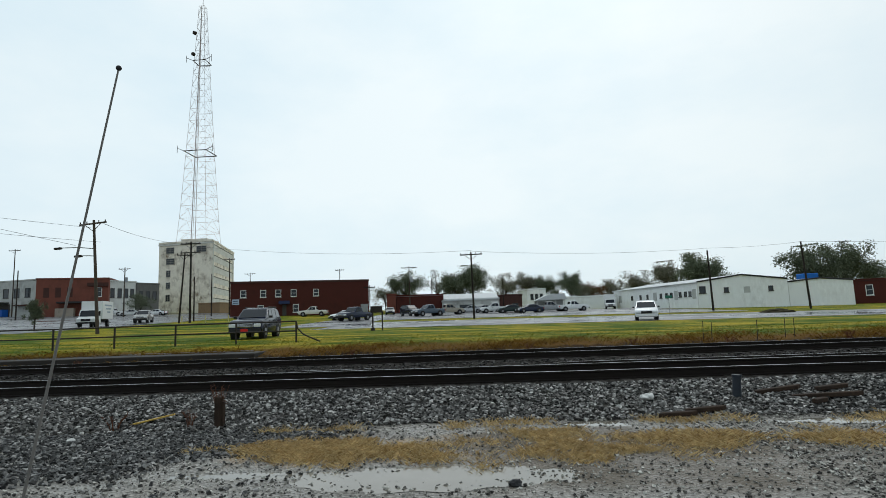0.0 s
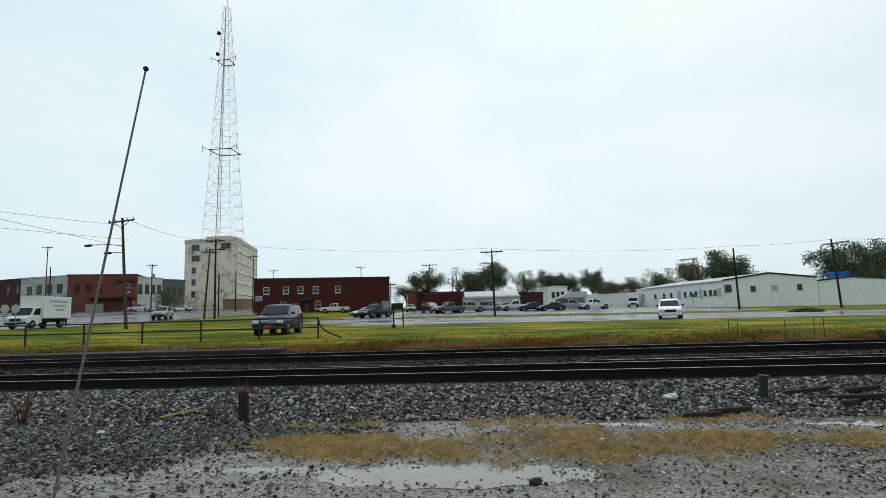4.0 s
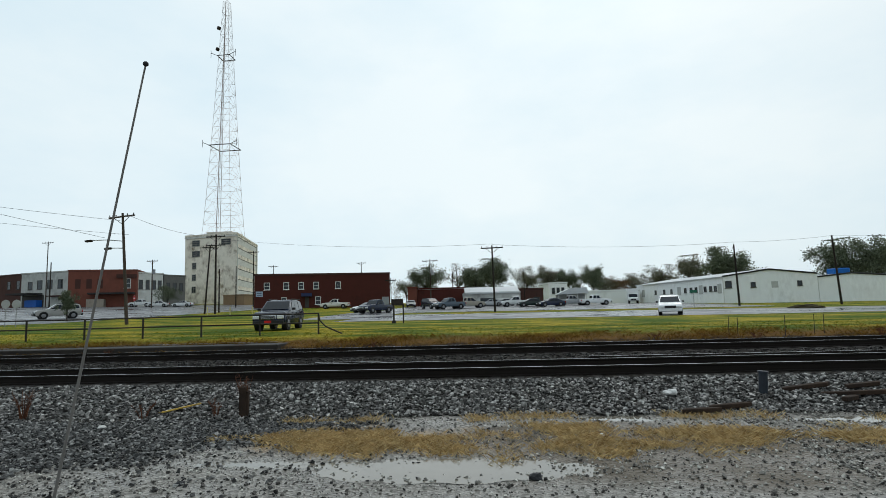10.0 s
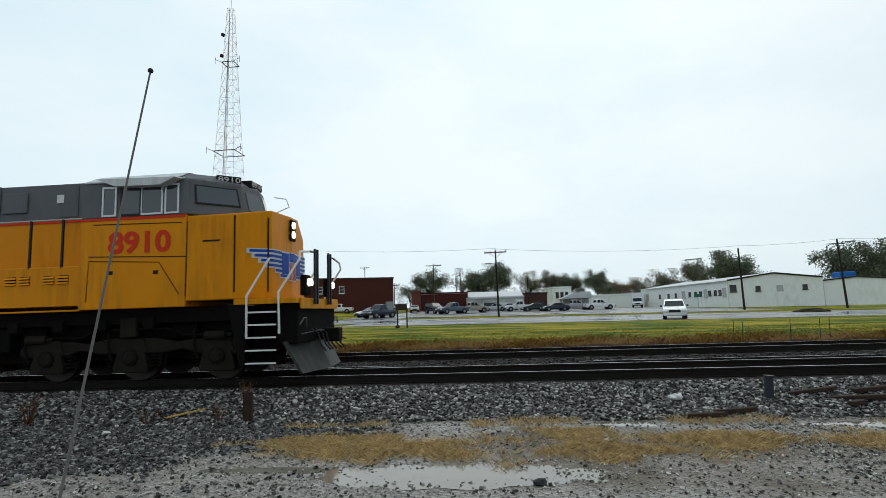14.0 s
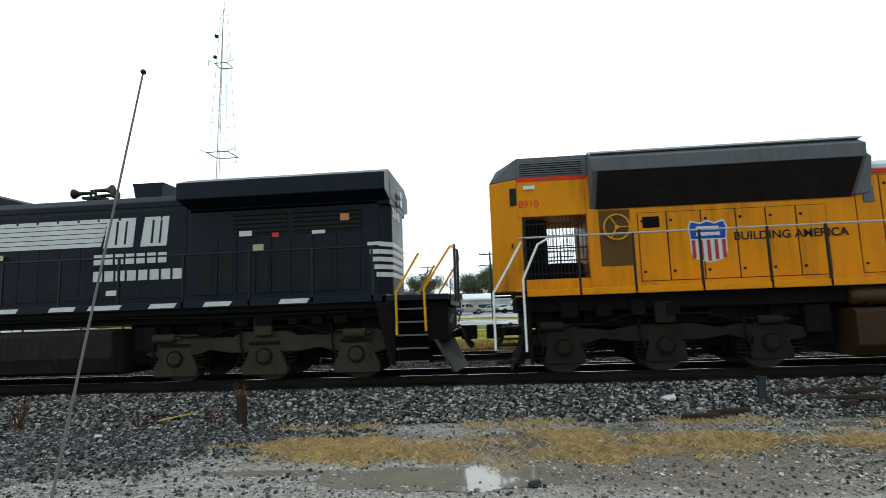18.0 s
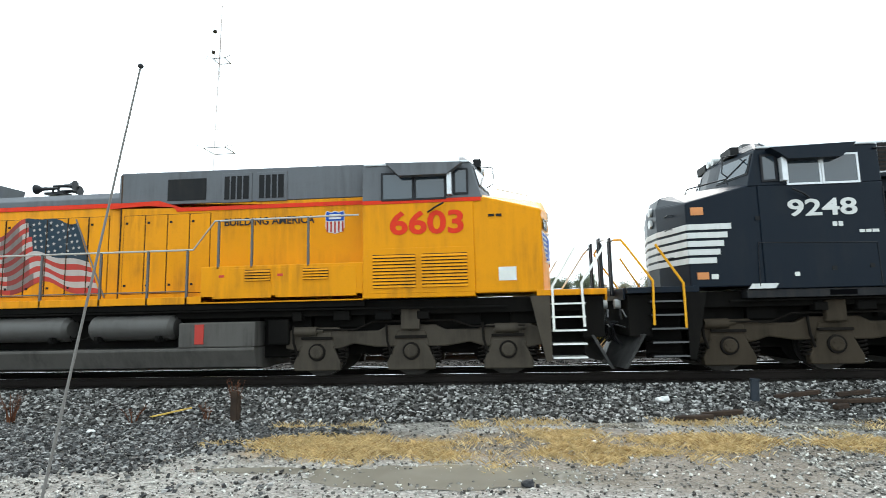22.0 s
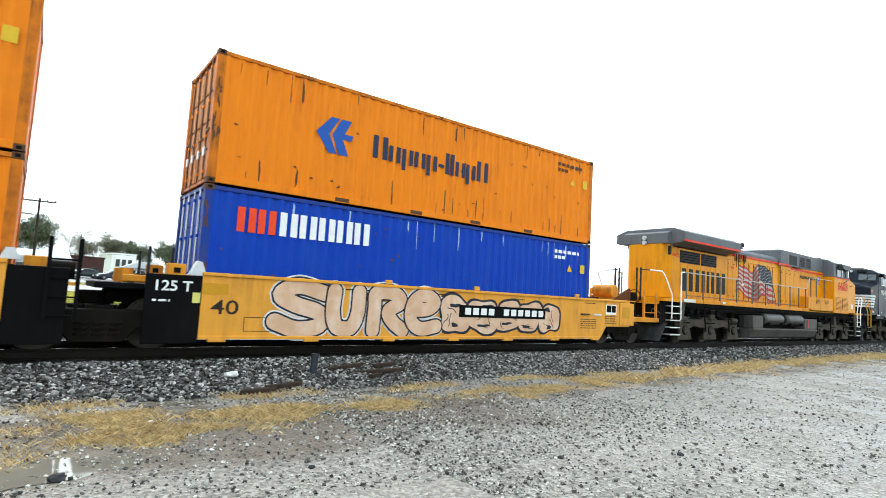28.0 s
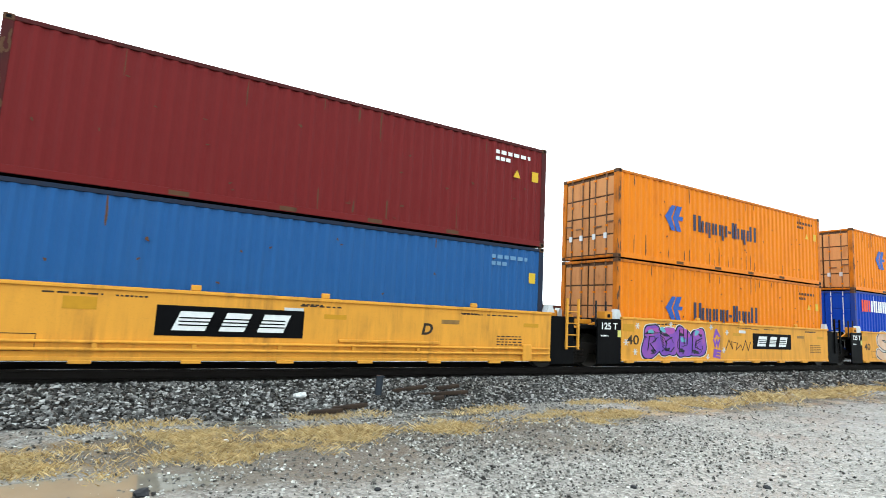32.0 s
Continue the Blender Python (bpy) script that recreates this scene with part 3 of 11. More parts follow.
def track(y, label, x_near):
    t = thing("railway_track", pose(0, y, 0), label, "railway track", kind="structure")
    for s in (-0.7525, 0.7525):
        rail(s, t)
    bm = bmesh.new()
    box(bm, -0.11, 0.11, -1.3, 1.3, -0.36, -0.178)
    soften(bm, 0.012, 1)
    me = finish("tie", bm, tie_wood)
    r = random.Random(int(y * 10))
    rest = bmesh.new()
    x = -60.0
    while x < 130:
        if x_near[0] < x < x_near[1]:
            o = new("tie", me)
            o.parent = t
            o.matrix_basis = pose(x + r.uniform(-0.04, 0.04), r.uniform(-0.05, 0.05), r.uniform(-0.012, 0.0), 0, 0, r.uniform(-1.2, 1.2))
        else:
            box(rest, x - 0.11, x + 0.11, -1.3, 1.3, -0.36, -0.182)
        x += 0.53
    ob = part("far_ties", rest, tie_wood, t)
    tagged(ob, kind="stuff")
    return t


track(TRACK_Y, "near main track with bright worn rail heads on dark ties", (-16, 45))
track(FAR_TRACK_Y, "second dark rusty track behind the main line", (-28, 32))


# ---- the town behind the line ----
brick_red = paint("dark_red_brick", (0.075, 0.020, 0.015), 0.8, 0, (0.035, 0.016, 0.013), 0.35, 0.5, 0.6, 0.3, 0.15)
brick_old = paint("weathered_red_brick", (0.19, 0.064, 0.045), 0.8, 0, (0.07, 0.04, 0.03), 0.45, 0.4, 0.6, 0.3, 0.15)
brick_dark = paint("sooty_brown_brick", (0.075, 0.035, 0.028), 0.8, 0, (0.03, 0.02, 0.018), 0.4, 0.4, 0.6, 0.3, 0.15)
render_cream = paint("stained_cream_render", (0.86, 0.80, 0.69), 0.85, 0, (0.20, 0.145, 0.09), 0.72, 0.30, 0.5, 0.3, 0.15)
render_pale = paint("pale_side_wall", (0.66, 0.66, 0.62), 0.85, 0, (0.2, 0.18, 0.15), 0.4, 0.2, 0.35, 0.2, 0.15)
render_grey = paint("grey_painted_masonry", (0.50, 0.51, 0.49), 0.85, 0, (0.12, 0.11, 0.10), 0.5, 0.3, 0.5, 0.2, 0.15)
white_sheet = paint("white_sheet_metal", (0.84, 0.86, 0.85), 0.6, 0, (0.36, 0.35, 0.32), 0.25, 0.25, 0.8, 0.1, 0.2)
roof_dark = paint("tar_roof", (0.035, 0.034, 0.034), 0.85, 0, (0.08, 0.08, 0.08), 0.3, 0.5)
roof_pale = paint("pale_metal_roof", (0.55, 0.57, 0.58), 0.5, 0, (0.3, 0.29, 0.27), 0.35, 0.5)
trim_white = plain("white_window_trim", (0.66, 0.66, 0.64), 0.6)
trim_dark = plain("dark_window_trim", (0.06, 0.055, 0.05), 0.6)
town_glass = glass("dark_window_pane", (0.02, 0.024, 0.028), 0.08)
pole_wood = paint("weathered_pole_wood", (0.085, 0.068, 0.055), 0.85, 0, (0.03, 0.025, 0.02), 0.5, 1.0, 5.0, 0.3, 0.1)
pole_dark = paint("dark_creosoted_pole", (0.030, 0.024, 0.020), 0.85, 0, (0.06, 0.05, 0.04), 0.4, 1.0, 5.0, 0.3, 0.1)
galvanised = plain("galvanised_steel", (0.30, 0.31, 0.32), 0.5, 0.6)
tower_steel = plain("tower_steel", (0.48, 0.42, 0.41), 0.6)
wire_black = plain("black_wire", (0.02, 0.02, 0.022), 0.6)


def edge_frame(p, q, s, z):
    """A pose on the wall from p to q, s metres along: x along the wall, y into it, z up."""
    d = Vector((q[0] - p[0], q[1] - p[1], 0))
    return pose(p[0] + d.x / d.length * s, p[1] + d.y / d.length * s, z, 0, 0, math.degrees(math.atan2(d.y, d.x)))


WINDOWS = {}


def window(root, p, q, s, z, w, h, trim, bars_across=1):
    """A framed window with its pane and sill, set proud of the wall; p to q runs from west to east as seen from the line."""
    key = (round(w, 2), round(h, 2), trim.name, bars_across)
    if key not in WINDOWS:
        bm = bmesh.new()
        t = 0.10
        for a, b, c, d in ((-w / 2, -w / 2 + t, 0, h), (w / 2 - t, w / 2, 0, h), (-w / 2 + t, w / 2 - t, 0, t), (-w / 2 + t, w / 2 - t, h - t, h)):
            box(bm, a, b, -0.09, 0.02, c, d)
        if bars_across > 1:
            box(bm, -0.03, 0.03, -0.068, -0.002, t, h - t)
        for k in range(bars_across):
            zz = h * (k + 1) / (bars_across + 1)
            box(bm, -w / 2 + t, w / 2 - t, -0.07, 0.0, zz - 0.03, zz + 0.03)
        fr = finish("window_frame", bm, trim)
        bm = bmesh.new()
        box(bm, -w / 2 + t, w / 2 - t, -0.035, -0.02, t, h - t)
        pn = finish("pane", bm, town_glass)
        bm = bmesh.new()
        box(bm, -w / 2 - 0.08, w / 2 + 0.08, -0.16, 0.02, -0.10, 0.0)
        WINDOWS[key] = (fr, pn, finish("window_sill", bm, trim))
    fr, pn, sl = WINDOWS[key]
    f = new("window", fr)
    f.parent, f.matrix_basis = root, edge_frame(p, q, s, z)
    for nm, me in (("pane", pn), ("window_sill", sl)):
        o = new(nm, me)
        o.parent = f
    return f


def building(label, corners, z0, z1, wall_mat, roof_mat, cap_mat=None, name="building", parapet=0.35):
    """Walls on any footprint with a flat roof behind a parapet cap. Corners run against the clock from the west front."""
    root = thing(name, pose(0, 0, 0), label, "building", "buildings of the town")
    bm = bmesh.new()
    prism(bm, corners, z0 - 1.5, z1, "z")
    part("wall", bm, wall_mat, root)
    cx, cy = sum(p[0] for p in corners) / len(corners), sum(p[1] for p in corners) / len(corners)
    bm = bmesh.new()
    prism(bm, corners, z1, z1 + 0.05, "z")
    part("roof", bm, roof_mat, root)
    for p, q in zip(corners, corners[1:] + corners[:1]):
        d = Vector((q[0] - p[0], q[1] - p[1], 0))
        bm = bmesh.new()
        box(bm, -0.12, d.length + 0.12, -0.12, 0.25, 0, parapet)
        o = part("parapet", bm, cap_mat or wall_mat, root)
        o.matrix_basis = edge_frame(p, q, 0, z1 + 0.05)
    return root


def on_wall(root, name, p, q, s0, s1, z0, z1, material, out=0.06, label=""):
    bm = bmesh.new()
    box(bm, 0, s1 - s0, -out, 0.01, 0, z1 - z0)
    o = part(name, bm, material, root, label)
    o.matrix_basis = edge_frame(p, q, s0, z0)
    return o


trim_stone = plain("weathered_pale_sash", (0.30, 0.28, 0.24), 0.7)

# tall cream block with the lattice mast
A, B, C, D = (-97.8, 161.2), (-79.6, 159.0), (-88.0, 192.0), (-106.2, 194.2)
block = building("tall stained cream masonry block of seven storeys", [A, B, C, D], 3.6, 25.9, render_cream, roof_dark, None, "tower_block", 0.5)
for z in (8.1, 11.9, 15.6):
    window(block, A, B, 3.4, z, 1.5, 2.0, trim_stone, 2)
for s, z, w in ((4.0, 19.4, 2.9), (3.9, 22.8, 2.8), (14.6, 22.8, 3.4)):
    window(block, A, B, s, z, w, 1.9, trim_stone, 2)
for k in range(6):
    z = 6.6 + k * 3.3
    on_wall(block, "window_band", B, C, 1.6, 31.5, z, z + 1.9, render_pale, 0.05)
    on_wall(block, "ledge", B, C, 1.2, 32.0, z + 1.9, z + 2.12, trim_dark, 0.10)
for s in (0.35, 31.8):
    on_wall(block, "pilaster", B, C, s, s + 0.7, 3.0, 25.7, render_pale, 0.22)
on_wall(block, "ground_wall", B, C, 0.2, 33.5, 2.4, 6.3, white_sheet, 0.12)
on_wall(block, "cornice", A, B, -0.1, 18.4, 25.3, 25.75, render_pale, 0.25)
boxpart("roof_hut", (-93.5, -85.0, 166, 174, 25.9, 28.0), render_cream, block, 0.05)
low = building("low tan brick outbuilding at the foot of the block", [(-79.0, 150.0), (-72.5, 149.4), (-72.0, 155.0), (-78.5, 155.6)], 3.3, 6.4, paint("tan_brick", (0.28, 0.19, 0.11), 0.85, 0, (0.12, 0.08, 0.05), 0.4, 0.5), roof_dark)

mast = thing("radio_mast", pose(-88.6, 168.0, 26.2), "tall slender steel lattice radio mast on a roof", "radio mast")
MH, R0, R1 = 82.0, 4.9, 0.9


def mast_half(z):
    return R0 + (R1 - R0) * min(1.0, z / MH) ** 0.86


corner_signs = ((-1, -1), (1, -1), (1, 1), (-1, 1))
levels = [MH * (k / 20) for k in range(21)]
for sx, sy in corner_signs:
    bm = bmesh.new()
    pipe(bm, [(sx * mast_half(z), sy * mast_half(z), z) for z in levels], 0.052, 6)
    part("mast_leg", bm, tower_steel, mast)
for k, z in enumerate(levels[1:], 1):
    r = mast_half(z)
    bm = bmesh.new()
    pts = [(sx * r, sy * r, z) for sx, sy in corner_signs]
    pipe(bm, pts + pts[:1], 0.048, 5)
    ring = part("mast_ring", bm, tower_steel, mast)
    r0, z0 = mast_half(levels[k - 1]), levels[k - 1]
    for i in range(4):
        a, b = corner_signs[i], corner_signs[(i + 1) % 4]
        m = ((a[0] + b[0]) / 2 * r, (a[1] + b[1]) / 2 * r, z)
        for c in (a, b):
            bm = bmesh.new()
            rod(bm, (c[0] * r0, c[1] * r0, z0), m, 0.030, 4)
            part("mast_brace", bm, tower_steel, ring)
for y in (-0.8, 0.6):
    bm = bmesh.new()
    rod(bm, (-1.4 + y, -1.0, 0), (-0.2, -0.4, MH), 0.13 if y < 0 else 0.09, 6)
    part("cable_ladder", bm, tower_steel, mast)
for z, w in ((30.5, 1.15), (62.0, 1.2)):
    r = mast_half(z) * w
    bm = bmesh.new()
    pts = [(sx * r, sy * r, z) for sx, sy in corner_signs]
    pipe(bm, pts + pts[:1], 0.16, 5)
    pf = part("mast_platform", bm, pole_dark, mast, "dark antenna platform")
    for s in (-1, 1):
        bm = bmesh.new()
        rod(bm, (s * r, -r, z), (s * (r + 2.2), -r, z + 1.0), 0.09, 5)
        rod(bm, (s * (r + 2.2), -r, z - 0.6), (s * (r + 2.2), -r, z + 1.8), 0.07, 5)
        part("antenna_arm", bm, pole_dark, pf)
for z, s in ((72.0, -1), (64.5, -1)):
    bm = bmesh.new()
    rod(bm, (s * (mast_half(z) + 0.4), -1.2, z), (s * (mast_half(z) + 0.9), -1.9, z), 0.6, 12)
    rod(bm, (s * mast_half(z), -1, z), (s * (mast_half(z) + 0.5), -1.3, z), 0.08, 5)
    part("dish_antenna", bm, pole_dark, mast, "small drum antenna", True)
bm = bmesh.new()
rod(bm, (0, 0, MH), (0, 0, MH + 4.5), 0.09, 6)
part("mast_spike", bm, tower_steel, mast)

# long dark red brick building
A, B = (-49.9, 107.4), (-23.3, 117.0)
n = Vector((-(B[1] - A[1]), B[0] - A[0])).normalized() * 16
shop = building("long two-storey dark red brick building with white windows", [A, B, (B[0] + n.x, B[1] + n.y), (A[0] + n.x, A[1] + n.y)], 2.2, 8.95, brick_red, roof_dark, brick_dark)
W = math.hypot(B[0] - A[0], B[1] - A[1])


def along(px):
    return (px - 446) / 240.0 * W * (1 - 0.0002 * (686 - px))


for px in (468, 502, 528, 554.5, 593.5):
    window(shop, A, B, along(px), 6.0, 1.15, 1.5, trim_white, 1)
for px in (498, 558):
    window(shop, A, B, along(px), 2.7, 1.15, 1.7, trim_white, 1)
on_wall(shop, "door", A, B, along(535), along(542), 2.1, 4.3, trim_dark, 0.06)
on_wall(shop, "sign_board", A, B, along(449), along(461), 4.6, 5.7, plain("pale_blue_sign", (0.38, 0.46, 0.55)), 0.12, "pale blue sign board with unreadable bars")
for k in range(2):
    on_wall(shop, "sign_bar", A, B, along(450.5), along(459), 4.85 + 0.4 * k, 5.02 + 0.4 * k, plain("sign_dark_bar", (0.06, 0.09, 0.14)), 0.13)
bm = bmesh.new()
prism(bm, [(-1.3, 0.0), (-1.3, 0.12), (0.02, 0.75), (0.02, 0.0)], -1.1, 1.1, "x")
aw = part("awning", bm, plain("dark_blue_awning", (0.02, 0.03, 0.07)), shop, "dark blue door awning")
aw.matrix_basis = edge_frame(A, B, along(538), 4.45)
on_wall(shop, "meter_cabinet", A, B, W - 1.8, W - 0.3, 2.0, 4.0, galvanised, 0.5)

# west row of old shops
def row(label, px_corners, z0, z1, mat, roof=roof_dark, wins=(), trim=trim_dark, depth=14.0):
    p, q = px_corners
    nn = Vector((-(q[1] - p[1]), q[0] - p[0])).normalized() * depth
    b = building(label, [p, q, (q[0] + nn.x, q[1] + nn.y), (p[0] + nn.x, p[1] + nn.y)], z0, z1, mat, roof)
    w = math.hypot(q[0] - p[0], q[1] - p[1])
    for f, z, ww, hh in wins:
        window(b, p, q, f * w, z, ww, hh, trim, 1)
    return b, p, q, w


row("old dark brick shop with a flat tar roof", ((-150.0, 139.0), (-124.0, 131.0)), 4.4, 13.2, brick_dark, wins=((0.35, 9.5, 1.4, 2.2), (0.55, 9.5, 1.4, 2.2), (0.75, 9.5, 1.4, 2.2), (0.9, 9.5, 1.4, 2.2)))
wb, p, q, w = row("two-storey pale grey building with dark windows", ((-122.7, 128.6), (-105.6, 125.3)), 4.5, 13.0, render_grey, wins=((0.37, 9.0, 1.7, 2.3), (0.57, 9.0, 1.7, 2.3), (0.77, 9.0, 1.7, 2.3), (0.18, 9.0, 1.5, 2.0)))
on_wall(wb, "lean_to_roof", p, q, 0.3, 7.5, 7.6, 8.0, roof_dark, 4.0)
on_wall(wb, "shop_front", p, q, 0.6, 8.0, 4.4, 7.5, trim_dark, 0.1)
on_wall(wb, "tarpaulin", p, q, 3.6, 7.6, 4.5, 6.2, plain("blue_tarpaulin", (0.01, 0.10, 0.42)), 1.6, "bright blue tarpaulin cover")
on_wall(wb, "canopy", p, q, 10.5, 15.0, 6.9, 7.2, brick_dark, 1.5)
rb, p, q, w = row("long old red brick shop with bricked-up windows", ((-105.4, 123.6), (-91.5, 129.6)), 4.2, 12.95, brick_old)
for f in (0.14, 0.3, 0.46):
    on_wall(rb, "blocked_window", p, q, f * w - 0.6, f * w + 0.6, 8.6, 11.0, brick_dark, 0.03)
window(rb, p, q, 0.86 * w, 8.6, 1.5, 2.4, trim_white, 1)
on_wall(rb, "cornice", p, q, 0.7 * w, w, 11.2, 12.1, brick_dark, 0.4)
on_wall(rb, "canopy", p, q, 0.32 * w, 0.98 * w, 7.1, 7.5, roof_dark, 2.4)
on_wall(rb, "tan_shed", p, q, 0.30 * w, 0.55 * w, 3.6, 5.9, paint("tan_shed_sheet", (0.34, 0.29, 0.24), 0.7), 1.8)
row("small pale painted shop with tall windows", ((-92.3, 130.8), (-89.9, 138.0)), 4.2, 12.4, render_pale, wins=((0.14, 8.4, 1.1, 2.4), (0.40, 8.4, 1.1, 2.4), (0.64, 8.4, 1.1, 2.4), (0.87, 8.4, 1.1, 2.4)))
row("grey stone shop with tall windows", ((-89.8, 138.2), (-87.4, 144.5)), 4.0, 12.1, paint("grey_stone", (0.17, 0.165, 0.15), 0.85, 0, (0.08, 0.075, 0.07), 0.5, 0.3), wins=((0.2, 8.0, 1.2, 2.3), (0.5, 8.0, 1.2, 2.3), (0.8, 8.0, 1.2, 2.3)))

# stores beyond the parking lot
row("low pale brick corner building", ((-21.0, 126.8), (-18.8, 127.1)), 1.4, 6.0, brick_old)
row("low dark red brick store", ((-18.7, 127.1), (-7.1, 128.2)), 1.2, 5.6, brick_red, roof_pale)
st, p, q, w = row("grey store with a white metal roof and glass front", ((-6.7, 115.1), (5.0, 116.3)), 0.8, 3.9, render_grey, roof_pale)
bm = bmesh.new()
prism(bm, [(-0.3, 0), (-0.3, 0.25), (4.5, 1.55), (4.5, 0)], 0, w * 0.99, "x")
o = part("roof_slope", bm, roof_pale, st, "white sloping metal roof")
o.matrix_basis = edge_frame(p, q, 0, 3.92)
on_wall(st, "shop_window", p, q, 3.2, 6.2, 1.0, 3.0, town_glass, 0.05)
on_wall(st, "entrance_canopy", p, q, 6.6, 8.4, 2.5, 2.9, trim_white, 1.2)
for s in (6.7, 8.2):
    on_wall(st, "canopy_post", p, q, s, s + 0.12, 0.6, 2.5, trim_white, 1.15)
on_wall(st, "white_panel", p, q, 9.9, 11.4, 0.8, 3.6, trim_white, 0.08)
row("low brown brick store", ((5.1, 120.6), (10.3, 121.8)), 0.8, 4.6, brick_dark, wins=((0.7, 1.6, 1.4, 1.4),))
row("narrow two-storey white wooden house", ((13.4, 142.1), (18.3, 142.6)), 1.0, 6.5, white_sheet, roof_dark, ((0.25, 4.0, 0.8, 1.5), (0.5, 4.0, 0.8, 1.5), (0.75, 4.0, 0.8, 1.5)))
gh = thing("building", pose(16.6, 124.5, ground_z(16.6, 124.5)), "low white gabled shed with open front", "building", "buildings of the town")
bm = bmesh.new()
prism(bm, [(-3.4, 2.2), (3.6, 2.3), (3.2, 3.6), (-0.4, 3.5)], -2.5, 3.5, "y")
part("roof", bm, roof_pale, gh)
boxpart("wall", (-3.0, 3.3, 1.0, 3.2, -0.6, 2.25), render_grey, gh)
for x in (-2.9, -1.0, 1.2, 3.1):
    boxpart("post", (x - 0.08, x + 0.08, -2.2, -2.04, -0.6, 2.25), trim_white, gh)
row("long low white warehouse", ((21.0, 132.9), (34.2, 134.3)), 0.9, 3.9, white_sheet, roof_pale)
row("dark red brick building with pale windows", ((73.4, 110.4), (95.0, 101.0)), 0.3, 4.6, brick_red, roof_dark, ((0.12, 1.8, 1.2, 2.0), (0.26, 1.8, 1.2, 2.0), (0.42, 1.8, 1.2, 2.0), (0.6, 1.8, 1.2, 2.0)), trim_white)

# white metal halls
def hall(label, a, b, c, eave, ridge):
    """Metal hall: a far west corner, b near corner, c east corner of the gable end; the ridge runs along a to b."""
    root = thing("metal_hall", pose(0, 0, 0), label, "building", "buildings of the town")
    a, b, c = Vector((*a, 0)), Vector((*b, 0)), Vector((*c, 0))
    back = a - b
    base = -0.8
    m = (b + c) / 2
    pts = [b, c, c + back, a]
    bm = bmesh.new()
    lo_v = [bm.verts.new((p.x, p.y, base)) for p in pts]
    hi_v = [bm.verts.new((p.x, p.y, eave)) for p in pts]
    r0, r1 = bm.verts.new((m.x, m.y, ridge)), bm.verts.new((m.x + back.x, m.y + back.y, ridge))
    bm.faces.new((lo_v[0], lo_v[1], hi_v[1], r0, hi_v[0]))
    bm.faces.new((lo_v[1], lo_v[2], hi_v[2], hi_v[1]))
    bm.faces.new((lo_v[2], lo_v[3], hi_v[3], r1, hi_v[2]))
    bm.faces.new((lo_v[3], lo_v[0], hi_v[0], hi_v[3]))
    part("wall", bm, white_sheet, root)
    for e0, e1 in ((b, b + back), (c, c + back)):
        bm = bmesh.new()
        d = (e0 - m).normalized() * 0.35
        k = m - e0
        q = [bm.verts.new(v) for v in ((e0.x + d.x, e0.y + d.y, eave - 0.02), (e1.x + d.x, e1.y + d.y, eave - 0.02), (m.x + back.x, m.y + back.y, ridge + 0.12), (m.x, m.y, ridge + 0.12))]
        q2 = [bm.verts.new((v.co.x, v.co.y, v.co.z + 0.12)) for v in q]
        bm.faces.new(q), bm.faces.new(q2)
        for i in range(4):
            bm.faces.new((q[i], q[(i + 1) % 4], q2[(i + 1) % 4], q2[i]))
        part("roof", bm, roof_pale, root)
    for p0, p1 in ((b, m), (m, c)):
        z0, z1 = (eave, ridge) if p1 == m else (ridge, eave)
        bm = bmesh.new()
        rod(bm, (p0.x, p0.y - 0.1, z0 + 0.12), (p1.x, p1.y - 0.1, z1 + 0.12), 0.14, 6)
        part("gable_trim", bm, roof_dark, root)
    bm = bmesh.new()
    rod(bm, (b.x, b.y - 0.08, eave), (b.x, b.y - 0.08, base), 0.07, 6)
    part("downpipe", bm, trim_white, root)
    return root


ha, hb, hc = (34.7, 138.6), (39.8, 99.8), (55.3, 99.3)
h1 = hall("long white sheet-metal hall with a row of small windows", ha, hb, hc, 5.15, 6.15)
d = math.hypot(hb[0] - ha[0], hb[1] - ha[1])
for s, w, m in ((4, 1.6, 1), (11, 1.0, 0), (15.5, 1.0, 0), (19, 0.9, 0), (22.5, 1.6, 1), (25.2, 1.0, 0), (27.6, 1.0, 0), (29.6, 1.0, 0), (31.4, 1.4, 1), (33.0, 1.0, 0), (35.0, 1.0, 0), (36.6, 1.0, 0), (38.0, 1.3, 1)):
    if m:
        on_wall(h1, "blank_panel", ha, hb, s - w / 2, s + w / 2, 2.3, 4.0, render_grey, 0.04)
    else:
        window(h1, ha, hb, s, 2.75, w * 0.9, 0.95, trim_dark, 0)
for s, w, h in ((0.3, 1.1, 1.25), (4.4, 0.8, 0.9), (12.0, 0.8, 0.9)):
    window(h1, hb, hc, s + 0.6, 3.2, w, h, trim_dark, 0)
on_wall(h1, "faded_sign", hb, hc, 8.0, 9.1, 3.0, 4.1, render_grey, 0.03, "faded grey painted sign")
hall("lower white sheet-metal hall with a shallow roof", (59.0, 138.0), (55.6, 99.8), (67.2, 100.4), 4.55, 5.05)

# blue tank on legs behind the hall
tk = thing("water_tank", pose(74.6, 126.0, 0), "bright blue tank on a steel frame", "tank")
boxpart("tank", (-1.6, 1.6, -1.5, 1.5, 5.4, 7.2), plain("blue_tank_paint", (0.01, 0.12, 0.42)), tk, 0.2)
for x in (-1.3, 1.3):
    for y in (-1.2, 1.2):
        boxpart("leg", (x - 0.12, x + 0.12, y - 0.12, y + 0.12, -0.8, 5.2), galvanised, tk)


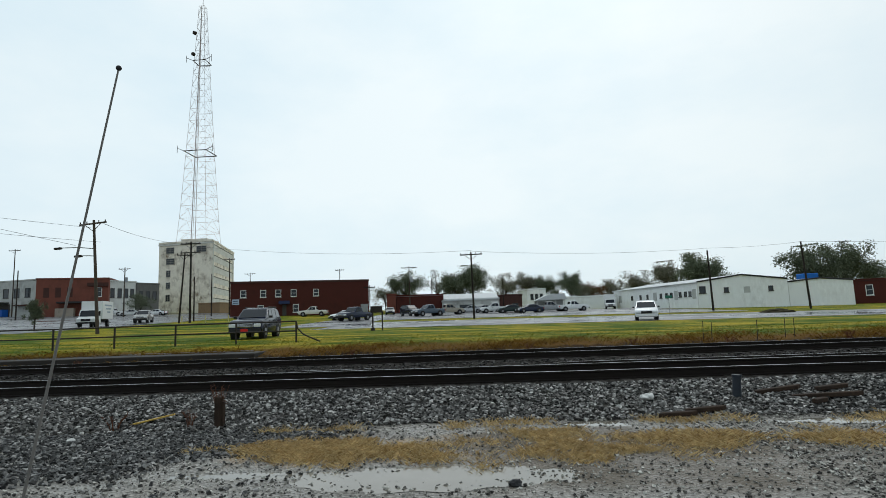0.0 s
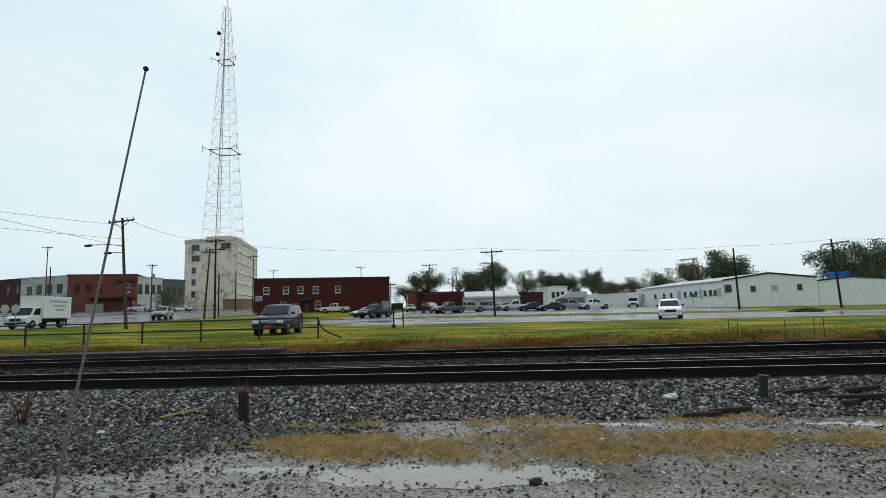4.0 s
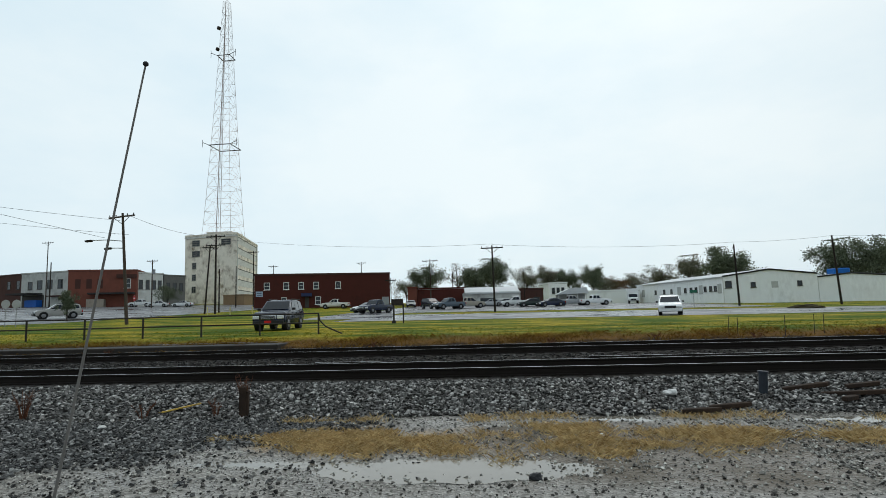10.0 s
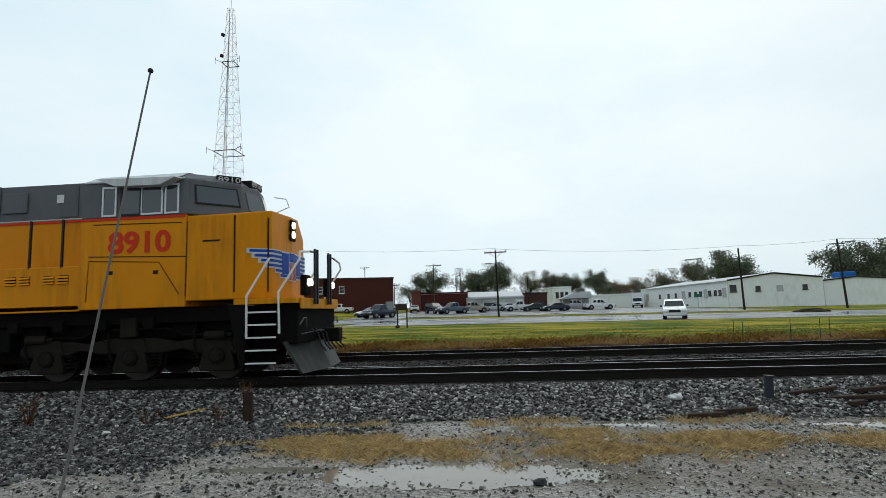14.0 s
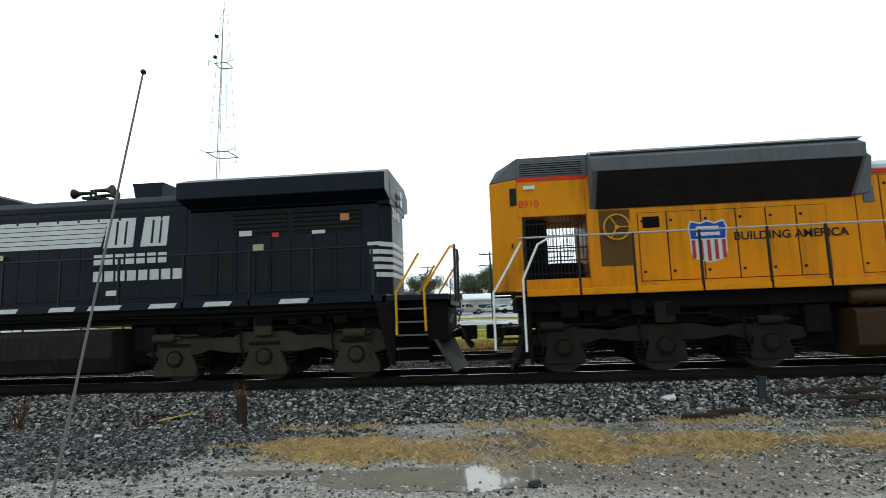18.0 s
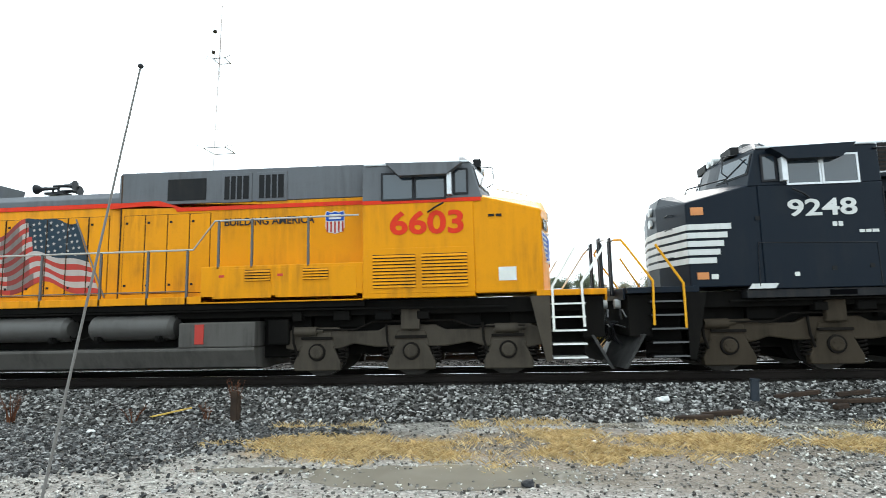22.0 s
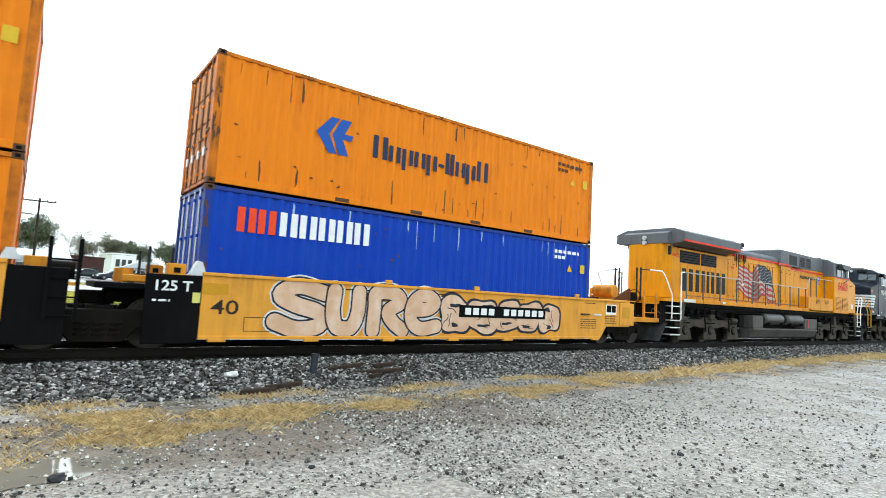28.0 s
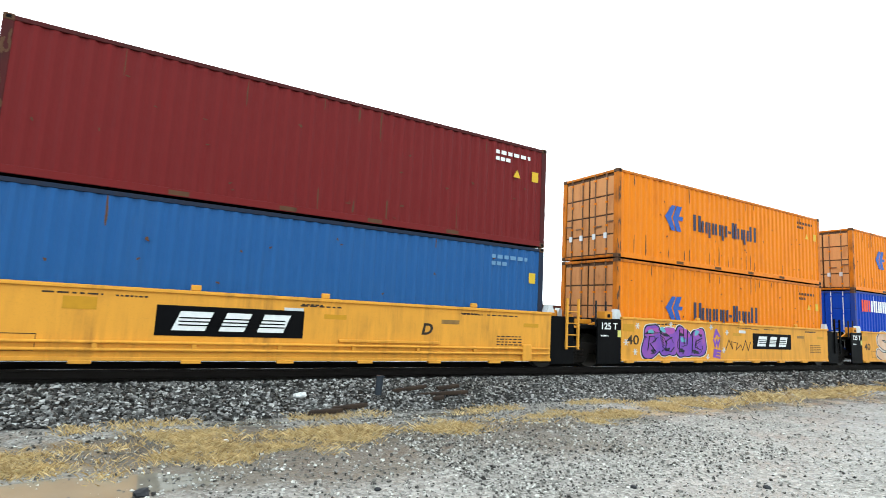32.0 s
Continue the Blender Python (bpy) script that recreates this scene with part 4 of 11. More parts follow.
# ---- poles and wires ----
def utility_pole(x, y, h, label, arms=1, arm=2.4, lean=0.0, mat=pole_wood, r=0.15, extras=()):
    z = ground_z(x, y)
    root = thing("utility_pole", pose(x, y, z, 0, lean, 0), label, "utility pole", "utility poles")
    bm = bmesh.new()
    rod(bm, (0, 0, -0.6), (0, 0, h), r * 0.85, 10, r * 0.55)
    part("pole", bm, mat, root, smooth=True)
    for k in range(arms):
        za = h - 0.35 - 1.3 * k
        a = boxpart("crossarm", (-arm / 2, arm / 2, -0.2, -0.08, za - 0.07, za + 0.07), mat, root, 0.01)
        for s in (-0.46, -0.22, 0.22, 0.46):
            bm = bmesh.new()
            rod(bm, (s * arm, -0.14, za + 0.07), (s * arm, -0.14, za + 0.25), 0.045, 6)
            part("insulator", bm, pole_dark, a)
        bm = bmesh.new()
        rod(bm, (-arm * 0.3, -0.14, za - 0.05), (0, -0.14, za - 0.7), 0.03, 5)
        rod(bm, (arm * 0.3, -0.14, za - 0.05), (0, -0.14, za - 0.7), 0.03, 5)
        part("arm_brace", bm, mat, a)
    if "transformer" in extras:
        bm = bmesh.new()
        rod(bm, (0.45, -0.1, h - 3.2), (0.45, -0.1, h - 2.2), 0.3, 14)
        part("transformer", bm, galvanised, root, "grey drum transformer", True)
    if "lamps" in extras:
        for zz, ln, dip in ((h * 0.745, 2.7, 0.30), (h * 0.68, 0.8, 0.05)):
            bm = bmesh.new()
            pipe(bm, [(0, 0, zz), (-ln * 0.5, -0.3, zz + dip * 0.8), (-ln, -0.6, zz + dip)], 0.04, 6)
            la = part("lamp_arm", bm, galvanised, root, smooth=True)
            bm = bmesh.new()
            box(bm, -ln - 0.65, -ln, -0.78, -0.45, zz + dip - 0.12, zz + dip + 0.08)
            soften(bm, 0.07)
            part("lamp_head", bm, pole_dark, la, "dark cobra street lamp head")
    if "wall_lamp" in extras:
        bm = bmesh.new()
        rod(bm, (0, 0, h * 0.8), (1.0, -0.2, h * 0.84), 0.03, 6)
        part("lamp_arm", bm, galvanised, root)
    return root


utility_pole(-34.2, 47.2, 10.5, "tall weathered wooden pole with street lamp arms", 1, 2.6, -4.2, pole_wood, 0.19, ("lamps",))
utility_pole(-41.6, 76.6, 11.9, "tall dark wooden pole with two crossarms", 2, 3.0, 0.0, pole_dark, 0.21)
utility_pole(-43.0, 76.2, 10.2, "leaning dark wooden pole beside another", 1, 2.2, 4.0, pole_dark, 0.17)
utility_pole(-43.9, 82.0, 7.0, "short dark wooden stub pole", 0, 1, 0.0, pole_dark, 0.15)
utility_pole(-0.3, 70.5, 8.7, "dark wooden pole with a crossarm and lamp", 1, 2.9, -0.6, pole_dark, 0.17, ("wall_lamp",))
utility_pole(33.4, 78.8, 8.6, "bare dark wooden pole by the white hall", 0, 1, -0.6, pole_dark, 0.18)
utility_pole(45.6, 77.0, 9.3, "bare dark leaning wooden pole", 0, 1, -2.2, pole_dark, 0.18)
utility_pole(-13.4, 109.6, 9.8, "pale wooden pole with a crossarm", 1, 3.2, 0.0, pole_wood, 0.16, ("transformer",))
utility_pole(-90.9, 102.0, 9.8, "plain dark wooden pole by the street", 0, 1, 0.0, pole_dark, 0.17)
utility_pole(-112.0, 124.5, 16.5, "tall wooden pole behind the shops", 1, 3.0, 0.0, pole_wood, 0.17)
utility_pole(-76.1, 112.9, 10.8, "wooden pole with transformers", 1, 2.6, 0.0, pole_wood, 0.19, ("transformer",))
utility_pole(-57.9, 115.5, 9.3, "thin dark wooden pole", 0, 1, 0.0, pole_dark, 0.16)
utility_pole(-55.5, 119.0, 13.0, "dark wooden pole with a crossarm", 1, 2.6, 0.0, pole_dark, 0.17)
utility_pole(-37.2, 146.7, 12.0, "far wooden pole over the roofs", 1, 2.6, 0.0, pole_dark, 0.17)
utility_pole(-69.8, 163.8, 12.2, "far wooden pole over the roofs", 1, 3.4, 0.0, pole_dark, 0.17)
utility_pole(-11.3, 140.0, 8.6, "thin far dark wooden pole", 0, 1, 0.0, pole_dark, 0.15)
utility_pole(6.0, 118.0, 7.6, "thin far dark wooden pole", 0, 1, 0.0, pole_dark, 0.13)
utility_pole(102.8, 146.6, 8.5, "far wooden pole with a crossarm", 1, 2.6, 0.0, pole_dark, 0.16)
utility_pole(-16.6, 84.1, 5.2, "steel bracket post over the parking lot", 1, 1.8, 0.0, pole_dark, 0.10)


def wire(points, sag, r=0.018):
    p, q = Vector(points[0]), Vector(points[1])
    pts = []
    for k in range(15):
        t = k / 14
        v = p.lerp(q, t)
        v.z -= sag * 4 * t * (1 - t)
        pts.append(v)
    bm = bmesh.new()
    pipe(bm, pts, r, 4)
    return tagged(new("overhead_wire", finish("overhead_wire", bm, wire_black)), "thin black overhead wire slung between poles", "wire", kind="structure")


for p, q, s in (((-36.4, 46.9, 8.75), (-52.8, 19, 14.6), 0.2), ((-35.2, 47.2, 10.4), (-52.8, 25.6, 12.2), 0.3), ((-34.2, 47.2, 9.0), (-52.0, 26.0, 10.6), 0.3), ((-41.6, 76.6, 13.0), (-34.2, 47.2, 10.8), 0.6),
                ((-0.3, 70.5, 9.3), (33.4, 78.8, 9.2), 0.5), ((33.4, 78.8, 9.2), (45.6, 77.0, 9.4), 0.2), ((45.6, 77.0, 9.4), (120, 70, 9.2), 1.2), ((-0.3, 70.5, 9.4), (-41.6, 76.6, 12.6), 0.8),
                ((102.8, 146.6, 8.6), (150, 130, 13), 0.6)):
    wire((p, q), s)


# ---- trees ----
bark = paint("grey_brown_bark", (0.06, 0.05, 0.042), 0.9, 0, (0.03, 0.026, 0.022), 0.4, 2.0, 4.0, 0.4, 0.1)
leaf_green = varied("dark_green_leaves", [(0.070, 0.085, 0.055), (0.11, 0.13, 0.078), (0.155, 0.175, 0.105), (0.09, 0.108, 0.066)], 0.7, 3, 0.0, spec=0.2)
leaf_olive = varied("olive_leaves", [(0.12, 0.12, 0.085), (0.165, 0.162, 0.108), (0.20, 0.185, 0.12)], 0.7, 3, 0.0, spec=0.2)
leaf_rust = varied("rusty_autumn_leaves", [(0.12, 0.055, 0.018), (0.16, 0.075, 0.022), (0.08, 0.05, 0.02)], 0.7, 3, 0.0, spec=0.2)


def tree(x, y, h, w, leaf, label, seed, density=1.0, low=0.35, bare=False):
    """Tapered trunk, forking limbs and a crown of many small leaf clumps with gaps."""
    rng = np.random.default_rng(seed)
    z = ground_z(x, y)
    root = thing("tree", pose(x, y, z), label, "tree", "trees of the town")
    bm = bmesh.new()
    rod(bm, (0, 0, -0.4), (0, 0, h * 0.45), 0.028 * h, 8, 0.016 * h)
    part("trunk", bm, bark, root, smooth=True)
    tips = []
    bm = bmesh.new()
    for k in range(11 if not bare else 16):
        a, e = rng.uniform(0, math.tau), rng.uniform(0.5, 1.25)
        z0 = h * rng.uniform(low * 0.8, 0.5)
        ln = rng.uniform(0.5, 1.0)
        tip = Vector((math.cos(a) * w * 0.42 * ln * math.cos(e) * 1.5, math.sin(a) * w * 0.42 * ln * math.cos(e) * 1.5, min(h * 0.96, z0 + (h - z0) * ln * math.sin(e) * 0.95)))
        mid = Vector((tip.x * 0.45, tip.y * 0.45, z0 + (tip.z - z0) * 0.6))
        rod(bm, (0, 0, z0), mid, 0.012 * h, 5, 0.007 * h)
        rod(bm, mid, tip, 0.007 * h, 5, 0.002 * h)
        tips += [tip, mid.lerp(tip, 0.5)]
        for q in range(4 if bare else 2):
            t2 = tip + Vector(rng.normal(0, w * 0.10, 3))
            rod(bm, mid.lerp(tip, rng.uniform(0.2, 0.9)), t2, 0.003 * h, 4, 0.001 * h)
            tips.append(t2)
    part("limb_fork", bm, bark, root)
    k = int(11000 * density)
    cen = np.array([tuple(t) for t in tips])
    extra = rng.normal(0, 1, (40, 3)) * [w * 0.26, w * 0.26, h * 0.15] + [0, 0, h * (0.5 + low * 0.35)]
    cen = np.concatenate([cen, extra])
    c = cen[rng.integers(0, len(cen), k)] + rng.normal(0, 1, (k, 3)) * [w * 0.075, w * 0.075, h * 0.05]
    c[:, 2] = np.clip(c[:, 2], h * low * 0.75, h)
    s = rng.uniform(0.4, 1.0, k) * max(0.10, h * 0.023)
    d1, d2 = rng.normal(0, 1, (k, 3)), rng.normal(0, 1, (k, 3))
    d1 /= np.linalg.norm(d1, axis=1)[:, None]
    d2 /= np.linalg.norm(d2, axis=1)[:, None]
    v = np.stack([c - d1 * s[:, None], c + d2 * s[:, None] * 0.6, c + d1 * s[:, None], c - d2 * s[:, None] * 0.6], 1).reshape(-1, 3)
    me = bpy.data.meshes.new("crown")
    me.from_pydata(v.tolist(), [], (np.arange(4)[None] + 4 * np.arange(k)[:, None]).tolist())
    me.materials.append(leaf)
    cr = new("crown", me)
    cr.parent = root
    return root


for i, (x, y, h, w, leaf, den, low, bare, lab) in enumerate((
        (-19.5, 149, 11.0, 9.5, leaf_green, 1.1, 0.25, False, "dark leafy tree behind the stores"), (-11.0, 155, 11.5, 8, leaf_olive, 0.12, 0.4, True, "nearly bare grey tree behind the stores"),
        (-5.5, 150, 12.0, 9, leaf_green, 1.1, 0.2, False, "dark leafy tree behind the stores"), (-1.0, 150, 12.4, 8.5, leaf_green, 0.9, 0.3, False, "tall loose dark tree behind the stores"),
        (9.0, 161, 10.5, 9, leaf_olive, 0.6, 0.3, False, "thin olive tree behind the stores"), (15.0, 162, 11.0, 7, leaf_olive, 0.7, 0.3, False, "thin olive tree behind the stores"), (20.5, 162, 10.0, 8, leaf_green, 1.1, 0.2, False, "dark leafy tree behind the stores"),
        (26.8, 153, 10.6, 6.0, leaf_green, 0.9, 0.25, False, "rounded green tree on its own"), (37.0, 175, 8.5, 11, leaf_rust, 0.9, 0.15, False, "broad rust-coloured autumn tree"), (43.5, 176, 9.0, 9, leaf_olive, 0.8, 0.15, False, "olive tree beside an autumn tree"),
        (50.0, 168, 11.0, 9, leaf_olive, 0.7, 0.2, False, "thin olive tree behind the hall"), (54.5, 158, 13.0, 9, leaf_olive, 0.7, 0.3, False, "loose olive tree behind the hall"), (61.0, 150, 14.5, 12, leaf_green, 1.5, 0.2, False, "large dark tree behind the white hall"),
        (66.0, 152, 9.5, 6, leaf_green, 0.7, 0.2, False, "large dark tree behind the white hall"), (79.5, 134, 13.6, 10, leaf_green, 1.0, 0.25, False, "large spreading dark tree behind the hall"), (88.5, 136, 14.4, 11, leaf_green, 1.1, 0.25, False, "large spreading dark tree behind the hall"),
        (98.0, 140, 11.0, 8, leaf_green, 0.8, 0.25, False, "dark tree behind the hall"), (-47.8, 56.1, 3.5, 1.35, leaf_green, 0.60, 0.3, False, "small clipped street tree on a thin trunk"), (-82.0, 128.0, 5.6, 5.0, leaf_green, 0.7, 0.1, False, "dark bushy tree in front of the shops"),
        (-25.5, 152, 7.0, 7, leaf_olive, 0.6, 0.2, False, "thin olive tree behind the stores"), (33.0, 170, 8.0, 7, leaf_olive, 0.6, 0.2, False, "thin olive tree behind the warehouse"))):
    tree(x, y, h, w, leaf, lab, 50 + i, den, low, bare)


# ---- vehicles ----
tyre_black = plain("tyre_rubber", (0.012, 0.012, 0.012), 0.8, 0, 0.2)
rim_alloy = plain("wheel_rim", (0.22, 0.22, 0.23), 0.4, 0.5)
car_glass = glass("car_glass", (0.008, 0.012, 0.018), 0.05, 0.3)
trim_black = plain("black_plastic_trim", (0.015, 0.015, 0.016), 0.6, 0, 0.3)
chrome = plain("chrome_grille", (0.55, 0.56, 0.57), 0.2, 0.9)
lamp_clear = plain("clear_headlamp", (0.65, 0.67, 0.68), 0.15)
lamp_red = plain("red_tail_lamp", (0.35, 0.01, 0.01), 0.25)
plate_red = plain("red_front_plate", (0.55, 0.02, 0.015), 0.45)


def car_paint(name, color):
    return paint(name + "_car_paint", color, 0.17, 0.0, tuple(c * 0.6 + 0.004 for c in color), 0.12, 2.0, 2.0, 0.0, 0.35)


SHAPES = {
    # length, width, height, belt line, ground clearance, outline (x, z), windscreen foot and head, rear glass foot and head, side panes
    "sedan": (4.8, 1.80, 1.46, 0.98, 0.24, ((-2.20, 0.24), (-2.36, 0.36), (-2.40, 0.62), (-2.36, 0.90), (-2.20, 0.97), (-1.75, 1.00), (-1.05, 1.38), (-0.70, 1.44), (-0.20, 1.46), (0.20, 1.41), (0.95, 0.99), (1.30, 0.95), (1.90, 0.84), (2.25, 0.72), (2.39, 0.54), (2.36, 0.32), (2.20, 0.24)),
              (0.95, 0.99), (0.20, 1.41), (-1.75, 1.00), (-1.05, 1.38), (((0.72, 0.99), (0.15, 1.36), (-0.25, 1.39), (-0.25, 0.99)), ((-0.33, 0.99), (-0.33, 1.39), (-0.90, 1.33), (-1.35, 1.00)))),
    "suv": (4.95, 1.90, 1.84, 1.16, 0.36, ((-2.25, 0.36), (-2.44, 0.46), (-2.475, 0.75), (-2.46, 1.02), (-2.42, 1.15), (-2.25, 1.68), (-2.05, 1.79), (-0.90, 1.84), (-0.20, 1.84), (0.22, 1.79), (1.02, 1.20), (1.35, 1.16), (1.95, 1.10), (2.28, 1.02), (2.43, 0.84), (2.475, 0.62), (2.43, 0.44), (2.28, 0.36)),
            (1.02, 1.20), (0.22, 1.79), (-2.42, 1.15), (-2.25, 1.68), (((0.80, 1.20), (0.22, 1.68), (-0.25, 1.72), (-0.25, 1.20)), ((-0.35, 1.20), (-0.35, 1.72), (-1.18, 1.71), (-1.18, 1.20)), ((-1.30, 1.21), (-1.30, 1.70), (-2.05, 1.64), (-2.16, 1.26)))),
    "pickup": (5.7, 1.98, 1.88, 1.16, 0.40, ((-2.62, 0.42), (-2.80, 0.52), (-2.85, 0.80), (-2.84, 1.08), (-2.76, 1.13), (-0.86, 1.15), (-0.78, 1.24), (-0.66, 1.76), (-0.46, 1.86), (0.00, 1.88), (0.42, 1.83), (1.06, 1.22), (1.40, 1.17), (2.25, 1.12), (2.62, 1.02), (2.80, 0.84), (2.85, 0.64), (2.80, 0.46), (2.62, 0.40)),
               (1.06, 1.22), (0.42, 1.83), (-0.78, 1.24), (-0.66, 1.76), (((0.86, 1.22), (0.40, 1.73), (0.10, 1.76), (0.10, 1.22)), ((0.02, 1.22), (0.02, 1.76), (-0.48, 1.74), (-0.60, 1.24)))),
    "van": (5.1, 1.98, 1.77, 1.05, 0.26, ((-2.36, 0.26), (-2.51, 0.40), (-2.55, 0.70), (-2.53, 1.02), (-2.38, 1.58), (-2.15, 1.70), (-0.60, 1.77), (0.10, 1.76), (0.55, 1.68), (1.55, 1.06), (1.80, 1.01), (2.25, 0.90), (2.48, 0.72), (2.55, 0.52), (2.51, 0.34), (2.36, 0.26)),
            (1.55, 1.06), (0.55, 1.68), (-2.53, 1.02), (-2.38, 1.58), (((1.22, 1.07), (0.48, 1.60), (-0.20, 1.66), (-0.20, 1.07)), ((-0.30, 1.07), (-0.30, 1.66), (-1.20, 1.65), (-1.20, 1.07)), ((-1.32, 1.07), (-1.32, 1.64), (-2.10, 1.58), (-2.24, 1.12)))),
}


def vehicle(kind, m, material, label, category="car", group="parked vehicles", front_plate=None):
    L, W, H, belt, g, outline, ws0, ws1, rw0, rw1, panes = SHAPES[kind]
    h = L / 2
    root = thing({"sedan": "car", "suv": "suv", "pickup": "pickup_truck", "van": "minivan"}[kind], m, label, category, group)
    r = 0.34 if kind in ("sedan", "van") else 0.39
    nose_z = belt - (0.20 if kind == "sedan" else 0.14)

    def half_width(z):
        if z < belt:
            return W / 2 - 0.05 * max(0.0, (0.55 - z) / 0.4)
        return W / 2 - 0.03 - 0.17 * (z - belt) / (H - belt)
    # the outline swept across the width, drawn in towards both sides
    bm = bmesh.new()
    mid = Vector((0.0, 0.75))
    slices = []
    for v, k in ((-1.0, 0.93), (-0.985, 0.965), (-0.93, 0.988), (-0.78, 0.998), (0.0, 1.0), (0.78, 0.998), (0.93, 0.988), (0.985, 0.965), (1.0, 0.93)):
        row = []
        for x, z in outline:
            e = abs(v)
            bow = 1.0 - 0.045 * e * e * (1 if abs(x) > h * 0.8 else 0)
            row.append(bm.verts.new((x * bow * (1 - 0.3 * (1 - k)), v * half_width(z), mid.y + (z - mid.y) * k)))
        slices.append(row)
    n = len(outline)
    for a, b in zip(slices, slices[1:]):
        for i in range(n):
            j = (i + 1) % n
            bm.faces.new((a[i], a[j], b[j], b[i]))
    bm.faces.new(slices[0]), bm.faces.new(slices[-1][::-1])
    cab = part("body", bm, material, root, smooth=True)

    def pane(name, pts, out):
        bm = bmesh.new()
        o = Vector(out)
        a, b = [bm.verts.new(Vector(p) - o * 0.6) for p in pts], [bm.verts.new(Vector(p) + o) for p in pts]
        bm.faces.new(a), bm.faces.new(b)
        for k in range(len(pts)):
            j = (k + 1) % len(pts)
            bm.faces.new((a[k], a[j], b[j], b[k]))
        part(name, bm, car_glass, cab)

    def screen(name, foot, head, out):
        def at(t, s):
            x, z = foot[0] + (head[0] - foot[0]) * t, foot[1] + (head[1] - foot[1]) * t
            return (x, s * half_width(z) * 0.88, z)
        pane(name, [at(0.08, -1), at(0.08, 1), at(0.88, 1), at(0.88, -1)], out)
    screen("windscreen", ws0, ws1, (0.012, 0, 0.012))
    screen("rear_window", rw0, rw1, (-0.014, 0, 0.006))
    for s in (-1, 1):
        for poly in panes:
            pane("side_window", [(x * 0.98, s * (half_width(z) + 0.004), z) for x, z in poly], (0, s * 0.008, 0.0))
    f0, f1, b1 = ws0[0], ws1[0], rw1[0]
    # wheels
    for x in (h * 0.62, -h * 0.60):
        for s in (-1, 1):
            bm = bmesh.new()
            rod(bm, (x, s * (W / 2 - 0.22), r), (x, s * (W / 2 + 0.015), r), r, 20)
            ty = part("wheel", bm, tyre_black, root, smooth=True)
            bm = bmesh.new()
            rod(bm, (x, s * (W / 2 + 0.012), r), (x, s * (W / 2 + 0.03), r), r * 0.62, 16, r * 0.5)
            part("rim", bm, rim_alloy, ty, smooth=True)
            # black disc in place of the dark hollow round the wheel
            bm = bmesh.new()
            rod(bm, (x, s * (W / 2 - 0.3), r + 0.03), (x, s * (W / 2 + 0.006), r + 0.03), r + 0.07, 24)
            part("wheel_well_shade", bm, trim_black, root, smooth=True)
    boxpart("front_bumper", (h - 0.16, h + 0.05, -W / 2 + 0.06, W / 2 - 0.06, g + 0.02, g + 0.26), trim_black if kind != "van" else material, root, 0.05)
    boxpart("rear_bumper", (-h - 0.05, -h + 0.16, -W / 2 + 0.06, W / 2 - 0.06, g + 0.02, g + 0.26), trim_black if kind != "pickup" else chrome, root, 0.05)
    gr = boxpart("grille", (h - 0.06, h + 0.025, -W * 0.24, W * 0.24, nose_z - 0.34, nose_z - 0.12), chrome if kind in ("suv", "pickup") else trim_black, root, 0.02)
    for k in range(3):
        boxpart("grille_slot", (h + 0.02, h + 0.032, -W * 0.22, W * 0.22, nose_z - 0.32 + 0.065 * k, nose_z - 0.285 + 0.065 * k), trim_black, gr)
    for s in (-1, 1):
        y0, y1 = sorted((s * W * 0.27, s * W * 0.47))
        boxpart("headlight", (h - 0.12, h + 0.02, y0, y1, nose_z - 0.32, nose_z - 0.13), lamp_clear, root, 0.03)
        y0, y1 = sorted((s * W * 0.40, s * W * 0.49))
        boxpart("tail_light", (-h - 0.015, -h + 0.08, y0, y1, belt - 0.38, belt - 0.10), lamp_red, root, 0.02)
        y0, y1 = sorted((s * W / 2, s * (W / 2 + 0.2)))
        boxpart("mirror", (f0 - 0.32, f0 - 0.2, y0, y1, belt + 0.04, belt + 0.18), trim_black, root, 0.03)
        for k in (0.18, -0.22):
            y0, y1 = sorted((s * (W / 2 - 0.01), s * (W / 2 + 0.02)))
            boxpart("door_handle", (k * h - 0.1, k * h + 0.1, y0, y1, belt - 0.16, belt - 0.12), trim_black, root)
    if kind == "pickup":
        boxpart("bed_opening", (-h + 0.15, -0.95, -W / 2 + 0.12, W / 2 - 0.12, belt - 0.06, belt - 0.008), trim_black, root)
    if kind == "suv":
        for s in (-1, 1):
            boxpart("roof_rail", (b1 + 0.2, f1 - 0.2, s * (W / 2 - 0.24) - 0.025, s * (W / 2 - 0.24) + 0.025, H - 0.01, H + 0.06), trim_black, root, 0.01)
    if front_plate:
        boxpart("front_plate", (h + 0.04, h + 0.06, -0.20, 0.20, g + 0.10, g + 0.24), front_plate, root, 0, "plain coloured front plate")
    return root


def park(kind, x, y, heading, color, name, label, lift=0.05, **kw):
    return vehicle(kind, pose(x, y, ground_z(x, y) + lift, 0, 0, heading), car_paint(name, color), label, {"suv": "suv", "pickup": "pickup truck", "van": "van"}.get(kind, "car"), **kw)


